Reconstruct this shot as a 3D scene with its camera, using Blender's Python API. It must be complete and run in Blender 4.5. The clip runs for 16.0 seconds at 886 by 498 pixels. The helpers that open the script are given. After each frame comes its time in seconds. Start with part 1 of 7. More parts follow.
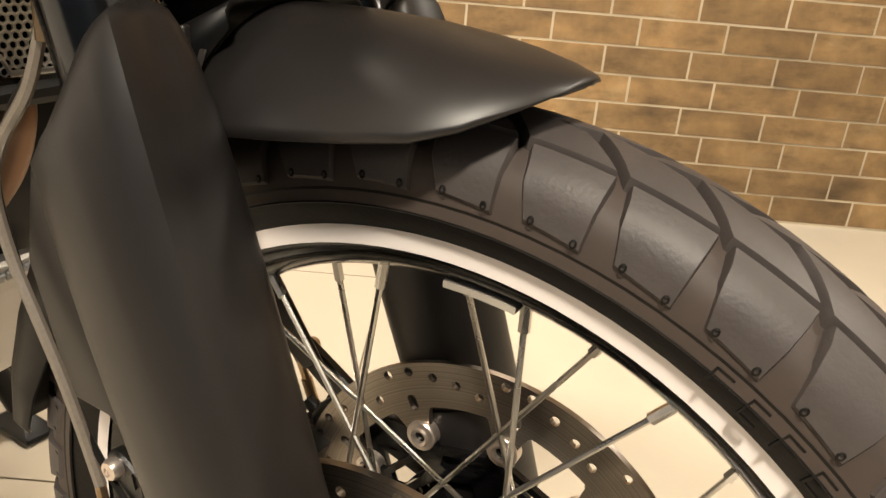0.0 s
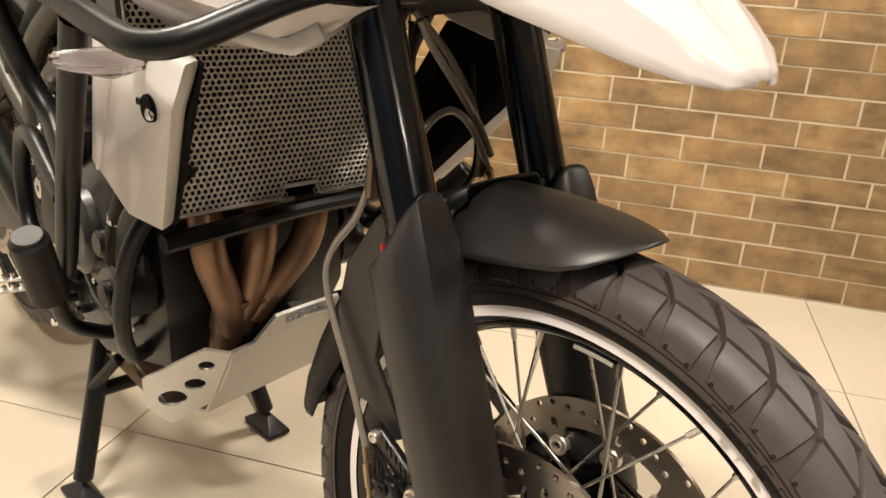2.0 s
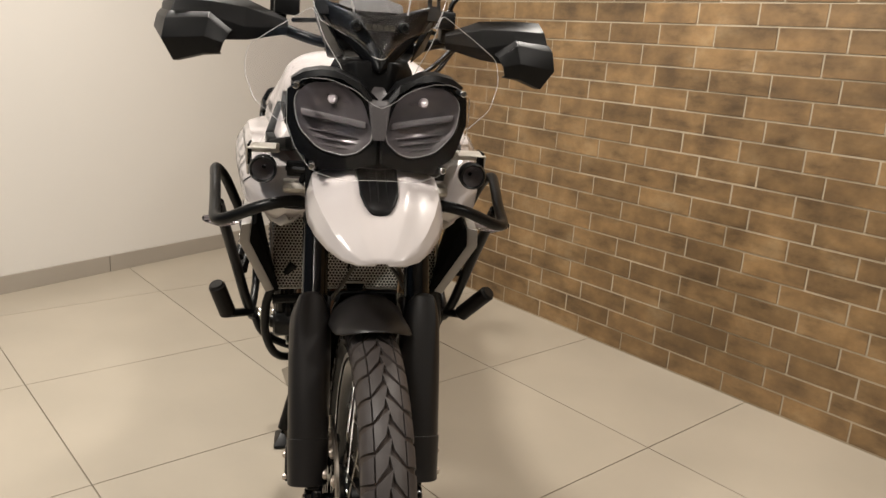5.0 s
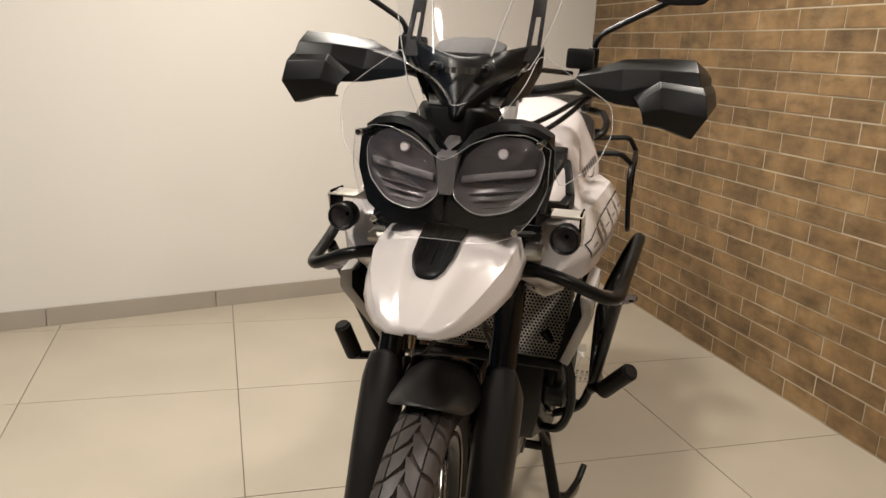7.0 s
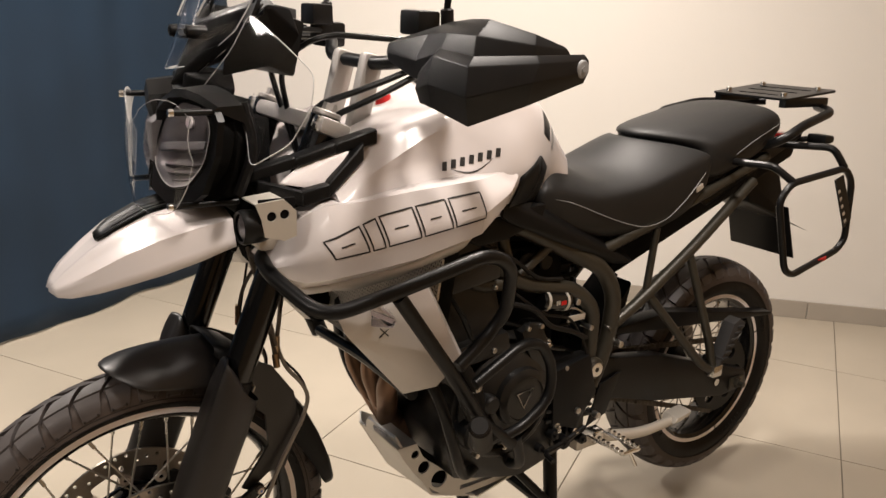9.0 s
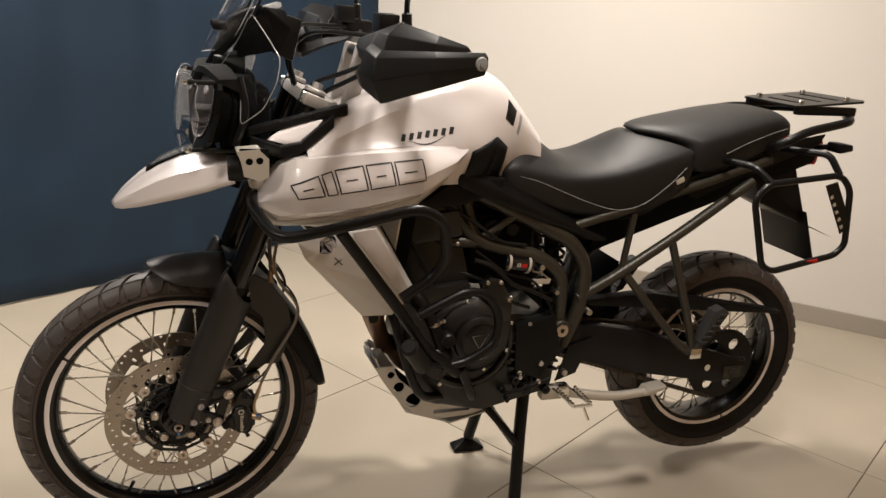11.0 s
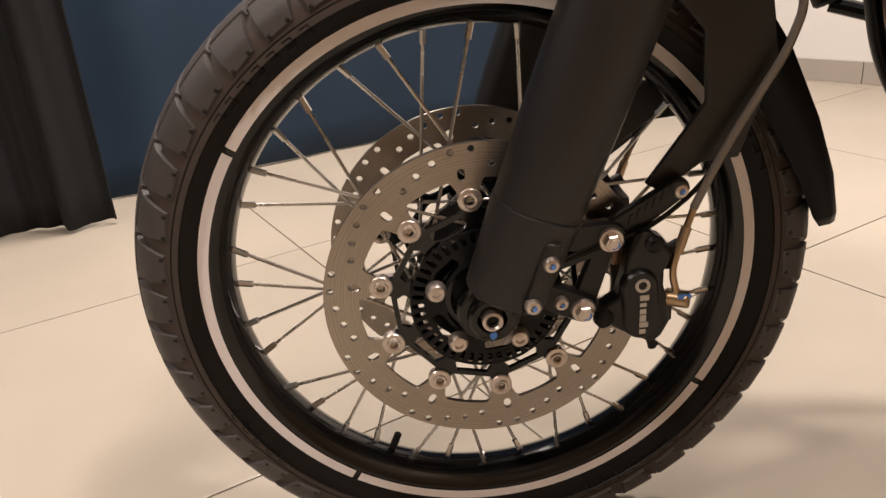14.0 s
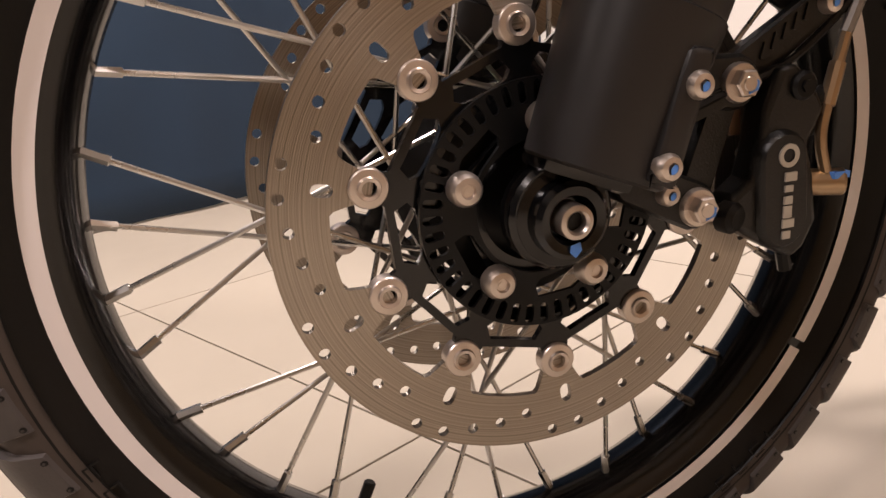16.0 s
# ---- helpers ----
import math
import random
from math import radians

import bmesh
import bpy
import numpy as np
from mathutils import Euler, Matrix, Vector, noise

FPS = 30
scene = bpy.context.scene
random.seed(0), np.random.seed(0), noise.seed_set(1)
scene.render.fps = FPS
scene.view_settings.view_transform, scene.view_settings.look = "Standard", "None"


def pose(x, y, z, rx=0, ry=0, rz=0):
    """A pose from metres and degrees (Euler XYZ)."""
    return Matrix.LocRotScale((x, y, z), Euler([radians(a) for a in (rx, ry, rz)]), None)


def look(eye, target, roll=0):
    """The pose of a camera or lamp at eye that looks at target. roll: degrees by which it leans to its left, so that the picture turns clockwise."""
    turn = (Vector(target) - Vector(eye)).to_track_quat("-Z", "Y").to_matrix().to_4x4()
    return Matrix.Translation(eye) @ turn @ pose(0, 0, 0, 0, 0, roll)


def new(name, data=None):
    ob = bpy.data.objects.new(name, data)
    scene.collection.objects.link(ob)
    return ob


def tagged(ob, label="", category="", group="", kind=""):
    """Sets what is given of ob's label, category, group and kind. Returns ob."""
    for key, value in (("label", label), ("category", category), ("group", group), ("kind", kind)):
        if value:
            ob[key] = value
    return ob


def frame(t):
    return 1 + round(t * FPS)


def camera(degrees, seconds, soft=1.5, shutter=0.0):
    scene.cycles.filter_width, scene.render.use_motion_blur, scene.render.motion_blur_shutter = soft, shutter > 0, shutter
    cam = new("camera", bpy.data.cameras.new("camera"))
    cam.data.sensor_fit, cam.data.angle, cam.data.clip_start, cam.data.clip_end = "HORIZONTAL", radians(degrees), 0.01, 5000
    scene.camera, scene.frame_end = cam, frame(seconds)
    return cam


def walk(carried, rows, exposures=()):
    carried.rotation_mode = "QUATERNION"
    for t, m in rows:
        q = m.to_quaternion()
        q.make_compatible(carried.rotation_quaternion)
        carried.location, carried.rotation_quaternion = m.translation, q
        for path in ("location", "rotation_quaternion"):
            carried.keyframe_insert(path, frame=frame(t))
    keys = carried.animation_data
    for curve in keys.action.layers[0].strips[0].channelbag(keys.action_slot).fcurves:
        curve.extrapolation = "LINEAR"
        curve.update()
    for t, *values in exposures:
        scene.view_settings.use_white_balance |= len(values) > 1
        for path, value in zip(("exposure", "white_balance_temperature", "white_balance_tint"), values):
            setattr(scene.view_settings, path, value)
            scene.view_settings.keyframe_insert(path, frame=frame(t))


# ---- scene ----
cam = camera(59.5, 16.0)
PATH = [
    (0, (-0.295, -0.201, 0.796), (1.232, 0.814, -0.002), 4.7),
    (0.5, (-0.312, -0.236, 0.828), (1.084, 0.955, 0.032), 4.9),
    (1, (-0.349, -0.257, 0.85), (0.961, 1.039, 0.073), 4.7),
    (1.5, (-0.427, -0.316, 0.878), (0.853, 1.035, 0.145), 4.3),
    (2, (-0.522, -0.389, 0.941), (0.752, 0.99, 0.253), 4.0),
    (2.5, (-0.601, -0.452, 1.028), (0.652, 0.962, 0.372), 3.6),
    (3, (-0.632, -0.543, 1.116), (0.541, 0.953, 0.495), 3.0),
    (3.2, (-0.615, -0.617, 1.146), (0.503, 0.925, 0.536), 2.8),
    (5.3, (0.039, -1.526, 1.267), (0.178, 0.403, 0.759), 3.7),
    (5.5, (0.06, -1.607, 1.282), (0.143, 0.328, 0.782), 3.6),
    (6, (0.108, -1.65, 1.296), (0.035, 0.294, 0.831), 3.6),
    (6.5, (0.227, -1.439, 1.291), (-0.081, 0.482, 0.825), 2.9),
    (7, (0.401, -1.166, 1.294), (-0.155, 0.691, 0.803), 3.0),
    (7.5, (0.642, -0.914, 1.29), (-0.211, 0.821, 0.776), 2.6),
    (8, (0.832, -0.627, 1.272), (-0.311, 0.92, 0.727), 2.8),
    (8.5, (1.057, -0.406, 1.28), (-0.378, 0.876, 0.736), 2.2),
    (9, (1.335, -0.203, 1.294), (-0.29, 0.822, 0.738), 2.3),
    (9.2, (1.402, -0.124, 1.286), (-0.275, 0.811, 0.727), 2.4),
    (11.3, (1.869, 0.124, 1.342), (0.036, 0.628, 0.719), 4.0),
    (11.5, (1.85, 0.122, 1.344), (0.017, 0.593, 0.697), 3.9),
    (12, (1.688, 0.089, 1.273), (-0.157, 0.425, 0.578), 2.4),
    (12.5, (1.433, 0.024, 1.167), (-0.416, 0.175, 0.419), 0.2),
    (13, (1.202, 0.032, 1.018), (-0.626, 0.01, 0.207), -2.3),
    (13.5, (0.933, 0.028, 0.882), (-0.87, -0.1, 0.026), -4.4),
    (14, (0.795, 0.011, 0.702), (-1.044, -0.102, -0.077), -4.7),
    (14.5, (0.72, -0.01, 0.556), (-1.175, -0.063, -0.08), -4.1),
    (15, (0.687, -0.009, 0.494), (-1.242, 0.025, -0.033), -3.6),
    (15.5, (0.641, -0.057, 0.476), (-1.283, 0.149, -0.029), -3.6),
    (16, (0.538, -0.14, 0.455), (-1.353, 0.235, -0.078), -4.2),
]
walk(cam, [(t, look(eye, target, roll)) for t, eye, target, roll in PATH],
     exposures=[(0, 0.78, 7100, 8), (1, 0.95, 7100, 8), (2, 0.70, 6900, 9), (3.2, 0.20, 6600, 13), (5.3, -0.26, 6400, 9), (7, -0.28, 6500, 9), (9, 0.0, 6600, 13), (11.3, -0.15, 6550, 11), (12, -0.10, 6550, 11), (13.5, 0.13, 6550, 14), (14.5, 0.13, 6570, 21), (16, 0.25, 6550, 23)])

# ---- light ----
world = bpy.data.worlds.new("room_air")
scene.world = world
world.use_nodes = True
world.node_tree.nodes["Background"].inputs[0].default_value = (0.9, 0.85, 0.78, 1)
world.node_tree.nodes["Background"].inputs[1].default_value = 0.006

CEIL = 2.7
LAMPS = [(-1.25, -0.75, 70), (0.80, 0.85, 46), (-0.6, 1.2, 68), (1.55, -1.65, 42), (-0.7, -3.7, 20), (-2.35, -2.4, 50)]
for lx, ly, power in LAMPS:
    data = bpy.data.lights.new("ceiling_panel", "AREA")
    data.shape, data.size, data.energy, data.color = "DISK", 0.28, power, (1.0, 0.925, 0.835)
    ob = new("panel_lamp", data)
    ob.matrix_world = look((lx, ly, CEIL - 0.03), (lx, ly, 0))

# ---- materials ----


def material(name, color, rough=0.5, metal=0.0, coat=0.0, spec=0.5, grain=0.0, scale=40.0, bump=0.0, bscale=300.0, var=0.0, rvar=0.0, stain_or_shade=0.0, sscale=3.0):
    """Principled surface with colour variation at two scales, roughness variation and fine relief."""
    m = bpy.data.materials.new(name)
    m.use_nodes = True
    nt = m.node_tree
    p = nt.nodes["Principled BSDF"]
    p.inputs["Roughness"].default_value = rough
    p.inputs["Metallic"].default_value = metal
    p.inputs["Coat Weight"].default_value = coat
    p.inputs["Coat Roughness"].default_value = min(0.3, rough * 0.6)
    p.inputs["Specular IOR Level"].default_value = spec
    p.inputs["Base Color"].default_value = (*color, 1)
    tc = nt.nodes.new("ShaderNodeTexCoord")
    last = None
    def mixin(fac_socket, amount, dark):
        nonlocal last
        mul = nt.nodes.new("ShaderNodeMath")
        mul.operation = "MULTIPLY"
        mul.inputs[1].default_value = amount
        nt.links.new(fac_socket, mul.inputs[0])
        mix = nt.nodes.new("ShaderNodeMix")
        mix.data_type = "RGBA"
        mix.blend_type = "MULTIPLY"
        nt.links.new(mul.outputs[0], mix.inputs[0])
        if last is None:
            mix.inputs[6].default_value = (*color, 1)
        else:
            nt.links.new(last, mix.inputs[6])
        mix.inputs[7].default_value = (dark, dark, dark, 1)
        last = mix.outputs[2]
    if grain:
        n = nt.nodes.new("ShaderNodeTexNoise")
        n.inputs["Scale"].default_value, n.inputs["Detail"].default_value = scale, 6
        nt.links.new(tc.outputs["Object"], n.inputs["Vector"])
        mixin(n.outputs[0], grain, 0.25)
    if stain_or_shade:
        n = nt.nodes.new("ShaderNodeTexNoise")
        n.inputs["Scale"].default_value, n.inputs["Detail"].default_value = sscale, 4
        nt.links.new(tc.outputs["Object"], n.inputs["Vector"])
        mixin(n.outputs[0], stain_or_shade, 0.4)
    if var:
        o = nt.nodes.new("ShaderNodeObjectInfo")
        mixin(o.outputs["Random"], var, 0.45)
    if last is not None:
        nt.links.new(last, p.inputs["Base Color"])
    if rvar:
        n = nt.nodes.new("ShaderNodeTexNoise")
        n.inputs["Scale"].default_value, n.inputs["Detail"].default_value = 14, 5
        nt.links.new(tc.outputs["Object"], n.inputs["Vector"])
        r = nt.nodes.new("ShaderNodeMapRange")
        r.inputs[3].default_value, r.inputs[4].default_value = max(0.02, rough - rvar), min(1, rough + rvar)
        nt.links.new(n.outputs[0], r.inputs[0])
        nt.links.new(r.outputs[0], p.inputs["Roughness"])
    if bump:
        n = nt.nodes.new("ShaderNodeTexNoise")
        n.inputs["Scale"].default_value, n.inputs["Detail"].default_value = bscale, 3
        nt.links.new(tc.outputs["Object"], n.inputs["Vector"])
        b = nt.nodes.new("ShaderNodeBump")
        b.inputs["Strength"].default_value, b.inputs["Distance"].default_value = bump, 0.001
        nt.links.new(n.outputs[0], b.inputs["Height"])
        nt.links.new(b.outputs[0], p.inputs["Normal"])
    return m


WHITE = material("white_paint", (0.595, 0.55, 0.54), 0.24, coat=0.5, stain_or_shade=0.06, sscale=6, rvar=0.05)
SILVER = material("silver_plastic", (0.56, 0.53, 0.505), 0.34, metal=0.05, stain_or_shade=0.1, sscale=9)
BLACK = material("matt_black_plastic", (0.0040, 0.0040, 0.0042), 0.42, spec=0.17, grain=0.3, scale=60, bump=0.035, bscale=1200, rvar=0.05)
# base colour lifted a little to imitate light from near the viewpoint
FORKPLASTIC = material("satin_black_plastic", (0.0125, 0.0108, 0.0106), 0.42, spec=0.50, bump=0.06, bscale=1400, rvar=0.05, stain_or_shade=0.2, sscale=20)
SATIN = material("satin_black_metal", (0.0040, 0.0040, 0.0042), 0.36, spec=0.24, rvar=0.06, bump=0.05, bscale=500)
GLOSSB = material("gloss_black", (0.003, 0.003, 0.0033), 0.17, spec=0.42, coat=0.2, rvar=0.03)
ENGINE = material("engine_black", (0.009, 0.0085, 0.008), 0.33, spec=0.42, grain=0.5, scale=30, bump=0.3, bscale=600, rvar=0.12)
FRAME = material("frame_grey", (0.034, 0.030, 0.022), 0.40, metal=0.3, grain=0.25, scale=30, bump=0.15, bscale=500)
RUBBER = material("tyre_rubber", (0.0075, 0.0064, 0.0056), 0.46, spec=0.2, stain_or_shade=0.5, sscale=14, bump=0.2, bscale=300, rvar=0.1)
TREAD = material("dusty_tread_rubber", (0.072, 0.060, 0.057), 0.52, spec=0.5, grain=0.5, scale=45, stain_or_shade=0.5, sscale=22, bump=0.25, bscale=350, rvar=0.1)
GROOVE = material("brown_tread_groove", (0.056, 0.041, 0.034), 0.6, spec=0.4, grain=0.4, scale=60)
CHROME = material("chrome", (0.7, 0.69, 0.67), 0.16, metal=1.0, rvar=0.06)
SPOKE = material("spoke_steel", (0.55, 0.53, 0.5), 0.28, metal=1.0, rvar=0.1)
DISC = material("brushed_disc_steel", (0.44, 0.39, 0.335), 0.34, metal=1.0, stain_or_shade=0.25, sscale=16)


def brush_rings(m):
    """Turned finish: fine rings round the x axis, with the sheen drawn out across them."""
    nt = m.node_tree
    p = nt.nodes["Principled BSDF"]
    p.inputs["Anisotropic"].default_value = 0.75
    p.inputs["Anisotropic Rotation"].default_value = 0.25
    tan = nt.nodes.new("ShaderNodeTangent")
    tan.direction_type, tan.axis = "RADIAL", "X"
    nt.links.new(tan.outputs[0], p.inputs["Tangent"])
    tc = nt.nodes.new("ShaderNodeTexCoord")
    flat = nt.nodes.new("ShaderNodeVectorMath")
    flat.operation = "MULTIPLY"
    flat.inputs[1].default_value = (0, 1, 1)
    nt.links.new(tc.outputs["Object"], flat.inputs[0])
    rad = nt.nodes.new("ShaderNodeVectorMath")
    rad.operation = "LENGTH"
    nt.links.new(flat.outputs[0], rad.inputs[0])
    n = nt.nodes.new("ShaderNodeTexNoise")
    n.noise_dimensions = "1D"
    n.inputs["Scale"].default_value, n.inputs["Detail"].default_value = 900, 4
    nt.links.new(rad.outputs["Value"], n.inputs["W"])
    r = nt.nodes.new("ShaderNodeMapRange")
    r.inputs[3].default_value, r.inputs[4].default_value = 0.22, 0.46
    nt.links.new(n.outputs[0], r.inputs[0])
    nt.links.new(r.outputs[0], p.inputs["Roughness"])
    tone = nt.nodes.new("ShaderNodeMapRange")
    tone.inputs[1].default_value, tone.inputs[2].default_value = 0.3, 0.7
    tone.inputs[3].default_value, tone.inputs[4].default_value = 0.72, 1.18
    nt.links.new(n.outputs[0], tone.inputs[0])
    hsv = nt.nodes.new("ShaderNodeHueSaturation")
    nt.links.new(tone.outputs[0], hsv.inputs["Value"])
    nt.links.new(p.inputs["Base Color"].links[0].from_socket, hsv.inputs["Color"])
    nt.links.new(hsv.outputs[0], p.inputs["Base Color"])


brush_rings(DISC)
ALU = material("brushed_aluminium", (0.5, 0.48, 0.45), 0.42, metal=0.85, stain_or_shade=0.3, sscale=10, bump=0.15, bscale=250, rvar=0.1)
COPPER = material("heat_stained_pipe", (0.30, 0.175, 0.11), 0.42, metal=0.75, stain_or_shade=0.8, sscale=14, grain=0.3, scale=60, rvar=0.12)
SEAT = material("black_vinyl", (0.010, 0.0098, 0.0098), 0.5, spec=0.3, bump=0.3, bscale=800, stain_or_shade=0.2, sscale=8)
STRIPE = material("rim_tape", (0.78, 0.72, 0.70), 0.4, stain_or_shade=0.1, sscale=25)
CHAINM = material("oiled_chain_steel", (0.10, 0.085, 0.07), 0.4, metal=0.8, grain=0.4, scale=200)
RED = material("red_anodised", (0.55, 0.02, 0.02), 0.3, metal=0.4)
BLUE = material("blue_paint_mark", (0.08, 0.25, 0.7), 0.6)
GREYRUB = material("worn_grey_rubber", (0.022, 0.021, 0.021), 0.75, grain=0.3)
INK = material("black_decal", (0.01, 0.01, 0.01), 0.4)
GREYSTRIPE = material("grey_sheen_stripe", (0.16, 0.16, 0.165), 0.4, spec=0.5)
GREYDEC = material("grey_decal", (0.22, 0.22, 0.22), 0.5)
PALE = material("pale_alloy", (0.52, 0.485, 0.43), 0.42, metal=0.45, stain_or_shade=0.2)
BOWL = material("smoked_lamp_bowl", (0.19, 0.175, 0.18), 0.34, metal=0.7, rvar=0.1)
LAMPMID = material("grey_lamp_trim", (0.085, 0.078, 0.08), 0.5, metal=0.2, rvar=0.1)
COWLM = material("smooth_black_plastic", (0.003, 0.003, 0.0032), 0.3, spec=0.14)
GUARDPL = material("grained_black_plastic", (0.0045, 0.0045, 0.0048), 0.40, spec=0.22, bump=0.02, bscale=900, rvar=0.06, stain_or_shade=0.15, sscale=15)
CLAMPM = material("silver_fork_clamp", (0.34, 0.32, 0.30), 0.5, metal=0.6, stain_or_shade=0.15)
BRASS = material("gold_hose_fitting", (0.45, 0.32, 0.2), 0.35, metal=1.0)
HOSE = material("braided_hose", (0.2, 0.17, 0.14), 0.35, coat=0.4, grain=0.5, scale=400)
REDLENS = material("red_lens", (0.4, 0.02, 0.02), 0.1, coat=0.5)
MESHBLK = material("grille_steel", (0.78, 0.74, 0.68), 0.42, metal=0.35, stain_or_shade=0.4, sscale=20)
REFLECT = material("lamp_reflector", (0.82, 0.75, 0.77), 0.42, metal=0.55, rvar=0.08)
EDGE = material("polished_acrylic_edge", (0.40, 0.39, 0.385), 0.3, coat=0.4)
# for rough black plastic, and for shade put into gaps and holes as near-black
ROUGHBLK = material("black_plastic_and_gap_shade", (0.003, 0.003, 0.003), 0.7, spec=0.08)


_nt = DISC.node_tree
_p = _nt.nodes["Principled BSDF"]
_p.inputs["Anisotropic"].default_value = 0.75
_tg = _nt.nodes.new("ShaderNodeTangent")
_tg.direction_type, _tg.axis = "RADIAL", "X"
_nt.links.new(_tg.outputs[0], _p.inputs["Tangent"])
_tc, _wv = _nt.nodes.new("ShaderNodeTexCoord"), _nt.nodes.new("ShaderNodeTexWave")
_wv.wave_type, _wv.rings_direction = "RINGS", "X"
_wv.inputs["Scale"].default_value, _wv.inputs["Distortion"].default_value, _wv.inputs["Detail"].default_value = 260, 4.0, 3.0
_nt.links.new(_tc.outputs["Object"], _wv.inputs["Vector"])
_bp = _nt.nodes.new("ShaderNodeBump")
_bp.inputs["Strength"].default_value, _bp.inputs["Distance"].default_value = 0.14, 0.0006
_nt.links.new(_wv.outputs["Fac"], _bp.inputs["Height"])
_nt.links.new(_bp.outputs[0], _p.inputs["Normal"])


def clear(name, tint, rough=0.03, ior=1.25):
    m = bpy.data.materials.new(name)
    m.use_nodes = True
    p = m.node_tree.nodes["Principled BSDF"]
    p.inputs["Base Color"].default_value = (*tint, 1)
    p.inputs["Roughness"].default_value = rough
    p.inputs["Transmission Weight"].default_value = 1.0
    p.inputs["IOR"].default_value = ior
    return m


CLEAR = clear("clear_acrylic", (0.97, 0.96, 0.97), ior=1.34)
SMOKE = clear("smoky_lens", (0.955, 0.95, 0.955), 0.03, 1.3)
LENS = clear("lamp_lens", (0.96, 0.945, 0.955), 0.04, 1.35)

# ---- mesh helpers ----
T2 = 2 * math.pi
from mathutils.bvhtree import BVHTree


def V3(*a):
    return Vector(a)


def xf(g, m):
    return [m @ Vector(v) for v in g[0]], g[1]


def mirror(g):
    return [Vector((-v[0], v[1], v[2])) for v in g[0]], [tuple(reversed(f)) for f in g[1]]


def join(*gs):
    vs, fs = [], []
    for v, f in gs:
        k = len(vs)
        vs += [Vector(p) for p in v]
        fs += [tuple(i + k for i in q) for q in f]
    return vs, fs


def rounded(pts, fillet, steps=5, closed=False):
    """A polyline with its corners rounded off."""
    pts = [Vector(p) for p in pts]
    if fillet <= 0 or len(pts) < 3:
        return pts
    out = [] if closed else [pts[0]]
    rng = range(len(pts)) if closed else range(1, len(pts) - 1)
    for i in rng:
        a, b, c = pts[i - 1], pts[i], pts[(i + 1) % len(pts)]
        d1, d2 = (a - b), (c - b)
        f = min(fillet, d1.length * 0.45, d2.length * 0.45)
        p, q = b + d1.normalized() * f, b + d2.normalized() * f
        for k in range(steps + 1):
            t = k / steps
            out.append(p * (1 - t) ** 2 + b * 2 * t * (1 - t) + q * t * t)
    if not closed:
        out.append(pts[-1])
    return out


def tube(pts, r, n=10, fillet=0.03, closed=False, flat=1.0, caps=True):
    pts = rounded(pts, fillet, closed=closed)
    m = len(pts)
    rr = r if isinstance(r, (list, tuple)) else None
    tang = []
    for i in range(m):
        if closed:
            t = pts[(i + 1) % m] - pts[i - 1]
        else:
            t = pts[min(i + 1, m - 1)] - pts[max(i - 1, 0)]
        tang.append(t.normalized() if t.length > 1e-9 else Vector((0, 0, 1)))
    ref = Vector((0, 0, 1)) if abs(tang[0].z) < 0.9 else Vector((1, 0, 0))
    nrm = (ref - tang[0] * ref.dot(tang[0])).normalized()
    vs, fs = [], []
    for i in range(m):
        nrm = (nrm - tang[i] * nrm.dot(tang[i])).normalized()
        bi = tang[i].cross(nrm)
        rad = r if rr is None else rr[0] + (rr[1] - rr[0]) * i / (m - 1)
        for k in range(n):
            a = 2 * math.pi * k / n
            vs.append(pts[i] + nrm * (math.cos(a) * rad * flat) + bi * (math.sin(a) * rad))
    for i in range(m if closed else m - 1):
        j = (i + 1) % m
        for k in range(n):
            l = (k + 1) % n
            fs.append((i * n + k, i * n + l, j * n + l, j * n + k))
    if caps and not closed:
        fs.append(tuple(range(n - 1, -1, -1)))
        fs.append(tuple((m - 1) * n + k for k in range(n)))
    return vs, fs


def loft(rings, closed=True, caps=True):
    n, m = len(rings[0]), len(rings)
    vs = [Vector(p) for ring in rings for p in ring]
    fs = []
    for i in range(m - 1):
        for k in range(n if closed else n - 1):
            l = (k + 1) % n
            fs.append((i * n + k, i * n + l, (i + 1) * n + l, (i + 1) * n + k))
    if caps and closed:
        fs.append(tuple(range(n - 1, -1, -1)))
        fs.append(tuple((m - 1) * n + k for k in range(n)))
    return vs, fs


def lathe(profile, n=48, close=False, a0=0.0, a1=2 * math.pi):
    """Turns (radius, x) pairs about the x axis."""
    full = abs(a1 - a0 - 2 * math.pi) < 1e-6
    m = n if full else n + 1
    vs, fs, k = [], [], len(profile)
    for i in range(m):
        a = a0 + (a1 - a0) * i / n
        for r, x in profile:
            vs.append(Vector((x, r * math.cos(a), r * math.sin(a))))
    for i in range(n):
        j = (i + 1) % m
        for q in range(k if close else k - 1):
            w = (q + 1) % k
            fs.append((i * k + q, j * k + q, j * k + w, i * k + w))
    return vs, fs


def plate(outer, holes, t):
    """A flat sheet in the (y, z) plane with holes, thickness t along x, centred."""
    bm = bmesh.new()
    edges = []
    for loop in [outer, *holes]:
        vs = [bm.verts.new((-t / 2, p[0], p[1])) for p in loop]
        edges += [bm.edges.new((vs[i], vs[(i + 1) % len(vs)])) for i in range(len(vs))]
    bmesh.ops.triangle_fill(bm, use_beauty=True, use_dissolve=False, edges=edges)
    ret = bmesh.ops.extrude_face_region(bm, geom=bm.faces[:])
    bmesh.ops.translate(bm, verts=[e for e in ret["geom"] if isinstance(e, bmesh.types.BMVert)], vec=(t, 0, 0))
    bmesh.ops.recalc_face_normals(bm, faces=bm.faces[:])
    return from_bm(bm)


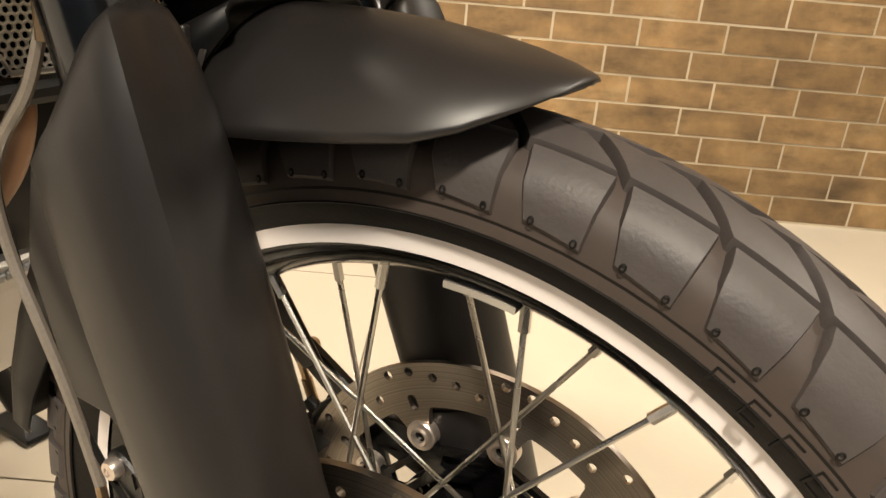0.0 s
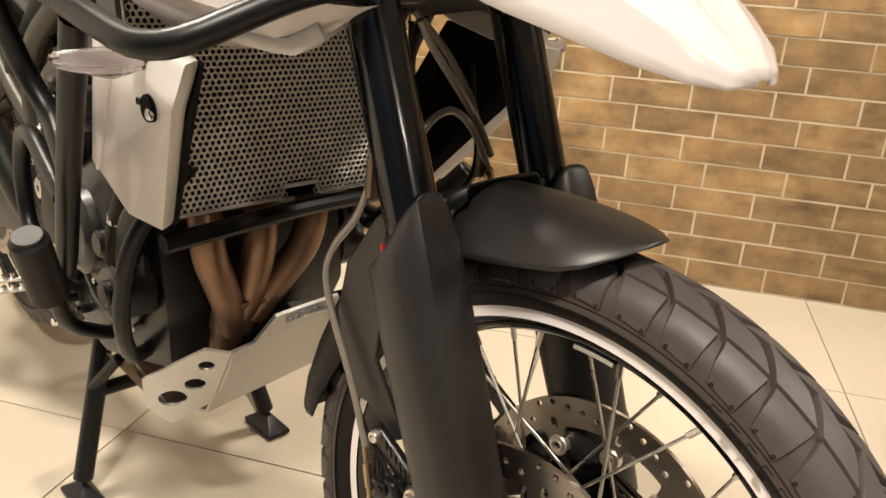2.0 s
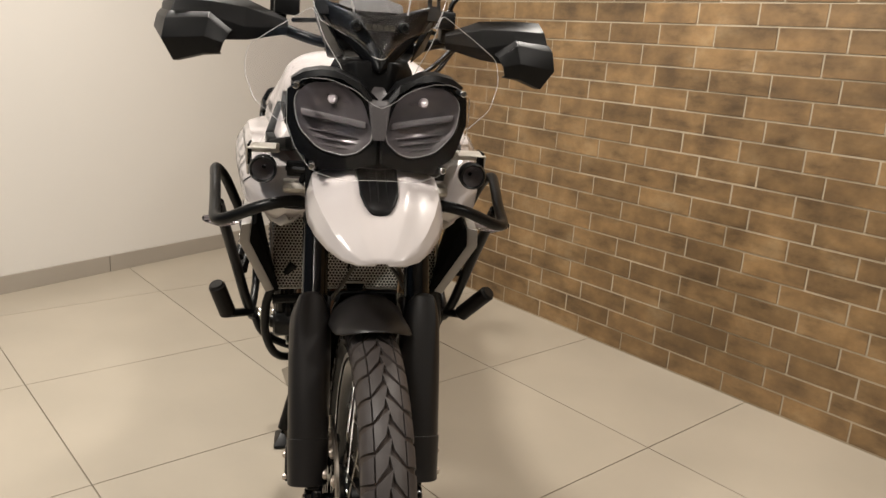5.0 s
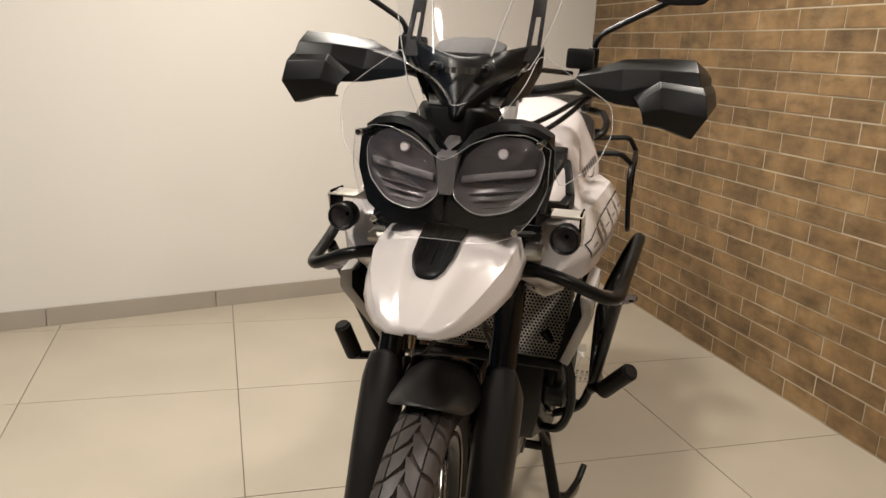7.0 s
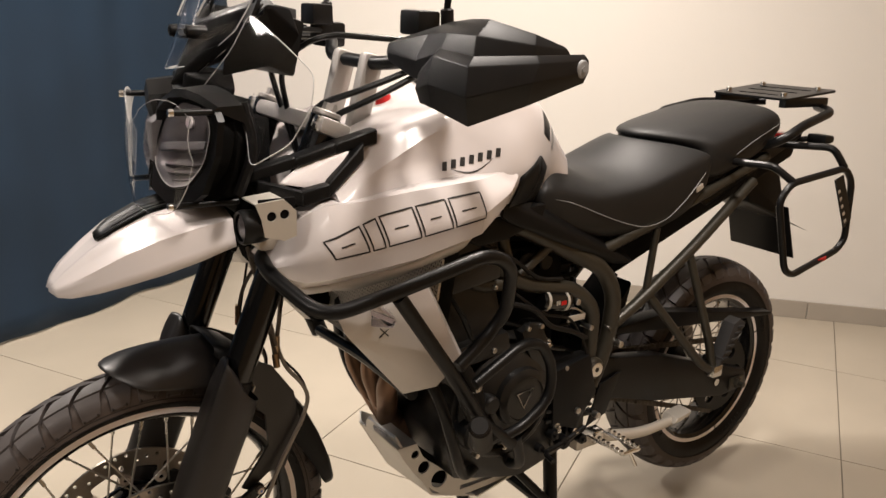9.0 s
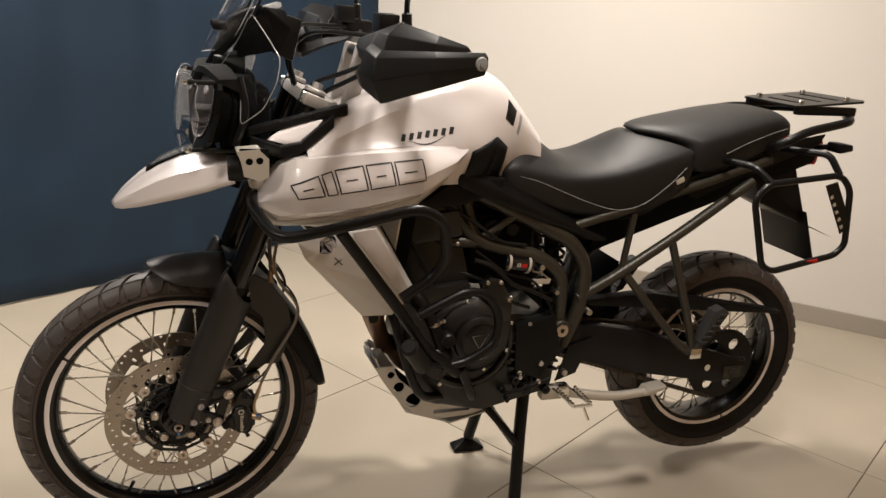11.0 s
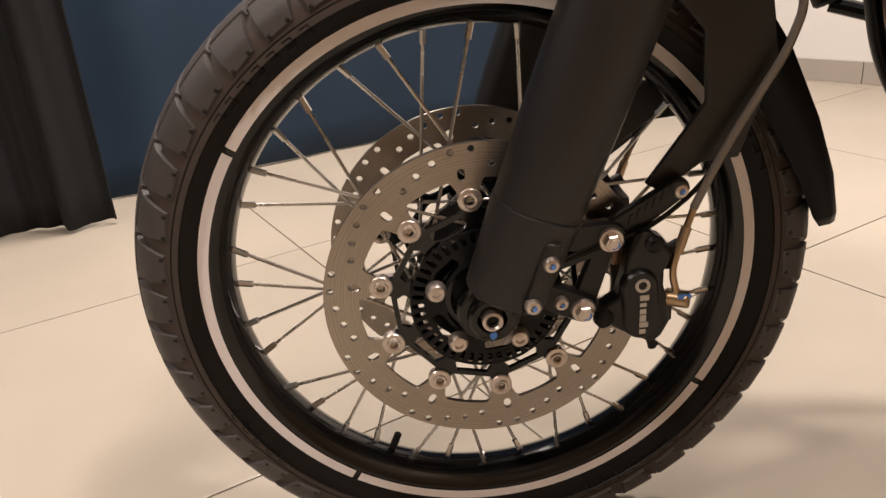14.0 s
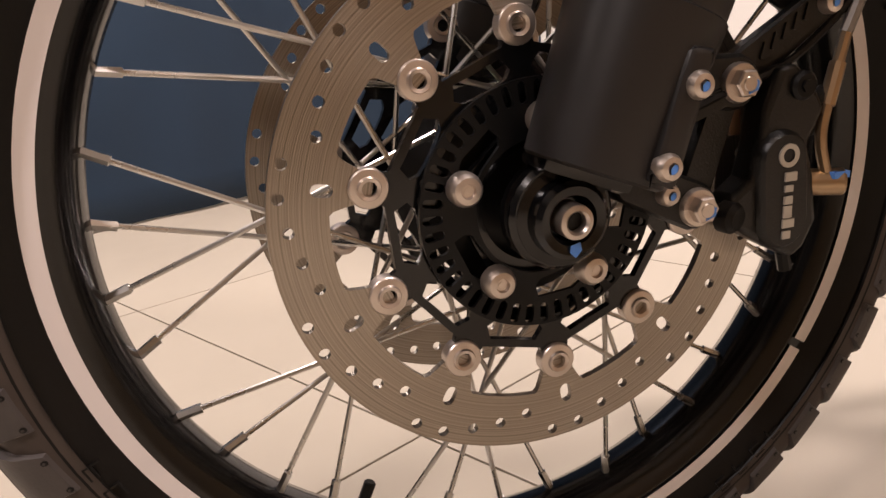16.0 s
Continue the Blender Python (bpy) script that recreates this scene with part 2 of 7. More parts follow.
def from_bm(bm):
    bm.verts.index_update()
    g = [v.co.copy() for v in bm.verts], [tuple(v.index for v in f.verts) for f in bm.faces]
    bm.free()
    return g


def hull(pts, bevel=0.0, seg=2):
    bm = bmesh.new()
    for p in pts:
        bm.verts.new(p)
    out = bmesh.ops.convex_hull(bm, input=bm.verts[:])
    junk = list({e for e in out["geom_interior"] + out["geom_unused"] if isinstance(e, bmesh.types.BMVert)})
    bmesh.ops.delete(bm, geom=junk, context="VERTS")
    bmesh.ops.dissolve_limit(bm, angle_limit=radians(2), verts=bm.verts[:], edges=bm.edges[:])
    if bevel:
        bmesh.ops.bevel(bm, geom=bm.edges[:], offset=bevel, segments=seg, affect="EDGES", profile=0.6)
    bmesh.ops.recalc_face_normals(bm, faces=bm.faces[:])
    return from_bm(bm)


def box(c, s, bevel=0.0, rot=None):
    g = hull([(sx * s[0] / 2, sy * s[1] / 2, sz * s[2] / 2) for sx in (-1, 1) for sy in (-1, 1) for sz in (-1, 1)], bevel)
    m = Matrix.Translation(c) @ (rot or Matrix.Identity(4))
    return xf(g, m)


def circle(cy, cz, r, n=16, a0=0.0):
    return [(cy + r * math.cos(a0 + 2 * math.pi * k / n), cz + r * math.sin(a0 + 2 * math.pi * k / n)) for k in range(n)]


def cyl(a, b, r, n=20, r2=None, bevel=0.0):
    """A rod from a to b, its ends chamfered."""
    a, b = Vector(a), Vector(b)
    d = (b - a)
    L = d.length
    r2 = r if r2 is None else r2
    e = bevel
    prof = [(0.0001, 0), (r - e, 0), (r, e), (r2, L - e), (r2 - e, L), (0.0001, L)] if e else [(0.0001, 0), (r, 0), (r2, L), (0.0001, L)]
    g = lathe(prof, n)
    return xf(g, Matrix.Translation(a) @ d.to_track_quat("X", "Z").to_matrix().to_4x4())


def mesh_of(name, g, mat, smooth=35):
    me = bpy.data.meshes.new(name)
    me.from_pydata([tuple(v) for v in g[0]], [], [tuple(f) for f in g[1]])
    bm = bmesh.new()
    bm.from_mesh(me)
    bmesh.ops.recalc_face_normals(bm, faces=bm.faces[:])
    bm.to_mesh(me)
    bm.free()
    me.materials.append(mat)
    if smooth:
        me.polygons.foreach_set("use_smooth", [True] * len(me.polygons))
        me.set_sharp_from_angle(angle=radians(smooth))
    return me


def part(name, g, mat, parent=None, label="", smooth=35, m=None):
    me = g if isinstance(g, bpy.types.Mesh) else mesh_of(name, g, mat, smooth)
    ob = new(name, me)
    ob.parent = parent
    if m is not None:
        ob.matrix_basis = m
    if label:
        tagged(ob, label)
    return ob


def thicken(ob, t, offset=0.0):
    s = ob.modifiers.new("sheet", "SOLIDIFY")
    s.thickness, s.offset = t, offset
    return ob


def soften(ob, w, seg=2, limit=40):
    b = ob.modifiers.new("edges", "BEVEL")
    b.width, b.segments, b.limit_method, b.angle_limit = w, seg, "ANGLE", radians(limit)
    return ob


def refine(ob, level=1):
    s = ob.modifiers.new("round", "SUBSURF")
    s.levels = s.render_levels = level
    return ob

# ---- room ----
UD = Vector((0.836, 0.549, 0))
VD = Vector((-0.549, 0.836, 0))
BRICK_U = 1.885
K = Vector((-0.19, 3.72, 0))
K = UD * BRICK_U + VD * K.dot(VD)
E1 = K - VD * 7.6
F1 = E1 - UD * 6.4
G1 = K + Vector((-0.68, -0.733, 0)) * 5.3


def noise_mix(nt, coord, stops, scale, detail=6, rough=0.6):
    n = nt.nodes.new("ShaderNodeTexNoise")
    n.inputs["Scale"].default_value, n.inputs["Detail"].default_value, n.inputs["Roughness"].default_value = scale, detail, rough
    nt.links.new(coord, n.inputs["Vector"])
    r = nt.nodes.new("ShaderNodeValToRGB")
    els = r.color_ramp.elements
    els[0].position, els[0].color = stops[0][0], (*stops[0][1], 1)
    els[1].position, els[1].color = stops[-1][0], (*stops[-1][1], 1)
    for pos, col in stops[1:-1]:
        e = els.new(pos)
        e.color = (*col, 1)
    nt.links.new(n.outputs[0], r.inputs[0])
    return r.outputs[0]


def brick_material():
    m = bpy.data.materials.new("rustic_brick_tile")
    m.use_nodes = True
    nt = m.node_tree
    p = nt.nodes["Principled BSDF"]
    p.inputs["Roughness"].default_value = 0.5
    tc = nt.nodes.new("ShaderNodeTexCoord")
    geo = nt.nodes.new("ShaderNodeNewGeometry")
    base = noise_mix(nt, geo.outputs["Position"], [(0.30, (0.125, 0.078, 0.038)), (0.45, (0.185, 0.114, 0.052)), (0.58, (0.245, 0.153, 0.070)), (0.74, (0.31, 0.215, 0.115))], 6.5)
    stretch = nt.nodes.new("ShaderNodeMapping")
    stretch.inputs["Scale"].default_value = (0.55, 0.55, 1.5)
    nt.links.new(geo.outputs["Position"], stretch.inputs["Vector"])
    smoke = noise_mix(nt, stretch.outputs[0], [(0.30, (0.46, 0.45, 0.43)), (0.46, (0.86, 0.85, 0.83)), (0.66, (1.12, 1.08, 1.0))], 13, 5)
    mul = nt.nodes.new("ShaderNodeMix")
    mul.data_type, mul.blend_type = "RGBA", "MULTIPLY"
    mul.inputs[0].default_value = 0.85
    nt.links.new(base, mul.inputs[6])
    nt.links.new(smoke, mul.inputs[7])
    ri = nt.nodes.new("ShaderNodeMath")
    ri.operation = "ADD"
    oi = nt.nodes.new("ShaderNodeObjectInfo")
    nt.links.new(geo.outputs["Random Per Island"], ri.inputs[0])
    nt.links.new(oi.outputs["Random"], ri.inputs[1])
    fr = nt.nodes.new("ShaderNodeMath")
    fr.operation = "FRACT"
    nt.links.new(ri.outputs[0], fr.inputs[0])
    hsv = nt.nodes.new("ShaderNodeHueSaturation")
    mr = nt.nodes.new("ShaderNodeMapRange")
    mr.inputs[3].default_value, mr.inputs[4].default_value = 0.78, 1.16
    nt.links.new(fr.outputs[0], mr.inputs[0])
    nt.links.new(mr.outputs[0], hsv.inputs["Value"])
    nt.links.new(mul.outputs[2], hsv.inputs["Color"])
    nt.links.new(hsv.outputs[0], p.inputs["Base Color"])
    nz = nt.nodes.new("ShaderNodeTexNoise")
    nz.inputs["Scale"].default_value, nz.inputs["Detail"].default_value = 60, 6
    nt.links.new(geo.outputs["Position"], nz.inputs["Vector"])
    b = nt.nodes.new("ShaderNodeBump")
    b.inputs["Strength"].default_value, b.inputs["Distance"].default_value = 0.4, 0.003
    nt.links.new(nz.outputs[0], b.inputs["Height"])
    nt.links.new(b.outputs[0], p.inputs["Normal"])
    return m


def wall_material(name, color, sscale=1.2):
    return material(name, color, 0.75, stain_or_shade=0.1, sscale=sscale, bump=0.25, bscale=120)


BRICK = brick_material()
MORTAR = material("pale_joint", (0.56, 0.47, 0.34), 0.9, grain=0.75, scale=9, bump=0.4, bscale=200)
PAINT = wall_material("white_wall_paint", (0.66, 0.63, 0.585))
# dark grey for the unseen walls, chosen to keep reflections in black parts low
DIMWALL = wall_material("reflection_dimming_grey", (0.05, 0.05, 0.05))
CEILM = wall_material("white_ceiling_paint", (0.75, 0.73, 0.7))
GROUT = material("floor_joint", (0.2, 0.17, 0.13), 0.9, grain=0.3, scale=60)
TILE = material("beige_porcelain_tile", (0.46, 0.405, 0.325), 0.3, stain_or_shade=0.38, sscale=2.4, var=0.06, rvar=0.04)
SKIRT = material("grey_beige_skirting_tile", (0.36, 0.32, 0.27), 0.4, stain_or_shade=0.2, sscale=6, var=0.1)
# the navy's strong large noise paints the curtain's shadow blotches into its colour
CLOTH = material("navy_cloth_shadow_blotched", (0.0058, 0.031, 0.070), 0.85, stain_or_shade=1.0, sscale=1.3, grain=0.3, scale=300, bump=0.4, bscale=500)
BLKCLOTH = material("black_cloth", (0.0035, 0.004, 0.005), 0.9, grain=0.3, scale=200, bump=0.4, bscale=500)


def wall(name, a, b, mat, label, t=0.12, h=CEIL):
    d = (b - a).normalized()
    out = Vector((d.y, -d.x, 0))
    mid = (a + b) / 2
    centre = Vector((0.6, -0.4, 0))
    if (centre - mid).dot(out) > 0:
        out = -out
    pts = [p + o * t + Vector((0, 0, z)) for p in (a, b) for o in (Vector((0, 0, 0)), out) for z in (-0.02, h)]
    ob = part(name, hull(pts), mat, smooth=0)
    return tagged(ob, label, "wall", kind="structure"), out


brick_wall, out_b = wall("wall_east", K + UD * 0.0012 + VD * 0.1, E1 + UD * 0.0012, MORTAR, "rustic brown brick-tile wall with pale joints")
wall("wall_north", K + Vector((-0.68, -0.733, 0)) * -0.0, G1, PAINT, "plain off-white painted wall")
# unseen closing walls, darkened to cut the light they throw back
wall("wall_south", E1 + UD * 0.1, F1, DIMWALL, "unseen plain wall, made dark grey to dim reflections")
wall("wall_west", F1, G1, DIMWALL, "unseen plain wall, made dark grey to dim reflections")
tagged(part("ceiling", hull([p + Vector((0, 0, z)) for p in (K + VD * 0.2 + UD * 0.2, E1 + UD * 0.2, F1, G1) for z in (CEIL, CEIL + 0.1)]), CEILM, smooth=0), "plain white ceiling", "ceiling", kind="structure")
ground = tagged(part("floor", hull([p + Vector((0, 0, z)) for p in (K + VD * 0.2 + UD * 0.2, E1 + UD * 0.2, F1, G1) for z in (-0.12, -0.0035)]), GROUT, smooth=0), "large beige porcelain tile floor with thin dark joints", "floor", kind="structure")
for lx, ly, power in LAMPS:
    lamp = tagged(new("ceiling_light"), "round white flush ceiling light panel", "lamp", "ceiling lights")
    lamp.location = (lx, ly, CEIL)
    part("frame", xf(lathe([(0.15, -0.002), (0.17, -0.002), (0.175, -0.02), (0.165, -0.028), (0.15, -0.025)], 32, close=True), Matrix.Rotation(-math.pi / 2, 4, "Y")), WHITE, lamp)

# skirting along the white wall, in lengths
WD = Vector((-0.68, -0.733, 0)).normalized()
wn = Vector((WD.y, -WD.x, 0))
if (Vector((0, 0, 0)) - K).dot(wn) < 0:
    wn = -wn
skirt = tagged(new("baseboard"), "grey-beige tile skirting along the white wall", "baseboard", kind="structure")
rotw = Matrix.Rotation(math.atan2(WD.y, WD.x), 4, "Z")
sk = mesh_of("skirting_tile", box((0, 0, 0), (0.756, 0.012, 0.085), 0.0015), SKIRT, 0)
for i in range(7):
    part("skirting_tile", sk, SKIRT, skirt, m=Matrix.Translation(K + WD * (0.38 + i * 0.76) + wn * 0.006 + Vector((0, 0, 0.0425))) @ rotw)

# hanging cloth


def drape(a, b, top, folds, depth, seed, mat, name, label, bottom=0.012):
    rnd = random.Random(seed)
    a, b = Vector(a), Vector(b)
    d = b - a
    n = Vector((d.y, -d.x, 0)).normalized()
    ph = [rnd.uniform(0, 6.28) for _ in range(6)]
    fr = [folds * f for f in (1, 1.7, 2.9, 0.45)]
    cols, rows = 160, 26
    vs, fs = [], []
    for j in range(rows + 1):
        z = bottom + (top - bottom) * j / rows
        k = 1.0 - 0.45 * (j / rows)
        for i in range(cols + 1):
            s = i / cols
            w = depth * k * (0.9 * math.sin(fr[0] * s * 6.28 + ph[0]) * (0.5 + 0.5 * math.sin(fr[3] * s * 6.28 + ph[3])) + 0.4 * math.sin(fr[1] * s * 6.28 + ph[1] + 0.8 * z) + 0.2 * math.sin(fr[2] * s * 6.28 + ph[2] - 0.6 * z))
            w += 0.012 * noise.noise(Vector((s * 9, z * 3, seed)))
            vs.append(a + d * s + n * w + Vector((0, 0, z + (0.004 * math.sin(s * 21 + seed) - 0.002 if j == 0 else 0))))
    for j in range(rows):
        for i in range(cols):
            q = j * (cols + 1) + i
            fs.append((q, q + 1, q + cols + 2, q + cols + 1))
    ob = part(name, (vs, fs), mat, smooth=60)
    thicken(ob, 0.003)
    tagged(ob, label, "curtain")
    return ob


drape((-2.72, 1.0, 0), (-1.32, -1.2, 0), 2.45, 4, 0.018, 3, CLOTH, "curtain", "dark navy-blue cloth curtain hanging to the floor")
drape((-1.17, -1.0, 0), (-0.95, -2.4, 0), 2.45, 7, 0.05, 8, BLKCLOTH, "curtain", "black cloth curtain hanging beside the blue one")
for nm, a, b in (("curtain_rail", (-2.75, 1.03, 2.47), (-1.3, -1.22, 2.47)), ("curtain_rail", (-1.18, -0.98, 2.47), (-0.94, -2.42, 2.47))):
    tagged(part(nm, cyl(a, b, 0.012, 12), SATIN), "slim black rail holding a cloth curtain", "curtain rail")

# ---- motorcycle ----
bike = tagged(new("motorcycle"), "white and black adventure motorcycle parked on its centre stand", "motorcycle")
bike.matrix_basis = pose(0.025, 0.003, 0, 0, 0, 2.5)
STEER = Matrix.Translation((0, 0.34, 0.95)) @ Matrix.Rotation(radians(3.7), 4, Vector((0, math.sin(radians(24)), math.cos(radians(24))))) @ Matrix.Translation((0, -0.34, -0.95))
AX = Vector((0, -0.003, 0.354))
RAX = Vector((0, 1.54, 0.374))


def at(c):
    return Matrix.Translation(c)


def tread_blocks(R, halfw, pitches, seed, side_run=0.0165):
    """Angled centre and shoulder blocks of a dual-sport tyre as one mesh, and the pin marks at the shoulder blocks' feet as another."""
    vs, fs, pins, pinf = [], [], [], []
    dp = 2 * math.pi / pitches

    def surf(x, lift):
        # crown profile: radius falls towards the shoulder and runs down the side
        a = abs(x) / halfw
        if a <= 1:
            return R - 0.0065 - 0.017 * a ** 2.2 + lift, x + math.copysign(lift * 0.35 * a, x)
        d = abs(x) - halfw
        return R - 0.0235 - d * 1.15 + lift * 0.45, math.copysign(halfw + d * 0.30 - d * d * 4 + lift * 0.7, x)

    def block(corners, h, n=4):
        """corners: (x, angle) quads in order; the top is drawn in a little so that the walls lean."""
        k = len(vs)
        cx, ca = sum(c[0] for c in corners) / 4, sum(c[1] for c in corners) / 4
        for lift, shrink in ((h, 0.035), (h - 0.0012, 0.0), (-0.004, -0.05)):
            q = [(cx + (x - cx) * (1 - shrink), ca + (a - ca) * (1 - shrink)) for x, a in corners]
            for i in range(n + 1):
                for j in range(n + 1):
                    s, t = i / n, j / n
                    x = (q[0][0] * (1 - s) + q[1][0] * s) * (1 - t) + (q[3][0] * (1 - s) + q[2][0] * s) * t
                    a = (q[0][1] * (1 - s) + q[1][1] * s) * (1 - t) + (q[3][1] * (1 - s) + q[2][1] * s) * t
                    r, xx = surf(x, lift)
                    vs.append(Vector((xx, r * math.cos(a), r * math.sin(a))))
        m = (n + 1) * (n + 1)
        for i in range(n):
            for j in range(n):
                fs.append((k + i * (n + 1) + j, k + (i + 1) * (n + 1) + j, k + (i + 1) * (n + 1) + j + 1, k + i * (n + 1) + j + 1))
        rim = [i * (n + 1) for i in range(n + 1)] + [n * (n + 1) + j for j in range(1, n + 1)] + [i * (n + 1) + n for i in range(n - 1, -1, -1)] + [j for j in range(n - 1, 0, -1)]
        for lay in (0, 1):
            for i in range(len(rim)):
                a, b = rim[i], rim[(i + 1) % len(rim)]
                fs.append((k + lay * m + a, k + lay * m + b, k + lay * m + m + b, k + lay * m + m + a))

    def pin(x, a):
        k = len(pins)
        for rr, lift in ((0.0021, 0.0068), (0.0010, 0.0073)):
            for q in range(8):
                r, xx = surf(x + rr * math.cos(T2 * q / 8), lift)
                aa = a + rr * math.sin(T2 * q / 8) / R
                pins.append(Vector((xx, r * math.cos(aa), r * math.sin(aa))))
        for q in range(8):
            pinf.append((k + q, k + (q + 1) % 8, k + 8 + (q + 1) % 8, k + 8 + q))

    w = halfw
    for p in range(pitches):
        for side in (1, -1):
            a = (p + (0.0 if side < 0 else 0.5)) * dp + radians(seed)

            def q(x, t):
                return side * x, a + t * dp
            # centre block, trailing forward from the middle towards the shoulder
            block([q(-0.0040, 0.04), q(0.0060, 0.985), q(w * 0.615, 1.47), q(w * 0.615, 0.58)], 0.0062)
            # shoulder block, running down the side
            block([q(w * 0.665, 0.635), q(w * 0.665, 1.49), q(w + side_run, 1.52), q(w + side_run * 0.88, 0.87)], 0.0058)
            pin(side * (w + side_run * 0.82), a + 0.96 * dp)
            pin(side * (w + side_run * 0.90), a + 1.44 * dp)
    return (vs, fs), (pins, pinf)


def carcass(R, halfw, rb, bead):
    h = R - 0.004
    prof = [(rb, -bead), (rb + 0.006, -bead - 0.004), (rb + 0.016, -halfw * 0.92), (rb + 0.026, -halfw * 0.97), (R - 0.050, -halfw * 0.955), (R - 0.036, -halfw * 0.90), (R - 0.028, -halfw * 0.84)]
    for i in range(-8, 9):
        x = halfw * 0.82 * i / 8
        prof.append((h - 0.0095 - 0.018 * (abs(x) / halfw) ** 2.4, x))
    prof += [(R - 0.028, halfw * 0.84), (R - 0.036, halfw * 0.90), (R - 0.050, halfw * 0.955), (rb + 0.026, halfw * 0.97), (rb + 0.016, halfw * 0.92), (rb + 0.006, bead + 0.004), (rb, bead)]
    return lathe(prof, 120)


def wheel(name, R, halfw, rrim, rimw, hub_r, hub_w, pitches, m, label, seed, gaps):
    w = part(name, xf(lathe([(rrim + 0.006, -rimw), (rrim + 0.0075, -rimw + 0.002), (rrim - 0.002, -rimw + 0.004), (rrim - 0.012, -rimw + 0.010), (rrim - 0.020, -rimw * 0.35), (rrim - 0.022, 0), (rrim - 0.020, rimw * 0.35), (rrim - 0.012, rimw - 0.010), (rrim - 0.002, rimw - 0.004), (rrim + 0.0075, rimw - 0.002), (rrim + 0.006, rimw),
                            (rrim - 0.004, rimw - 0.001), (rrim - 0.014, rimw - 0.006), (rrim - 0.023, rimw * 0.4), (rrim - 0.026, 0), (rrim - 0.023, -rimw * 0.4), (rrim - 0.014, -rimw + 0.006), (rrim - 0.004, -rimw + 0.001)], 120, close=True), m), GLOSSB, bike, label)
    part("tyre", xf(carcass(R, halfw, rrim + 0.004, rimw), m), RUBBER, w, "black rubber dual-sport tyre")
    for side in (1, -1):
        part("mould_line", xf(lathe([(R - 0.0530, side * (halfw * 0.97)), (R - 0.0522, side * (halfw * 0.97 + 0.0014)), (R - 0.0514, side * (halfw * 0.97))], 120), m), RUBBER, w)
        # raised sidewall writing, too worn to read
        bars = []
        for a0, count in ((118, 7), (205, 5), (292, 7), (20, 5)):
            for i in range(count):
                a = radians(a0 + i * 3.6)
                rr = rrim + 0.0205
                up = Matrix.Rotation(a, 4, "X")
                bars += [xf(box((side * (halfw * 0.955), rr + dz, dy), (0.0022, hz, 0.0012 if hz > 0.003 else 0.009), 0), up) for dz, dy, hz in ((0, -0.0045, 0.011), (0.005, 0, 0.0012), (-0.005 if i % 2 else 0, 0, 0.0012))]
        tagged(part("sidewall_relief", xf(join(*bars), m), RUBBER, w, smooth=0), kind="stuff")
    part("tread_base", xf(lathe([(R - 0.052, -halfw * 0.97 - 0.0004), (R - 0.040, -halfw * 0.955), (R - 0.032, -halfw * 0.92)] + [(R - 0.0070 - 0.0165 * (abs(i) / 8) ** 2.3, halfw * 0.85 * i / 8) for i in range(-8, 9)] + [(R - 0.032, halfw * 0.92), (R - 0.040, halfw * 0.955), (R - 0.052, halfw * 0.97 + 0.0004)], 120), m), GROOVE, w, "brown dusty tread grooves")
    blocks, pins = tread_blocks(R, halfw * 0.84, pitches, seed)
    part("tread", xf(blocks, m), TREAD, w, "dusty grey angled tread blocks", smooth=30)
    tagged(part("shoulder_relief", xf(pins, m), RUBBER, w), kind="stuff")
    # reflective tape on the rim's flange, with short gaps
    for side in (1, -1):
        for a0, a1 in gaps:
            part("rim_tape", xf(lathe([(rrim - 0.0045, side * (rimw + 0.0012)), (rrim + 0.0078, side * (rimw + 0.0016))], 60, a0=a0, a1=a1), m), STRIPE, w, "thin pale reflective rim tape")
    part("hub", xf(lathe([(0.012, -hub_w), (hub_r * 0.72, -hub_w), (hub_r, -hub_w + 0.004), (hub_r, -hub_w + 0.012), (hub_r * 0.62, -hub_w + 0.022), (hub_r * 0.55, 0), (hub_r * 0.62, hub_w - 0.022), (hub_r, hub_w - 0.012), (hub_r, hub_w - 0.004), (hub_r * 0.72, hub_w), (0.012, hub_w)], 40), m), SATIN, w)
    # spokes: one mesh, laid tangentially, 36 times
    n = 36
    for k in range(n):
        side = -1 if k % 2 else 1
        cross = -1 if (k // 2) % 2 else 1
        a = 2 * math.pi * k / n + radians(8.5)
        ah = a + cross * radians(74)
        p0 = Vector((side * 0.006, (rrim - 0.024) * math.cos(a), (rrim - 0.024) * math.sin(a)))
        p1 = Vector((side * (hub_w - 0.008), hub_r * 0.95 * math.cos(ah), hub_r * 0.95 * math.sin(ah)))
        d = p1 - p0
        g = join(cyl((0, 0, 0), (d.length, 0, 0), 0.0019, 8), cyl((-0.004, 0, 0), (0.016, 0, 0), 0.0034, 6))
        if k == 0:
            spoke_mesh[name] = {}
        key = round(d.length, 4)
        if key not in spoke_mesh[name]:
            spoke_mesh[name][key] = mesh_of("spoke", g, SPOKE)
        part("spoke", spoke_mesh[name][key], SPOKE, w, m=m @ Matrix.Translation(p0) @ d.to_track_quat("X", "Z").to_matrix().to_4x4())
    return w


spoke_mesh = {}
FW = STEER @ at(AX)


def arcs(*marks):
    g = 0.012
    return [(marks[i] + g, (marks[i + 1] if i + 1 < len(marks) else marks[0] + T2) - g) for i in range(len(marks))]


front_wheel = wheel("front_wheel", 0.3570, 0.047, 0.2830, 0.032, 0.064, 0.050, 44, FW, "black wire-spoked front wheel", 1, arcs(radians(145), radians(236), radians(327)))
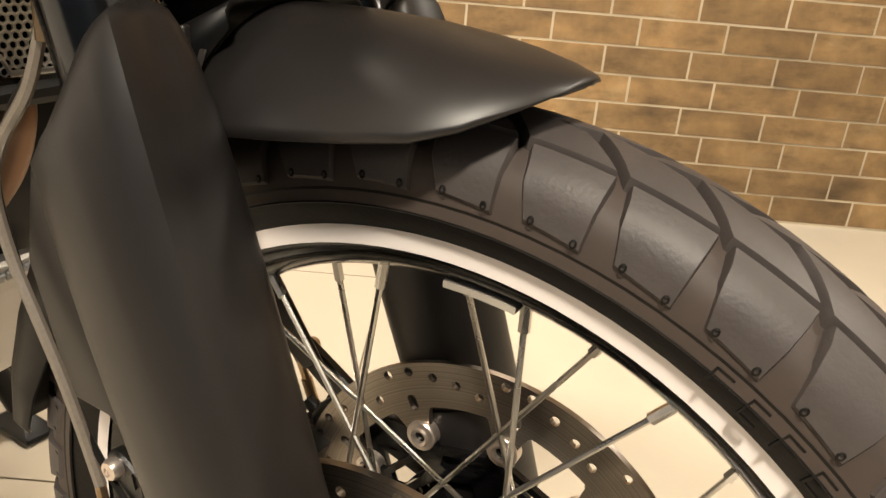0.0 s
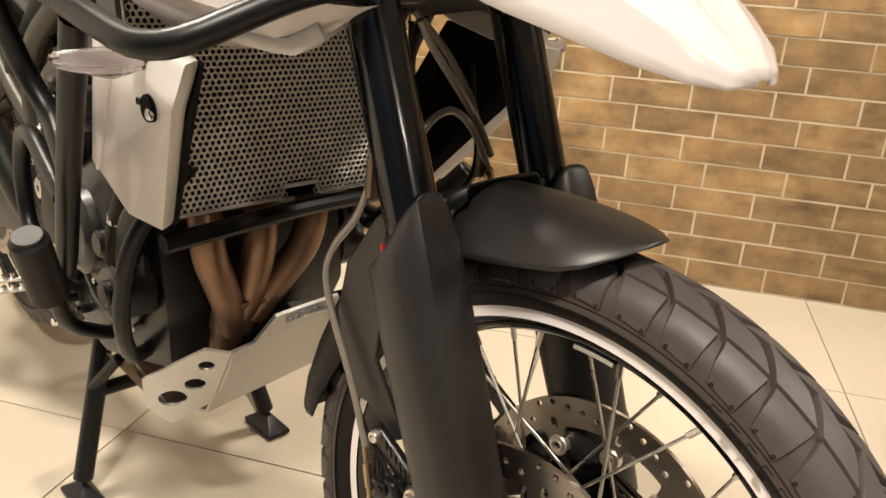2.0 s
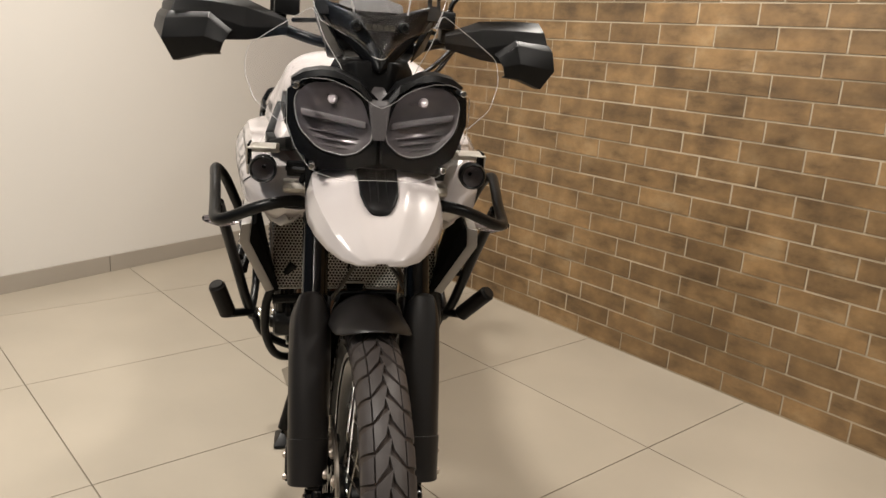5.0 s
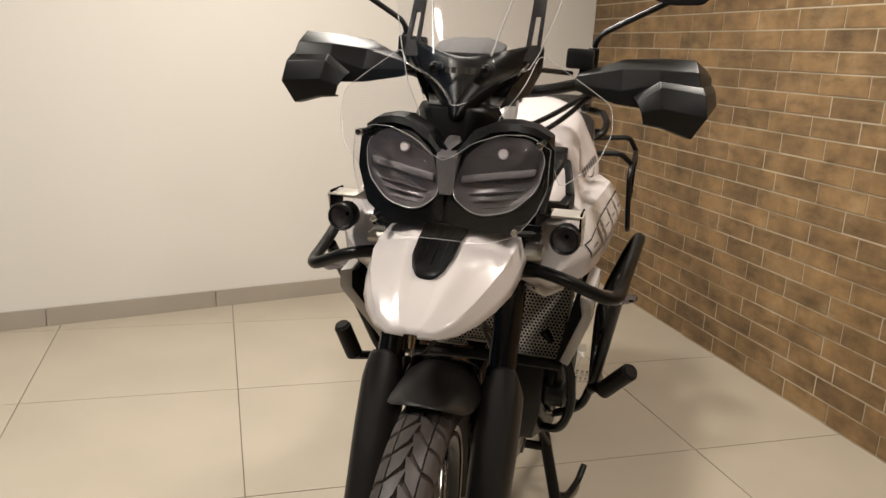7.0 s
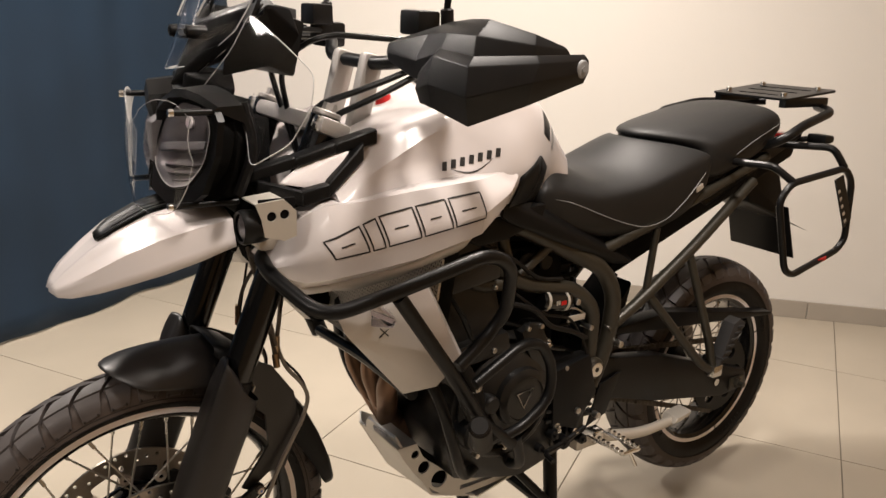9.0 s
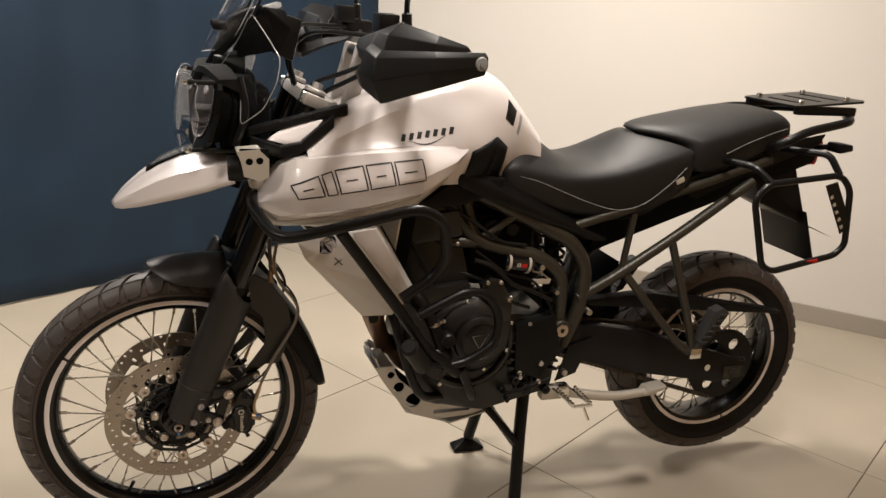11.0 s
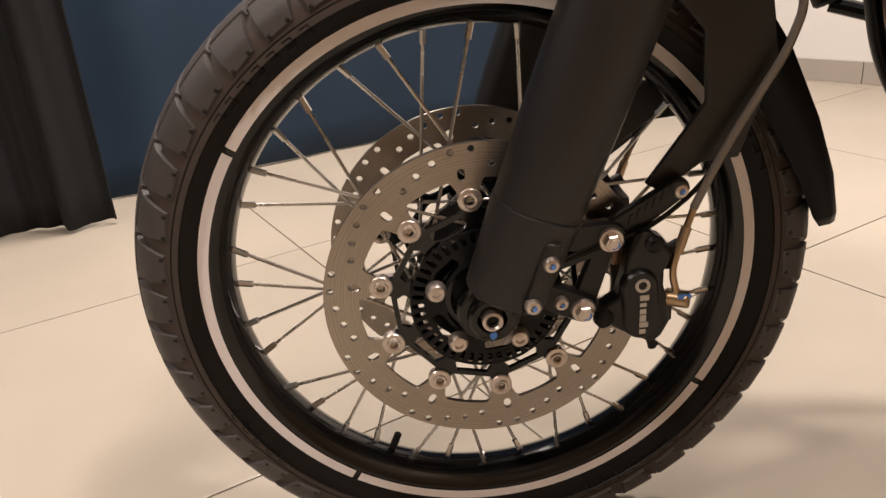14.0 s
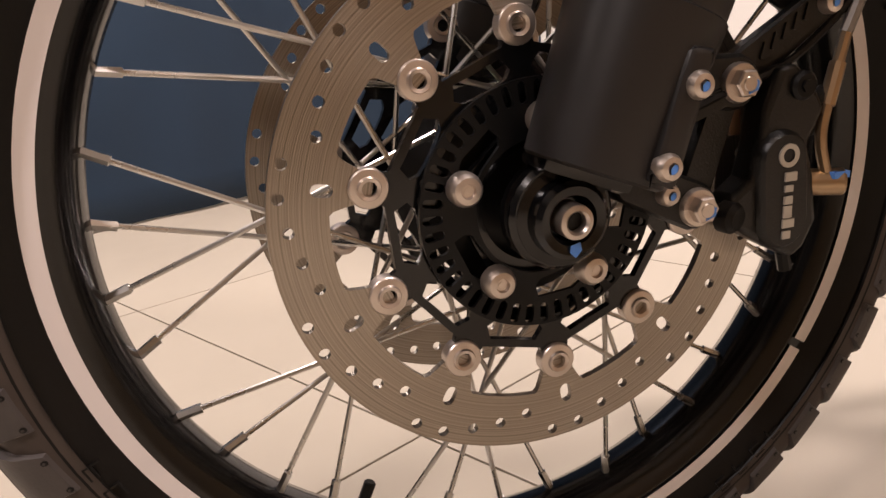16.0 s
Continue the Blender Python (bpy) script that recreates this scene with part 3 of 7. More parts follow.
part("wheel_weight", xf(lathe([(0.2595, -0.024), (0.2635, -0.024), (0.2635, -0.012), (0.2595, -0.012)], 12, close=True, a0=radians(89.3), a1=radians(98.6)), FW), PALE, front_wheel, "pale stick-on balance weight", smooth=30)
part("valve", xf(cyl((0, -0.1165, -0.2290), (0, -0.1070, -0.2080), 0.0045, 10, bevel=0.001), FW), RUBBER, front_wheel)


def ring(r, n=96):
    return circle(0, 0, r, n)


def slot(r0, r1, a, w):
    """A rounded radial slot."""
    pts = []
    for k in range(7):
        t = math.pi * k / 6 - math.pi / 2
        pts.append((r1 + w * math.cos(t), w * math.sin(t)))
    for k in range(7):
        t = math.pi * k / 6 + math.pi / 2
        pts.append((r0 + w * math.cos(t), w * math.sin(t)))
    c, s = math.cos(a), math.sin(a)
    return [(x * c - y * s, x * s + y * c) for x, y in pts]


def brake_disc(x, parent_m, wheel_ob, side):
    # friction ring: inner edge with ears that reach in to the bobbins
    inner = []
    for k in range(360):
        a = T2 * k / 360
        q = (a * 10 / T2 + 0.5) % 1.0 - 0.5
        e = abs(q) * 36
        r = 0.1205
        if e < 7.4:
            r = 0.098 if e < 4.0 else 0.098 + 0.0225 * ((e - 4.0) / 3.4) ** 0.8
        inner.append((r * math.cos(a), r * math.sin(a)))
    holes = [inner]
    for k in range(10):
        a = T2 * k / 10
        holes.append(slot(0.1225, 0.1275, a + 0.03, 0.0036))
        for i, r in enumerate((0.1475, 0.1425, 0.138, 0.133, 0.1475)):
            b = a + radians(4 + 7.2 * i)
            holes.append(circle(r * math.cos(b), r * math.sin(b), 0.0034, 10))
    d = part("brake_disc", plate(ring(0.1535, 120), holes, 0.0045), DISC, bike, "drilled brushed steel brake disc", smooth=30)
    base = parent_m @ at((x, 0, 0))
    d.matrix_basis = base
    back = base.inverted()
    # black carrier: star with ten arms
    outer = []
    for k in range(240):
        a = T2 * k / 240
        e = abs((a * 10 / T2 + 0.5) % 1.0 - 0.5) * 36
        r = 0.0885 / math.cos(radians(18 - e)) if e > 5.5 else 0.0885 / math.cos(radians(12.5)) + 0.017 * (1 - (e / 5.5) ** 2) ** 0.6
        outer.append((r * math.cos(a), r * math.sin(a)))
    win = []
    for k in range(10):
        a = T2 * (k + 0.5) / 10
        win.append([(rr * math.cos(a + da), rr * math.sin(a + da)) for rr, da in ((0.0715, -0.10), (0.0735, -0.19), (0.0780, -0.235), (0.0850, -0.175), (0.0835, 0.0), (0.0850, 0.175), (0.0780, 0.235), (0.0735, 0.19), (0.0715, 0.10))])
    for k in range(5):
        a = T2 * (k + 0.5) / 5
        win.append([(rr * math.cos(a + da), rr * math.sin(a + da)) for rr, da in ((0.047, -0.40), (0.055, -0.46), (0.0655, -0.40), (0.0665, 0.0), (0.0655, 0.40), (0.055, 0.46), (0.047, 0.40), (0.044, 0.0))])
    part("carrier", xf(plate(outer, [circle(0, 0, 0.034, 40)] + win, 0.005), back @ parent_m @ at((x - side * 0.001, 0, 0))), GLOSSB, d, "black star-shaped disc carrier")
    bob = mesh_of("bobbin", lathe([(0.0042, -0.006), (0.0042, 0.006), (0.0062, 0.0068), (0.0070, 0.0052), (0.0105, 0.0046), (0.0112, 0.0038), (0.0112, -0.0038), (0.0105, -0.0046), (0.0070, -0.0052), (0.0062, -0.0068)], 22, close=True), BRASSY)
    pin = mesh_of("bobbin_core", cyl((-0.002, 0, 0), (0.002, 0, 0), 0.0044, 10), ROUGHBLK)
    for k in range(10):
        a = T2 * k / 10
        mm = back @ parent_m @ at((x, 0.1005 * math.cos(a), 0.1005 * math.sin(a)))
        part("bobbin", bob, BRASSY, d, m=mm)
        part("bobbin_core", pin, ROUGHBLK, d, m=mm)
    bolt = mesh_of("bolt", join(lathe([(0.0001, 0.0062), (0.0035, 0.0062), (0.0042, 0.0085), (0.0075, 0.0078), (0.0092, 0.0055), (0.0098, 0.003), (0.0098, -0.002)], 20), xf(cyl((0, 0, 0), (0.0066, 0, 0), 0.002, 6), Matrix.Identity(4))), BRASSY)
    for k in range(5):
        a = radians(161 - 23.5 + 72 * k)
        part("bolt", bolt, BRASSY, d, m=back @ parent_m @ at((x + side * 0.010, 0.050 * math.cos(a), 0.050 * math.sin(a))) @ (Matrix.Identity(4) if side > 0 else Matrix.Rotation(math.pi, 4, "Z")))
    return d


BRASSY = material("bobbin_steel", (0.66, 0.58, 0.52), 0.34, metal=0.9)
for side in (1, -1):
    turn = FW @ Matrix.Rotation(radians(23.5), 4, "X") @ Matrix.Diagonal((1.1, 1.054, 1.054, 1))
    brake_disc(side * 0.061, turn, front_wheel, side)
part("sensor_ring", xf(plate(ring(0.0735, 80), [circle(0, 0, 0.040, 60)] + [slot(0.0625, 0.0695, T2 * k / 44, 0.0026) for k in range(44)] + [[(rr * math.cos(T2 * (k + 0.02) / 5 + da), rr * math.sin(T2 * (k + 0.02) / 5 + da)) for rr, da in ((0.0445, -0.38), (0.0485, -0.44), (0.0560, -0.40), (0.0570, 0), (0.0560, 0.40), (0.0485, 0.44), (0.0445, 0.38), (0.043, 0))] for k in range(5)], 0.003), FW @ at((0.0735, 0, 0)) @ Matrix.Diagonal((1, 1.04, 1.04, 1))), SATIN, bike, "slotted black wheel sensor ring")

# ---- fork ----
RAKE = radians(21.3)
FD = Vector((0, math.sin(RAKE), math.cos(RAKE)))
FX = 0.106


def fork_pt(x, s, off=0.0):
    """A point s metres up the leg from the axle's height, off forward of its line."""
    p = Vector((x, -0.001, 0.354)) + FD * s
    return p + Vector((0, -FD.z, FD.y)) * off


def guard_ring(sgn, s, rx, rf, rb, crease=0.0, tilt=0.0, n=36):
    """A ring of the fork guard: rx to the side, rf to the front, rb to the back; tilt lowers its back."""
    fwd = Vector((0, -FD.z, FD.y))
    out = []
    for k in range(n):
        a = T2 * k / n
        ca, sa = math.cos(a), math.sin(a)
        ca, sa = math.copysign(abs(ca) ** 0.86, ca), math.copysign(abs(sa) ** 0.86, sa)
        # the sharp fold where the outer face meets the front face
        fold = max(0.0, 1 - abs(a - radians(58)) / radians(26))
        r = 1 + crease * fold ** 1.0 - crease * 0.55 * max(0.0, 1 - abs(a - radians(92)) / radians(26))
        c = fork_pt(sgn * (FX + 0.007), s - tilt * (1 - sa) / 2)
        out.append(c + Vector((sgn * rx * ca * r, 0, 0)) + fwd * ((rf if sa > 0 else rb) * sa * r))
    return out


def capsule(a, b, ra, rb_, x, t):
    """A flat link between two round eyes in the (y, z) plane, rounded at its edge."""
    pts = []
    for (y, z), r in ((a, ra), (b, rb_)):
        for k in range(14):
            q = T2 * k / 14
            for dx, f in ((-t / 2, 0.86), (-t * 0.3, 1.0), (t * 0.3, 1.0), (t / 2, 0.86)):
                pts.append((x + dx, y + r * f * math.cos(q), z + r * f * math.sin(q)))
    return hull(pts)


# the brake parts on each leg sit a little outward, back and down
CAL = {sgn: at((sgn * 0.005, 0.006, -0.006)) for sgn in (1, -1)}


def flange_bolt(parent, sgn, x, y, z, r, hexed):
    turn = STEER @ CAL[sgn] @ at((sgn * x, y, z)) @ (Matrix.Identity(4) if sgn > 0 else Matrix.Rotation(math.pi, 4, "Z"))
    if hexed:
        g = join(lathe([(0.0001, 0.0035), (r, 0.003), (r + 0.001, 0.001), (r + 0.001, -0.004)], 24), cyl((0.002, 0, 0), (0.0105, 0, 0), r * 0.78, 6, bevel=0.0012), cyl((0.002, 0, 0), (0.0112, 0, 0), r * 0.42, 14, bevel=0.0006))
    else:
        g = join(lathe([(0.0001, 0.0036), (r * 0.36, 0.0036), (r * 0.42, 0.006), (r * 0.8, 0.0052), (r, 0.0024), (r, -0.003)], 22))
    ob = part("bolt", xf(g, turn), BRASSY, bike, "bright bolt with a blue paint mark" if sgn > 0 else "")
    if sgn > 0:
        part("paint_mark", xf(hull([(0.0108 if hexed else 0.0055, dy * r, dz * r) for dy, dz in ((-0.1, -0.55), (0.5, -0.35), (0.55, 0.1), (0.15, 0.3), (-0.15, 0.0))] + [(0.0050, 0.2 * r, -0.1 * r)]), turn), BLUE, ob)


for sgn in (1, -1):
    x = sgn * FX
    leg = part("fork_leg", xf(cyl(fork_pt(x, 0.20), fork_pt(x, 0.845), 0.0268, 40, bevel=0.002), STEER), GLOSSB, bike, "gloss black upside-down fork leg")
    part("slider", xf(cyl(fork_pt(x, 0.03), fork_pt(x, 0.3), 0.023, 24), STEER), SATIN, leg)
    # plastic guard round the slider
    rows = [(0.112, 0.0395, 0.039, 0.0410, 0, 0), (0.122, 0.0402, 0.0398, 0.0418, 0, 0), (0.20, 0.0415, 0.0415, 0.0435, 0.0, 0), (0.27, 0.0425, 0.042, 0.044, 0.05, 0), (0.33, 0.042, 0.042, 0.044, 0.11, 0.0), (0.36, 0.041, 0.042, 0.042, 0.16, 0.008), (0.385, 0.038, 0.0405, 0.039, 0.19, 0.038), (0.402, 0.0345, 0.0385, 0.037, 0.2, 0.066), (0.410, 0.0315, 0.0365, 0.035, 0.2, 0.082)]
    ob = part("fork_guard", xf(loft([guard_ring(sgn, *r) for r in rows], caps=False), STEER), FORKPLASTIC, leg, "satin black plastic fork guard with scuffs", smooth=28)
    thicken(ob, 0.003, -1)
    low = [(0.0275, 0.0365, 0.0350, 0.0365, 0, 0), (0.0295, 0.0385, 0.0370, 0.0385, 0, 0), (0.09, 0.0405, 0.0395, 0.0410, 0, 0), (0.1185, 0.0418, 0.0410, 0.0430, 0, 0), (0.1200, 0.0400, 0.0395, 0.0415, 0, 0)]
    ob = part("lower_guard", xf(loft([guard_ring(sgn, *r) for r in low], caps=False), STEER), FORKPLASTIC, bike, smooth=28)
    thicken(ob, 0.003, -1)
    # raised bolt land on the outside of the lower guard
    land = [(sgn * (FX + 0.007 + dx), y, z) for dx, e in ((0.012, 0.0), (0.0355, 0.0), (0.0385, 0.003)) for y, z in ((0.052 - e, 0.449 - e), (0.036 + e, 0.452 - e), (0.014 + e, 0.386 + e), (0.030 - e, 0.379 + e))]
    part("bolt_land", xf(hull(land, 0.002), STEER @ CAL[sgn]), FORKPLASTIC, ob)
    flange_bolt(leg, sgn, 0.1505, 0.0405, 0.432, 0.0075, False)
    flange_bolt(leg, sgn, 0.1505, 0.0235, 0.3925, 0.0075, False)
    # foot casting with its stepped axle boss
    turn = STEER @ at((0, -0.003, 0.354)) @ (Matrix.Identity(4) if sgn > 0 else Matrix.Rotation(math.pi, 4, "Z"))
    foot = part("axle_clamp", xf(join(hull([fork_pt(x + sgn * dx, s, o) for dx in (-0.024, 0.010) for s, o in ((0.07, 0.026), (0.07, -0.028), (0.02, 0.03), (0.02, -0.03))], 0.006),
                                      hull([(sgn * xx, -0.003 + r * math.cos(T2 * k / 20), 0.354 + r * math.sin(T2 * k / 20)) for k in range(20) for xx, r in ((0.084, 0.030), (0.088, 0.0325), (0.101, 0.0325), (0.104, 0.030))])), STEER), GLOSSB, bike)
    part("axle_boss", xf(lathe([(0.0125, 0.112), (0.0145, 0.1165), (0.0195, 0.1175), (0.0225, 0.115), (0.0232, 0.110), (0.0232, 0.106), (0.0285, 0.1045), (0.0305, 0.101), (0.0305, 0.09)], 40), turn), GLOSSB, foot)
    part("axle_nut", xf(lathe([(0.0058, 0.10), (0.0058, 0.1205), (0.0072, 0.122), (0.0098, 0.121), (0.0102, 0.119), (0.0102, 0.105)], 28), turn), BRASSY, leg, "bare hollow steel axle end")
    if sgn > 0:
        part("paint_mark", xf(hull([(0.1184, dy, dz) for dy, dz in ((-0.003, -0.0135), (0.003, -0.012), (0.004, -0.017), (0.0, -0.021), (-0.0035, -0.0175))] + [(0.1166, 0.0, -0.0165)]), turn), BLUE, leg, "blue paint mark")
    # caliper bracket: two arms joined at the upper and lower bolts
    bx = sgn * 0.086
    arms = [capsule((0.045, 0.430), (0.108, 0.424), 0.011, 0.017, bx, 0.018), capsule((0.108, 0.424), (0.173, 0.466), 0.0145, 0.0105, bx, 0.010),
               capsule((0.04, 0.372), (0.082, 0.352), 0.014, 0.0155, bx, 0.018), capsule((0.108, 0.424), (0.084, 0.354), 0.010, 0.012, bx - sgn * 0.003, 0.012), capsule((0.05, 0.40), (0.104, 0.418), 0.006, 0.007, bx + sgn * 0.002, 0.016)]
    br = part("caliper_bracket", xf(arms[0], STEER @ CAL[sgn]), ENGINE, bike, "black cast caliper bracket")
    for g_ in arms[1:]:
        part("bracket_arm", xf(g_, STEER @ CAL[sgn]), ENGINE, br)
    for i in range(5):
        part("embossed_mark", xf(box((bx + sgn * 0.0055, 0.128 + 0.0075 * i, 0.4405 + 0.0052 * i), (0.002, 0.0026, 0.010), 0, Matrix.Rotation(radians(-14), 4, "X")), STEER @ CAL[sgn]), ENGINE, br, smooth=0)
    flange_bolt(leg, sgn, 0.096, 0.108, 0.424, 0.0112, True)
    flange_bolt(leg, sgn, 0.096, 0.082, 0.352, 0.0112, True)
    flange_bolt(leg, sgn, 0.097, 0.060, 0.363, 0.007, False)
    flange_bolt(leg, sgn, 0.0925, 0.173, 0.466, 0.0075, False)
    # caliper: finned outer body, inner body over the disc, piston domes, pad pins
    shape = [(0.122, 0.408), (0.131, 0.431), (0.143, 0.433), (0.157, 0.420), (0.166, 0.404), (0.160, 0.392), (0.155, 0.384), (0.162, 0.362), (0.166, 0.334), (0.158, 0.318), (0.148, 0.311), (0.119, 0.327), (0.098, 0.341), (0.100, 0.356), (0.114, 0.366), (0.119, 0.385)]
    body = xf(plate(shape, [], 0.022), at((sgn * 0.093, 0, 0)))
    cal = part("brake_caliper", xf(body, STEER @ CAL[sgn]), ENGINE, bike, "black four-piston brake caliper")
    soften(cal, 0.004, 3)
    inner = xf(plate([(0.125, 0.41), (0.15, 0.415), (0.172, 0.39), (0.172, 0.335), (0.15, 0.312), (0.125, 0.33), (0.14, 0.37)], [], 0.03), at((sgn * 0.048, 0, 0)))
    part("inner_body", xf(inner, STEER @ CAL[sgn]), ENGINE, cal)
    part("bridge", xf(join(box((sgn * 0.07, 0.166, 0.395), (0.05, 0.012, 0.018), 0.003), box((sgn * 0.07, 0.165, 0.338), (0.05, 0.012, 0.018), 0.003), box((sgn * 0.075, 0.148, 0.365), (0.03, 0.012, 0.04), 0.002)), STEER @ CAL[sgn]), ENGINE, cal)
    dome = hull([(sgn * xx, yy + r * math.cos(T2 * k / 18), zz + r * math.sin(T2 * k / 18)) for k in range(18) for xx, r in ((0.100, 0.019), (0.107, 0.0175), (0.1095, 0.015)) for yy, zz in ((0.134, 0.377), (0.137, 0.338))])
    part("piston_housing", xf(dome, STEER @ CAL[sgn]), ENGINE, cal)
    part("pad_pin", xf(join(cyl((sgn * 0.09, 0.147, 0.4195), (sgn * 0.108, 0.147, 0.4195), 0.009, 16, bevel=0.002), cyl((sgn * 0.1, 0.147, 0.4195), (sgn * 0.1095, 0.147, 0.4195), 0.004, 6)), STEER @ CAL[sgn]), SATIN, cal)
    part("slide_pin", xf(cyl((sgn * 0.095, 0.098, 0.345), (sgn * 0.108, 0.103, 0.344), 0.010, 16, bevel=0.003), STEER @ CAL[sgn]), RUBBER, cal)
    part("pin_boot", xf(cyl((sgn * 0.093, 0.150, 0.398), (sgn * 0.093, 0.176, 0.412), 0.0065, 12, bevel=0.001), STEER @ CAL[sgn]), RUBBER, cal)
    part("bleed_nipple", xf(join(cyl((sgn * 0.093, 0.150, 0.312), (sgn * 0.093, 0.153, 0.300), 0.0045, 8), cyl((sgn * 0.093, 0.153, 0.300), (sgn * 0.093, 0.158, 0.304), 0.002, 6)), STEER @ CAL[sgn]), SATIN, cal)
    part("brake_pad", xf(box((sgn * 0.078, 0.118, 0.398), (0.008, 0.008, 0.016), 0.001), STEER @ CAL[sgn]), COPPER, cal, "copper brake pad backing")
    if sgn > 0:
        # maker's mark on the caliper: plain pale shapes
        tx = 0.1103
        part("mark", xf(xf(lathe([(0.0042, 0), (0.0072, 0.0003), (0.0072, -0.001)], 24), at((tx, 0.1355, 0.3795))), STEER @ CAL[sgn]), PALE, cal, "pale printed maker's mark", smooth=0)
        for i, (hgt, wid) in enumerate(((0.0055, 0.0085), (0.004, 0.006), (0.005, 0.006), (0.0075, 0.006), (0.0055, 0.0085), (0.005, 0.006))):
            part("mark", xf(box((tx, 0.1365 + (0.001 if wid > 0.008 else 0), 0.3665 - 0.0073 * i), (0.0012, wid, hgt), 0.0), STEER @ CAL[sgn]), PALE, cal, smooth=0)
    # brake hose from the caliper up behind the leg, with its metal pipe and union
    hose = [(sgn * 0.094, 0.186, 0.447), (sgn * 0.090, 0.215, 0.505), (sgn * 0.086, 0.265, 0.585), (sgn * 0.084, 0.278, 0.625), (sgn * 0.082, 0.262, 0.660), (sgn * 0.08, 0.235, 0.69), (sgn * 0.078, 0.215, 0.74), (sgn * 0.075, 0.225, 0.80), (sgn * 0.04, 0.245, 0.86), (0.0, 0.26, 0.90)]
    hs = part("brake_hose", xf(tube(hose, 0.0040, 8, 0.05), STEER @ CAL[sgn]), HOSE, bike, "braided brake hose in clear sleeve")
    part("brake_pipe", xf(tube([(sgn * 0.102, 0.172, 0.362), (sgn * 0.100, 0.166, 0.386), (sgn * 0.098, 0.173, 0.410), (sgn * 0.094, 0.187, 0.449)], 0.0036, 8, 0.012), STEER @ CAL[sgn]), BRASS, hs, "bent bronze-coloured brake pipe")
    part("hose_fitting", xf(cyl((sgn * 0.098, 0.172, 0.405), (sgn * 0.096, 0.180, 0.430), 0.005, 10), STEER @ CAL[sgn]), BRASS, hs)
    part("hose_fitting", xf(cyl((sgn * 0.08, 0.215, 0.72), (sgn * 0.079, 0.216, 0.76), 0.006, 8), STEER @ CAL[sgn]), BRASS, hs)
    un = part("hose_union", xf(cyl((sgn * 0.094, 0.163, 0.357), (sgn * 0.106, 0.183, 0.357), 0.0088, 16, bevel=0.0015), STEER @ CAL[sgn]), BRASS, hs, "bronze-coloured hose union")
    if sgn > 0:
        part("paint_mark", xf(box((0.108, 0.177, 0.3625), (0.004, 0.012, 0.004), 0), STEER @ CAL[sgn]), BLUE, hs)
    # thin sensor cable and red reflector clip
    part("sensor_cable", xf(tube([(sgn * 0.075, 0.03, 0.372), (sgn * 0.098, 0.05, 0.392), (sgn * 0.102, 0.10, 0.412), (sgn * 0.10, 0.15, 0.425), (sgn * 0.095, 0.20, 0.46), (sgn * 0.09, 0.262, 0.56), (sgn * 0.086, 0.285, 0.62), (sgn * 0.084, 0.268, 0.665), (sgn * 0.08, 0.22, 0.72), (sgn * 0.078, 0.24, 0.84)], 0.0024, 6, 0.04), STEER), RUBBER, leg)
    part("fork_seal", xf(cyl(fork_pt(x, 0.335), fork_pt(x, 0.378), 0.0295, 30, bevel=0.003), STEER), RUBBER, leg)
    part("decal", xf(box(fork_pt(sgn * (FX + 0.006), 0.365, -0.0302), (0.024, 0.003, 0.010), 0.0, Matrix.Rotation(-RAKE, 4, "X")), STEER), RED if sgn < 0 else PALE, leg, "red fork decal" if sgn < 0 else "pale fork decal", smooth=0)
part("axle", xf(cyl((-0.12, -0.003, 0.354), (0.115, -0.003, 0.354), 0.0095, 20), STEER), SATIN, bike)
# fork clamps
for s, t in ((0.60, 0.035), (0.815, 0.028)):
    part("fork_clamp", xf(join(hull([fork_pt(sx * 0.145, s + q, o) for sx in (-1, 1) for q in (0, t) for o in (0.026, -0.03)] + [fork_pt(sx * 0.05, s + q, -0.075) for sx in (-1, 1) for q in (0, t)], 0.008)), STEER), CLAMPM if s > 0.65 else SATIN, bike)
for sgn in (1, -1):
    part("fork_clamp_bolt", xf(join(*[cyl(fork_pt(sgn * 0.128, s0, 0.02), fork_pt(sgn * 0.128, s0, 0.030), 0.006, 10) for s0 in (0.822, 0.836)]), STEER), CHROME, bike)
    part("red_adjuster", xf(join(cyl(V3(0.010, 0.478, 1.136), V3(0.010, 0.482, 1.166), 0.014, 18, bevel=0.003), cyl(V3(0.010, 0.475, 1.09), V3(0.010, 0.478, 1.136), 0.010, 12)), Matrix.Identity(4)), RED, bike, "small red anodised adjuster") if sgn > 0 else None
    part("fork_cap", xf(join(cyl(fork_pt(sgn * FX, 0.845), fork_pt(sgn * FX, 0.855), 0.024, 24, bevel=0.002), cyl(fork_pt(sgn * FX, 0.85), fork_pt(sgn * FX, 0.868), 0.012, 6)), STEER), CLAMPM, bike, "silver fork cap")

# hoses looping between the fork legs
part("brake_hose", tube([V3(-0.075, 0.205, 0.690), V3(-0.052, 0.215, 0.715), V3(-0.036, 0.22, 0.738), V3(-0.020, 0.22, 0.768), V3(0.0, 0.22, 0.789), V3(0.027, 0.22, 0.797), V3(0.055, 0.22, 0.781), V3(0.080, 0.22, 0.748), V3(0.099, 0.22, 0.710)], 0.0042, 10, 0.02), HOSE, bike, "clear-sleeved braided brake hose")
part("brake_hose", tube([V3(-0.025, 0.220, 0.888), V3(-0.008, 0.220, 0.863), V3(0.030, 0.220, 0.823), V3(0.074, 0.220, 0.774), V3(0.097, 0.220, 0.737)], 0.0042, 10, 0.03), HOSE, bike)
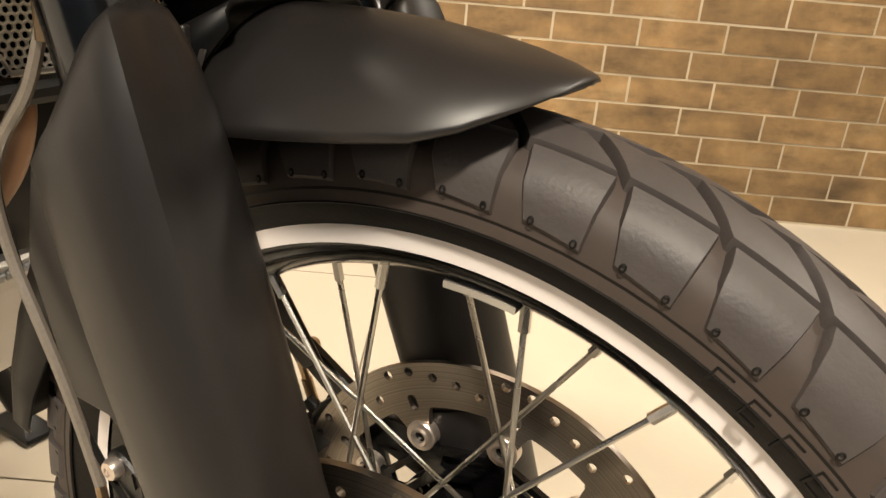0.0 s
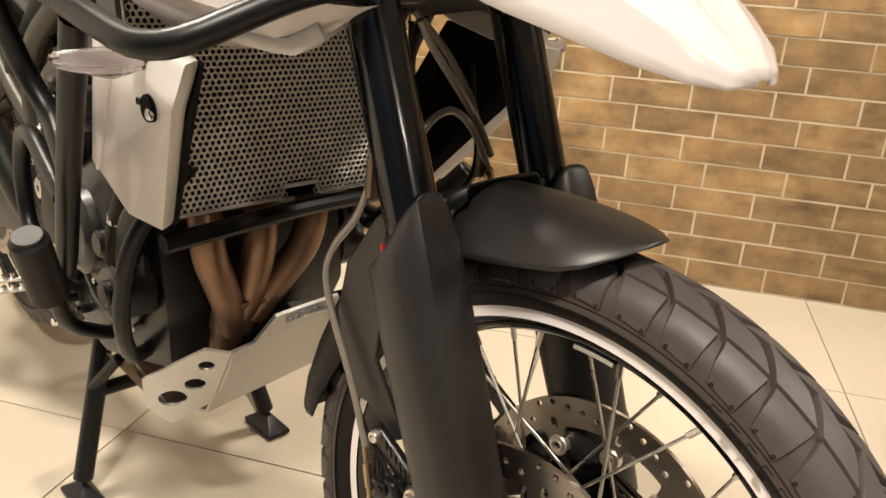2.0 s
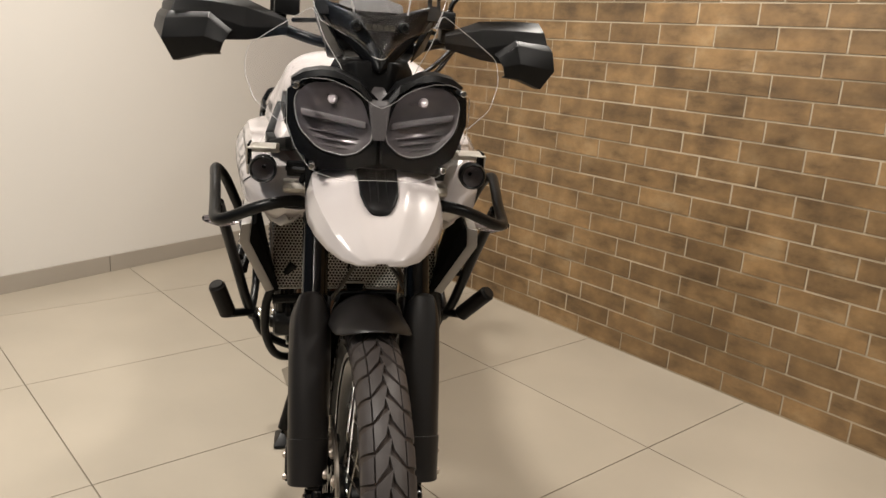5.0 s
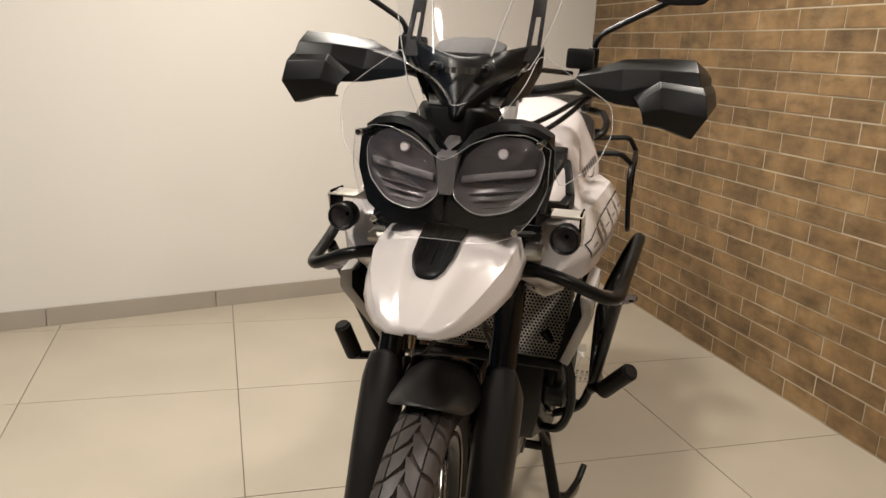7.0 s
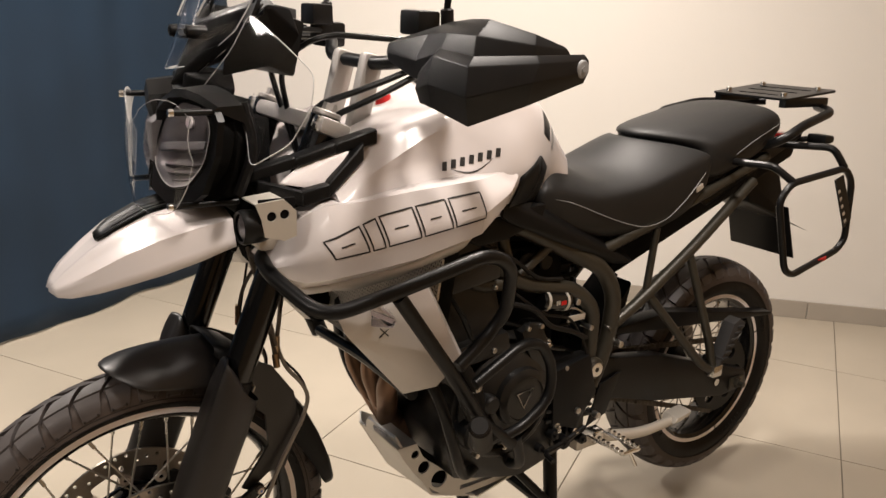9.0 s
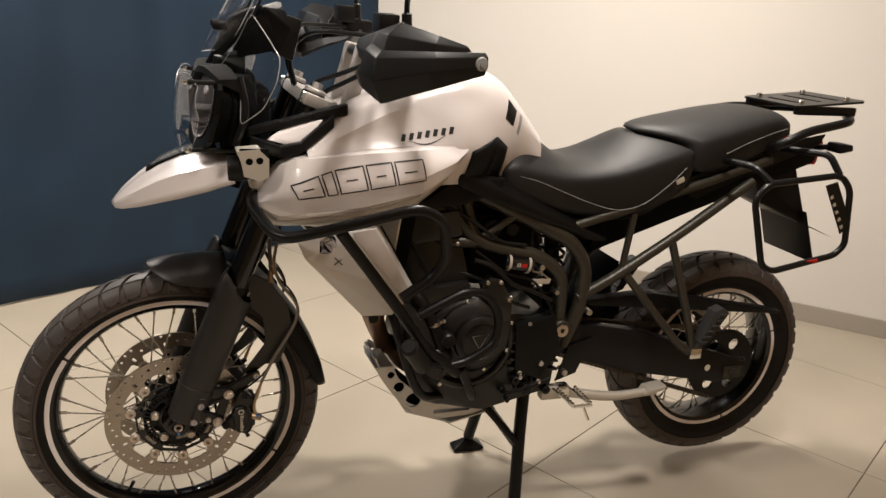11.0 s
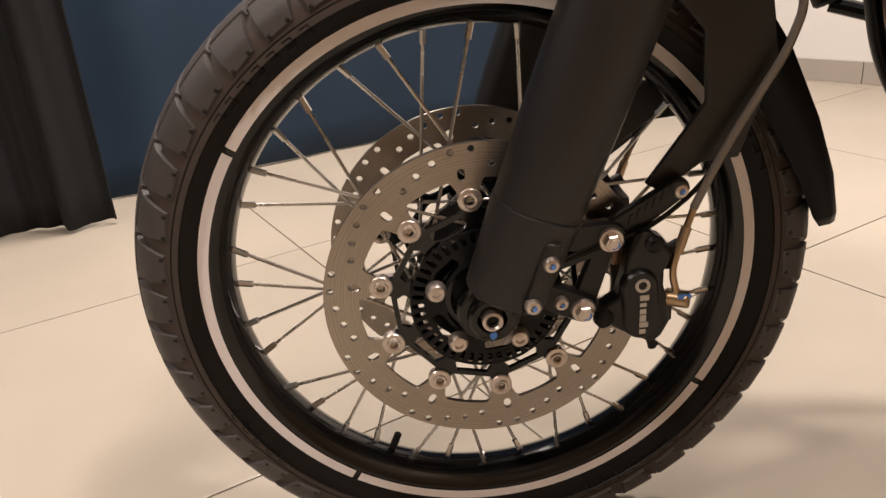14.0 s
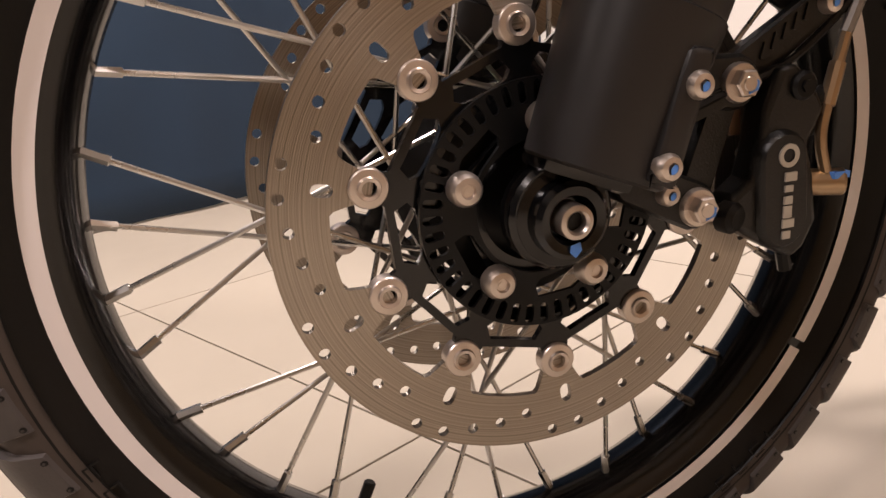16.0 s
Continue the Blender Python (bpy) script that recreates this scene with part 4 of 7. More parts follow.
part("hose_fitting", cyl((0.094, 0.22, 0.722), (0.102, 0.22, 0.698), 0.0062, 12, bevel=0.001), BRASS, bike)
part("wire", tube([V3(-0.019, 0.240, 0.885), V3(-0.014, 0.240, 0.810), V3(-0.029, 0.240, 0.760)], 0.003, 8, 0.02), RUBBER, bike)

# ---- front mudguard ----
top = [(-0.0575, 0.7298, 0.006, 0.7278), (-0.052, 0.7315, 0.024, 0.7255), (-0.040, 0.7350, 0.045, 0.7185), (-0.020, 0.7395, 0.064, 0.7080), (0.0, 0.7425, 0.0735, 0.7010), (0.03, 0.7452, 0.0775, 0.6955), (0.07, 0.7462, 0.0795, 0.6890), (0.10, 0.7455, 0.0805, 0.6850), (0.126, 0.7440, 0.0805, 0.6820)]
rings = []
for y, z, w, ze in top:
    row = []
    for k in range(33):
        t = -1 + k / 16
        # a full round back that runs down into a leaning flank
        th = radians(72) * abs(t)
        drop = (z - ze) * (0.94 * (1 - math.cos(th)) / (1 - math.cos(radians(72))) + 0.06 * abs(t))
        row.append(Vector((math.copysign(w * math.sin(th) / math.sin(radians(72)), t), y, z - drop)))
    rings.append(row)
fender = part("front_mudguard", xf(loft(rings, closed=False), STEER), FORKPLASTIC, bike, "satin black plastic front mudguard", smooth=50)
thicken(fender, 0.003, -1)
for sgn in (1, -1):
    part("edge_strip", xf(hull([V3(sgn * (x + dx), 0.1275 + dy, z) for dx in (0, 0.0012) for dy in (-0.002, 0.0015) for x, z in ((0.0805, 0.684), (0.0640, 0.7215))]), STEER), SPOKE, fender, "bright strip on the rear edge")
rear = [(0.120, 0.7480, 0.060, 0.016), (0.165, 0.728, 0.066, 0.040), (0.199, 0.698, 0.067, 0.056), (0.254, 0.640, 0.067, 0.062), (0.298, 0.577, 0.066, 0.060), (0.332, 0.507, 0.064, 0.050), (0.354, 0.447, 0.062, 0.040), (0.364, 0.402, 0.058, 0.030), (0.3665, 0.388, 0.050, 0.022)]
rings = []
for y, z, w, d in rear:
    n = Vector((0, y, z - 0.354)).normalized()
    rings.append([Vector((w * float(np.interp(abs(-1 + k / 6), [0, 0.62, 0.8, 1], [0, 0.86, 0.98, 1.0])) * (1 if k > 6 else -1), y, z)) - n * d * float(np.interp(abs(-1 + k / 6), [0, 0.62, 0.8, 1], [0, 0.07, 0.30, 1.0])) for k in range(13)])
flap = part("rear_flap", xf(loft(rings, closed=False), STEER), BLACK, fender, smooth=50)
thicken(flap, 0.003, -1)
for sgn in (1, -1):
    stay = part("mudguard_stay", xf(xf(plate([(0.125, 0.735), (0.165, 0.722), (0.215, 0.695), (0.258, 0.632), (0.270, 0.570), (0.240, 0.480), (0.205, 0.478), (0.168, 0.452), (0.152, 0.462), (0.205, 0.535), (0.20, 0.60), (0.15, 0.655), (0.122, 0.665)], [], 0.006), at((sgn * 0.077, 0, 0))), STEER), FORKPLASTIC, fender)
    soften(stay, 0.0018, 2)

# ---- tank and bodywork ----


def flow(pts, n, sharp=()):
    """A curve through points, n steps a span, straight beside the sharp ones."""
    out = []
    m = len(pts)
    for i in range(m - 1):
        p0, p1, p2, p3 = pts[max(i - 1, 0)], pts[i], pts[i + 1], pts[min(i + 2, m - 1)]
        t1 = (p2 - p1) if i in sharp or i == 0 else (p2 - p0) * 0.5
        t2 = (p2 - p1) if i + 1 in sharp or i + 1 == m - 1 else (p3 - p1) * 0.5
        for k in range(n):
            t = k / n
            out.append(p1 * (2 * t ** 3 - 3 * t ** 2 + 1) + t1 * (t ** 3 - 2 * t ** 2 + t) + p2 * (-2 * t ** 3 + 3 * t ** 2) + t2 * (t ** 3 - t ** 2))
    return out + [pts[-1]]


# half sections: height on the centre line, then top, shoulder, ridge, flank, panel edge, foot
tank_rows = [
    (0.285, 1.038, [(0.080, 1.046), (0.130, 1.052), (0.205, 1.026), (0.226, 1.008), (0.226, 0.985), (0.20, 0.95)]),
    (0.335, 1.075, [(0.085, 1.088), (0.146, 1.096), (0.205, 1.048), (0.214, 1.030), (0.222, 1.005), (0.205, 0.95)]),
    (0.400, 1.112, [(0.095, 1.124), (0.160, 1.122), (0.200, 1.080), (0.198, 1.054), (0.222, 1.010), (0.21, 0.95)]),
    (0.480, 1.150, [(0.100, 1.156), (0.164, 1.142), (0.190, 1.115), (0.198, 1.060), (0.226, 1.014), (0.21, 0.95)]),
    (0.560, 1.182, [(0.105, 1.184), (0.166, 1.162), (0.188, 1.132), (0.211, 1.070), (0.228, 1.018), (0.20, 0.95)]),
    (0.630, 1.202, [(0.105, 1.202), (0.166, 1.178), (0.192, 1.136), (0.221, 1.080), (0.226, 1.020), (0.19, 0.95)]),
    (0.690, 1.205, [(0.100, 1.203), (0.157, 1.179), (0.185, 1.137), (0.206, 1.080), (0.211, 1.020), (0.17, 0.95)]),
    (0.750, 1.184, [(0.090, 1.182), (0.138, 1.160), (0.164, 1.122), (0.176, 1.072), (0.172, 1.016), (0.14, 0.95)]),
    (0.810, 1.130, [(0.076, 1.127), (0.115, 1.110), (0.134, 1.082), (0.138, 1.050), (0.130, 1.006), (0.11, 0.95)]),
    (0.870, 1.062, [(0.060, 1.059), (0.090, 1.050), (0.108, 1.035), (0.114, 1.018), (0.116, 0.988), (0.10, 0.95)]),
]
cols = []
for c in range(7):
    line_ = [Vector((0.0, r[0], r[1])) if c == 0 else Vector((r[2][c - 1][0], r[0], r[2][c - 1][1])) for r in tank_rows]
    cols.append(flow(line_, 5))
tank_rings = []
for i in range(len(cols[0])):
    half = flow([c[i] for c in cols], 4, sharp=(3,) if i < 18 else ())
    tank_rings.append([Vector((-v.x, v.y, v.z)) for v in reversed(half[1:])] + half)
tank_g = loft(tank_rings)
tank = part("fuel_tank", tank_g, WHITE, bike, "glossy white fuel tank", smooth=28)
part("filler_cap", xf(cyl((0, 0, -0.01), (0, 0, 0.008), 0.042, 32, bevel=0.003), at((0, 0.60, 1.196)) @ Matrix.Rotation(radians(12), 4, "X")), SATIN, tank)
bt = BVHTree.FromPolygons([tuple(v) for v in tank_g[0]], tank_g[1])


def on_tank(sgn, pts, lift=0.0010):
    """Points (y, z) laid on the tank's flank."""
    out = []
    for y, z in pts:
        h = bt.ray_cast(Vector((sgn, y, z)), Vector((-sgn, 0, 0)))
        out.append(h[0] + h[1] * (lift if h[1].x * sgn > 0 else -lift))
    return out


def tank_patch(sgn, a, b, c, d, n=5):
    """A thin four-cornered film following the flank."""
    grid = []
    for i in range(n + 1):
        s_ = i / n
        p, q = (Vector(a).lerp(Vector(b), s_), Vector(d).lerp(Vector(c), s_))
        grid.append(on_tank(sgn, [tuple(p.lerp(q, k / n)) for k in range(n + 1)]))
    return loft(grid, closed=False)


PY = [0.178, 0.20, 0.222, 0.26, 0.32, 0.40, 0.52, 0.60, 0.636]
PB = [0.902, 0.886, 0.869, 0.876, 0.886, 0.899, 0.934, 0.985, 1.032]
PT = [0.918, 0.950, 0.990, 1.013, 1.019, 1.030, 1.041, 1.044, 1.042]
PX = [0.178, 0.205, 0.224, 0.250, 0.266, 0.278, 0.291, 0.262, 0.235]


def panel_x(y, s):
    xm = float(np.interp(y, PY, PX))
    return xm - 0.034 * max(0, (1 / 6 - s) * 6) - 0.010 * max(0, (0.5 - s) / 0.5) - 0.030 * max(0, (s - 0.5) / 0.5) ** 1.4


def side_panel(sgn):
    rings = []
    for i in range(29):
        y = 0.178 + 0.458 * i / 28
        zb, zt = float(np.interp(y, PY, PB)), float(np.interp(y, PY, PT))
        rings.append([Vector((sgn * panel_x(y, s), y, zb + (zt - zb) * s)) for s in [k / 12 for k in range(13)]])
    # inner edges turned in
    full = []
    for rg in rings:
        a, b = rg[0], rg[-1]
        full.append([Vector((a.x - sgn * 0.05, a.y + 0.004, a.z + 0.004))] + rg + [Vector((b.x - sgn * 0.045, b.y, b.z + 0.002))])
    front = [Vector((p.x - sgn * 0.05, p.y + 0.02, p.z)) for p in full[0]]
    return loft([front] + full, closed=False)


for sgn in (1, -1):
    g = side_panel(sgn)
    ob = part("side_panel", g, WHITE, bike, "glossy white tank side panel with black outlined mark", smooth=24)
    bv = BVHTree.FromPolygons([tuple(v) for v in g[0]], g[1])

    def onto(y, z, bv=bv, sgn=sgn, lift=0.0012):
        hit = bv.ray_cast(Vector((sgn, y, z)), Vector((-sgn, 0, 0)))
        return hit[0] + Vector((sgn * lift, 0, 0)) if hit[0] else None

    def ribbon(poly, w, closed=True):
        """A flat stroke along a (y, z) polyline lying on the panel."""
        pts = []
        m = len(poly)
        for i in range(m if closed else m - 1):
            a, b = poly[i], poly[(i + 1) % m]
            k = max(2, int(math.hypot(b[0] - a[0], b[1] - a[1]) / 0.008))
            pts += [(a[0] + (b[0] - a[0]) * j / k, a[1] + (b[1] - a[1]) * j / k) for j in range(k + (0 if closed else (1 if i == m - 2 else 0)))]
        vs, fs = [], []
        n = len(pts)
        for i in range(n):
            p0 = pts[i - 1] if closed or i else pts[0]
            p1 = pts[(i + 1) % n] if closed or i < n - 1 else pts[-1]
            d = Vector((p1[0] - p0[0], p1[1] - p0[1]))
            d = d.normalized() if d.length else Vector((1, 0))
            nn = Vector((-d.y, d.x)) * w / 2
            for s in (1, -1):
                q = onto(pts[i][0] + s * nn.x, pts[i][1] + s * nn.y)
                vs.append(q if q is not None else Vector((sgn * 0.2, *pts[i])))
        for i in range(n if closed else n - 1):
            j = (i + 1) % n
            fs.append((2 * i, 2 * i + 1, 2 * j + 1, 2 * j))
        return vs, fs

    def glyph(u, v):
        """Space of the mark: u along it 0..1, v up it 0..1."""
        yb, yt = 0.262 + 0.263 * u, 0.247 + 0.272 * u
        zb, zt = 0.933 + 0.049 * u, float(np.interp(yt, [0.24, 0.299, 0.346, 0.423, 0.513], [0.957, 0.982, 1.0, 1.012, 1.024]))
        return (yb + (yt - yb) * v + (0.010 if sgn < 0 else 0.0) * (1 - 2 * v), zb + (zt - zb) * v)

    strokes = []
    for u0, u1 in ((0.0, 0.20), (0.225, 0.30), (0.325, 0.535), (0.56, 0.755), (0.78, 1.0)):
        strokes.append(ribbon([glyph(u0, 0.0), glyph(u1, 0.0), glyph(u1, 1.0), glyph(u0, 1.0)], 0.0030))
        if u1 - u0 > 0.1:
            strokes.append(ribbon([glyph(u0 + 0.06, 0.5), glyph(u1 - 0.06, 0.5)], 0.0024, closed=False))
    for st_ in strokes:
        part("mark", st_, INK, ob, "black outlined slanted block mark", smooth=0)
    # silver lower strip
    low = []
    for i in range(21):
        y = 0.20 + 0.40 * i / 20
        zb = float(np.interp(y, PY, PB))
        x0 = panel_x(y, 0.0)
        low.append([Vector((sgn * (x0 + 0.002), y, zb + 0.002)), Vector((sgn * (x0 - 0.006), y, zb - 0.012)), Vector((sgn * (x0 - 0.03), y, zb - 0.03 * min(1, i / 6)))])
    thicken(part("lower_strip", loft(low, closed=False), SILVER, ob, "silver plastic lower edge", smooth=60), 0.003)
    # maker's word on the tank, drawn as plain small bars over an arc
    for i in range(7):
        y, z = 0.494 + 0.0175 * i, 1.0575 + 0.0034 * i
        sl = 0.002 * sgn
        part("mark", tank_patch(sgn, (y - 0.0045 - sl, z - 0.0075), (y + 0.0045 - sl, z - 0.0075), (y + 0.0045 + sl, z + 0.0075), (y - 0.0045 + sl, z + 0.0075), 1), INK, tank, "small black maker's mark", smooth=0)
    arc_ = [(0.505 + 0.082 * k / 12, 1.052 + 0.016 * k / 12 - 0.013 * math.sin(math.pi * k / 12)) for k in range(13)]
    part("mark", loft([on_tank(sgn, [(y, z - 0.0011 * math.sin(math.pi * k / 12) - 0.0003), (y, z + 0.0011 * math.sin(math.pi * k / 12) + 0.0003)]) for k, (y, z) in enumerate(arc_)], closed=False), INK, tank, smooth=0)
    for quad in (((0.640, 0.957), (0.700, 0.957), (0.715, 1.062), (0.648, 1.032)), ((0.700, 0.957), (0.745, 0.957), (0.750, 1.036), (0.715, 1.062))):
        thicken(part("tail_cover", tank_patch(sgn, *quad), BLACK, tank, "black plastic cover behind the side panel", smooth=40), 0.004, 1)
    part("lower_cover", hull([V3(sgn * x, y, z) for x in (0.165, 0.186) for y, z in ((0.560, 0.912), (0.630, 0.958), (0.755, 0.962), (0.745, 0.930), (0.660, 0.900), (0.590, 0.895))], 0.004), BLACK, tank, "black plastic cover behind the side panel")
    # dark pad and pale stripes at the tank's tail
    part("tail_pad", tank_patch(sgn, (0.742, 1.100), (0.768, 1.082), (0.783, 1.115), (0.757, 1.142)), SATIN, tank, "black tail pad on the tank")
    part("tail_stripe", tank_patch(sgn, (0.781, 1.066), (0.789, 1.060), (0.803, 1.100), (0.795, 1.107)), GREYDEC, tank, "grey stripe beside the tail pad", smooth=0)
    # black frame from the lamp to the tank with a white infill
    def strut(p, q, w, h, w2=None, h2=None):
        out = []
        for c, ww, hh in ((V3(*p), w, h), (V3(*q), w2 or w, h2 or h)):
            out += [c + V3(dx * ww / 2, 0, dz * hh / 2) for dx in (-1, 1) for dz in (-1, 1)]
        return hull(out, 0.0055, 3)
    arm = part("fairing_arm", join(strut((sgn * 0.138, 0.165, 1.055), (sgn * 0.150, 0.235, 1.075), 0.03, 0.020), strut((sgn * 0.150, 0.232, 1.074), (sgn * 0.160, 0.300, 1.096), 0.034, 0.017), strut((sgn * 0.160, 0.298, 1.095), (sgn * 0.163, 0.375, 1.112), 0.034, 0.018, 0.030, 0.026)), BLACK, bike, "black plastic fairing frame")
    part("lower_arm", join(strut((sgn * 0.148, 0.170, 1.038), (sgn * 0.188, 0.232, 1.022), 0.026, 0.026), strut((sgn * 0.188, 0.228, 1.022), (sgn * 0.196, 0.275, 1.034), 0.026, 0.026, 0.024, 0.024), strut((sgn * 0.196, 0.272, 1.034), (sgn * 0.176, 0.345, 1.090), 0.024, 0.026, 0.024, 0.030)), BLACK, arm)
    part("infill_panel", hull([(sgn * x, y, z) for x, y, z in ((0.170, 0.200, 1.044), (0.186, 0.246, 1.036), (0.192, 0.280, 1.046), (0.178, 0.325, 1.092), (0.166, 0.300, 1.090), (0.158, 0.24, 1.068), (0.140, 0.23, 1.04), (0.145, 0.29, 1.05))], 0.003), WHITE, arm, "small white infill panel")
    # radiator shroud
    outer = [V3(sgn * 0.256, 0.256, 0.848), V3(sgn * 0.263, 0.425, 0.870), V3(sgn * 0.240, 0.524, 0.702), V3(sgn * 0.222, 0.482, 0.648), V3(sgn * 0.214, 0.414, 0.646), V3(sgn * 0.226, 0.398, 0.692), V3(sgn * 0.262, 0.273, 0.806)]
    skin = [V3(p.x - sgn * 0.020, p.y + 0.014, p.z + 0.002) for p in outer]
    sh = part("radiator_shroud", hull(outer + skin, 0.003), SILVER, bike, "silver-grey plastic radiator shroud", smooth=20)
    part("shroud_lining", hull([V3(p.x - sgn * dx, p.y + dy, p.z - 0.002) for p in outer for dx, dy in ((0.0215, 0.012), (0.030, 0.022))], 0.002), ROUGHBLK, sh, "black inner side of the shroud", smooth=20)
    part("shroud_facet", hull([V3(sgn * 0.2655, 0.372, 0.862), V3(sgn * 0.2665, 0.424, 0.870), V3(sgn * 0.2435, 0.521, 0.706), V3(sgn * 0.2435, 0.503, 0.700), V3(sgn * 0.225, 0.45, 0.74)], 0.002), WHITE, sh, "paler raised facet")
    if sgn > 0:
        # two crossed black strokes drawn in place of the indicator's shadow
        for a, b in (((0.338, 0.806), (0.356, 0.788)), ((0.338, 0.789), (0.362, 0.806))):
            part("mark", tube([(0.2585, *a), (0.2560, *b)], 0.0016, 6, 0), INK, sh)
    else:
        # a near-black disc gives the recess its shade
        part("fixing_recess", xf(cyl((-0.2645, 0.320, 0.801), (-0.2575, 0.320, 0.801), 0.013, 18, bevel=0.001), Matrix.Identity(4)), ROUGHBLK, sh, "dark fixing recess")
        part("fixing_screw", join(cyl((-0.267, 0.313, 0.797), (-0.262, 0.313, 0.797), 0.006, 10, bevel=0.001), cyl((-0.267, 0.331, 0.806), (-0.262, 0.331, 0.806), 0.004, 8)), CHROME, sh)
    # indicator on a short stalk
    part("indicator_stalk", cyl((sgn * 0.235, 0.333, 0.845), (sgn * 0.262, 0.328, 0.845), 0.012, 12, bevel=0.002), BLACK, bike)
    part("indicator_reflector", hull([V3(sgn * q, y, z) for q, y, z in ((0.262, 0.326, 0.838), (0.262, 0.330, 0.853), (0.338, 0.320, 0.842), (0.338, 0.322, 0.850), (0.3, 0.331, 0.846))], 0.001), REFLECT, bike)
    part("indicator", join(hull([V3(sgn * q, y, z) for q, y, z in ((0.24, 0.333, 0.837), (0.24, 0.333, 0.854), (0.345, 0.313, 0.840), (0.345, 0.318, 0.854), (0.3, 0.298, 0.830), (0.3, 0.298, 0.860), (0.3, 0.338, 0.847))], 0.004)), LENS, bike, "clear faceted indicator lens", smooth=20)

# ---- beak ----
FRONT = at((0.011, 0, 0))
rows = [(-0.119, 0.8775, 0.872, 0.012), (-0.111, 0.886, 0.870, 0.042), (-0.094, 0.904, 0.874, 0.068), (-0.06, 0.932, 0.884, 0.093), (-0.02, 0.960, 0.897, 0.113), (0.03, 0.984, 0.911, 0.128), (0.08, 0.996, 0.925, 0.133), (0.125, 1.001, 0.939, 0.133), (0.14, 1.002, 0.943, 0.133)]
rings = []
for y, zt, ze, w in rows:
    rg = []
    for k in range(25):
        t = -1 + 2 * k / 24
        a = abs(t)
        zz = zt - (zt - ze) * float(np.interp(a, [0, 0.38, 0.74, 1.0], [0.0, 0.0, 0.26, 1.0]))
        zz += 0.006 * max(0, 1 - abs(a - 0.38) / 0.13) * min(1, (y + 0.112) / 0.05)
        rg.append(Vector((w * float(np.interp(a, [0, 0.38, 0.74, 1.0], [0, 0.40, 0.90, 1.0])) * (1 if t > 0 else -1), y, zz)))
    rings.append(rg)
beak_g = loft(rings, closed=False)
beak = part("beak", beak_g, WHITE, bike, "glossy white front beak", smooth=40, m=FRONT)
thicken(beak, 0.003, -1)
bb = BVHTree.FromPolygons([tuple(v) for v in beak_g[0]], beak_g[1])
ins = []
for i in range(13):
    y = -0.044 + 0.150 * i / 12
    hw = (0.017, 0.026, 0.0305)[i] if i < 3 else 0.032 + 0.008 * i / 12
    rg = []
    for k in range(9):
        x = hw * (-1 + k / 4)
        h = bb.ray_cast(Vector((x, y, 1.3)), Vector((0, 0, -1)))
        z = h[0].z if h[0] else 0.98
        rg.append(Vector((x, y, z + 0.007 - 0.008 * (1 - (k / 4 - 1) ** 2))))
    ins.append(rg)
vent = part("beak_vent", loft(ins, closed=False), BLACK, bike, "black vent insert", smooth=50, m=FRONT)
thicken(vent, 0.004)
for x in (-0.016, 0.0, 0.016):
    part("vent_rib", tube([V3(x, r[4].y, r[4].z + 0.003) for r in ins[2:]], 0.0016, 6, 0), SATIN, vent)

# ---- lamps ----
LENS_EDGE = [(-0.069, -0.027), (-0.045, -0.052), (-0.022, -0.059), (0.020, -0.049), (0.057, -0.008), (0.067, 0.05), (0.043, 0.080), (-0.012, 0.083), (-0.052, 0.048), (-0.066, 0.0)]


def lens_ring(scale, fwd, sgn, grow=0.0):
    pts = rounded([V3(0, p * 1.12, q * 0.95) for p, q in LENS_EDGE], 0.017, 4, closed=True)
    out = []
    for v in pts:
        d = Vector((0, v.y, v.z))
        d = d * scale + d.normalized() * grow
        out.append(Vector((fwd, sgn * d.y, d.z)))
    return out


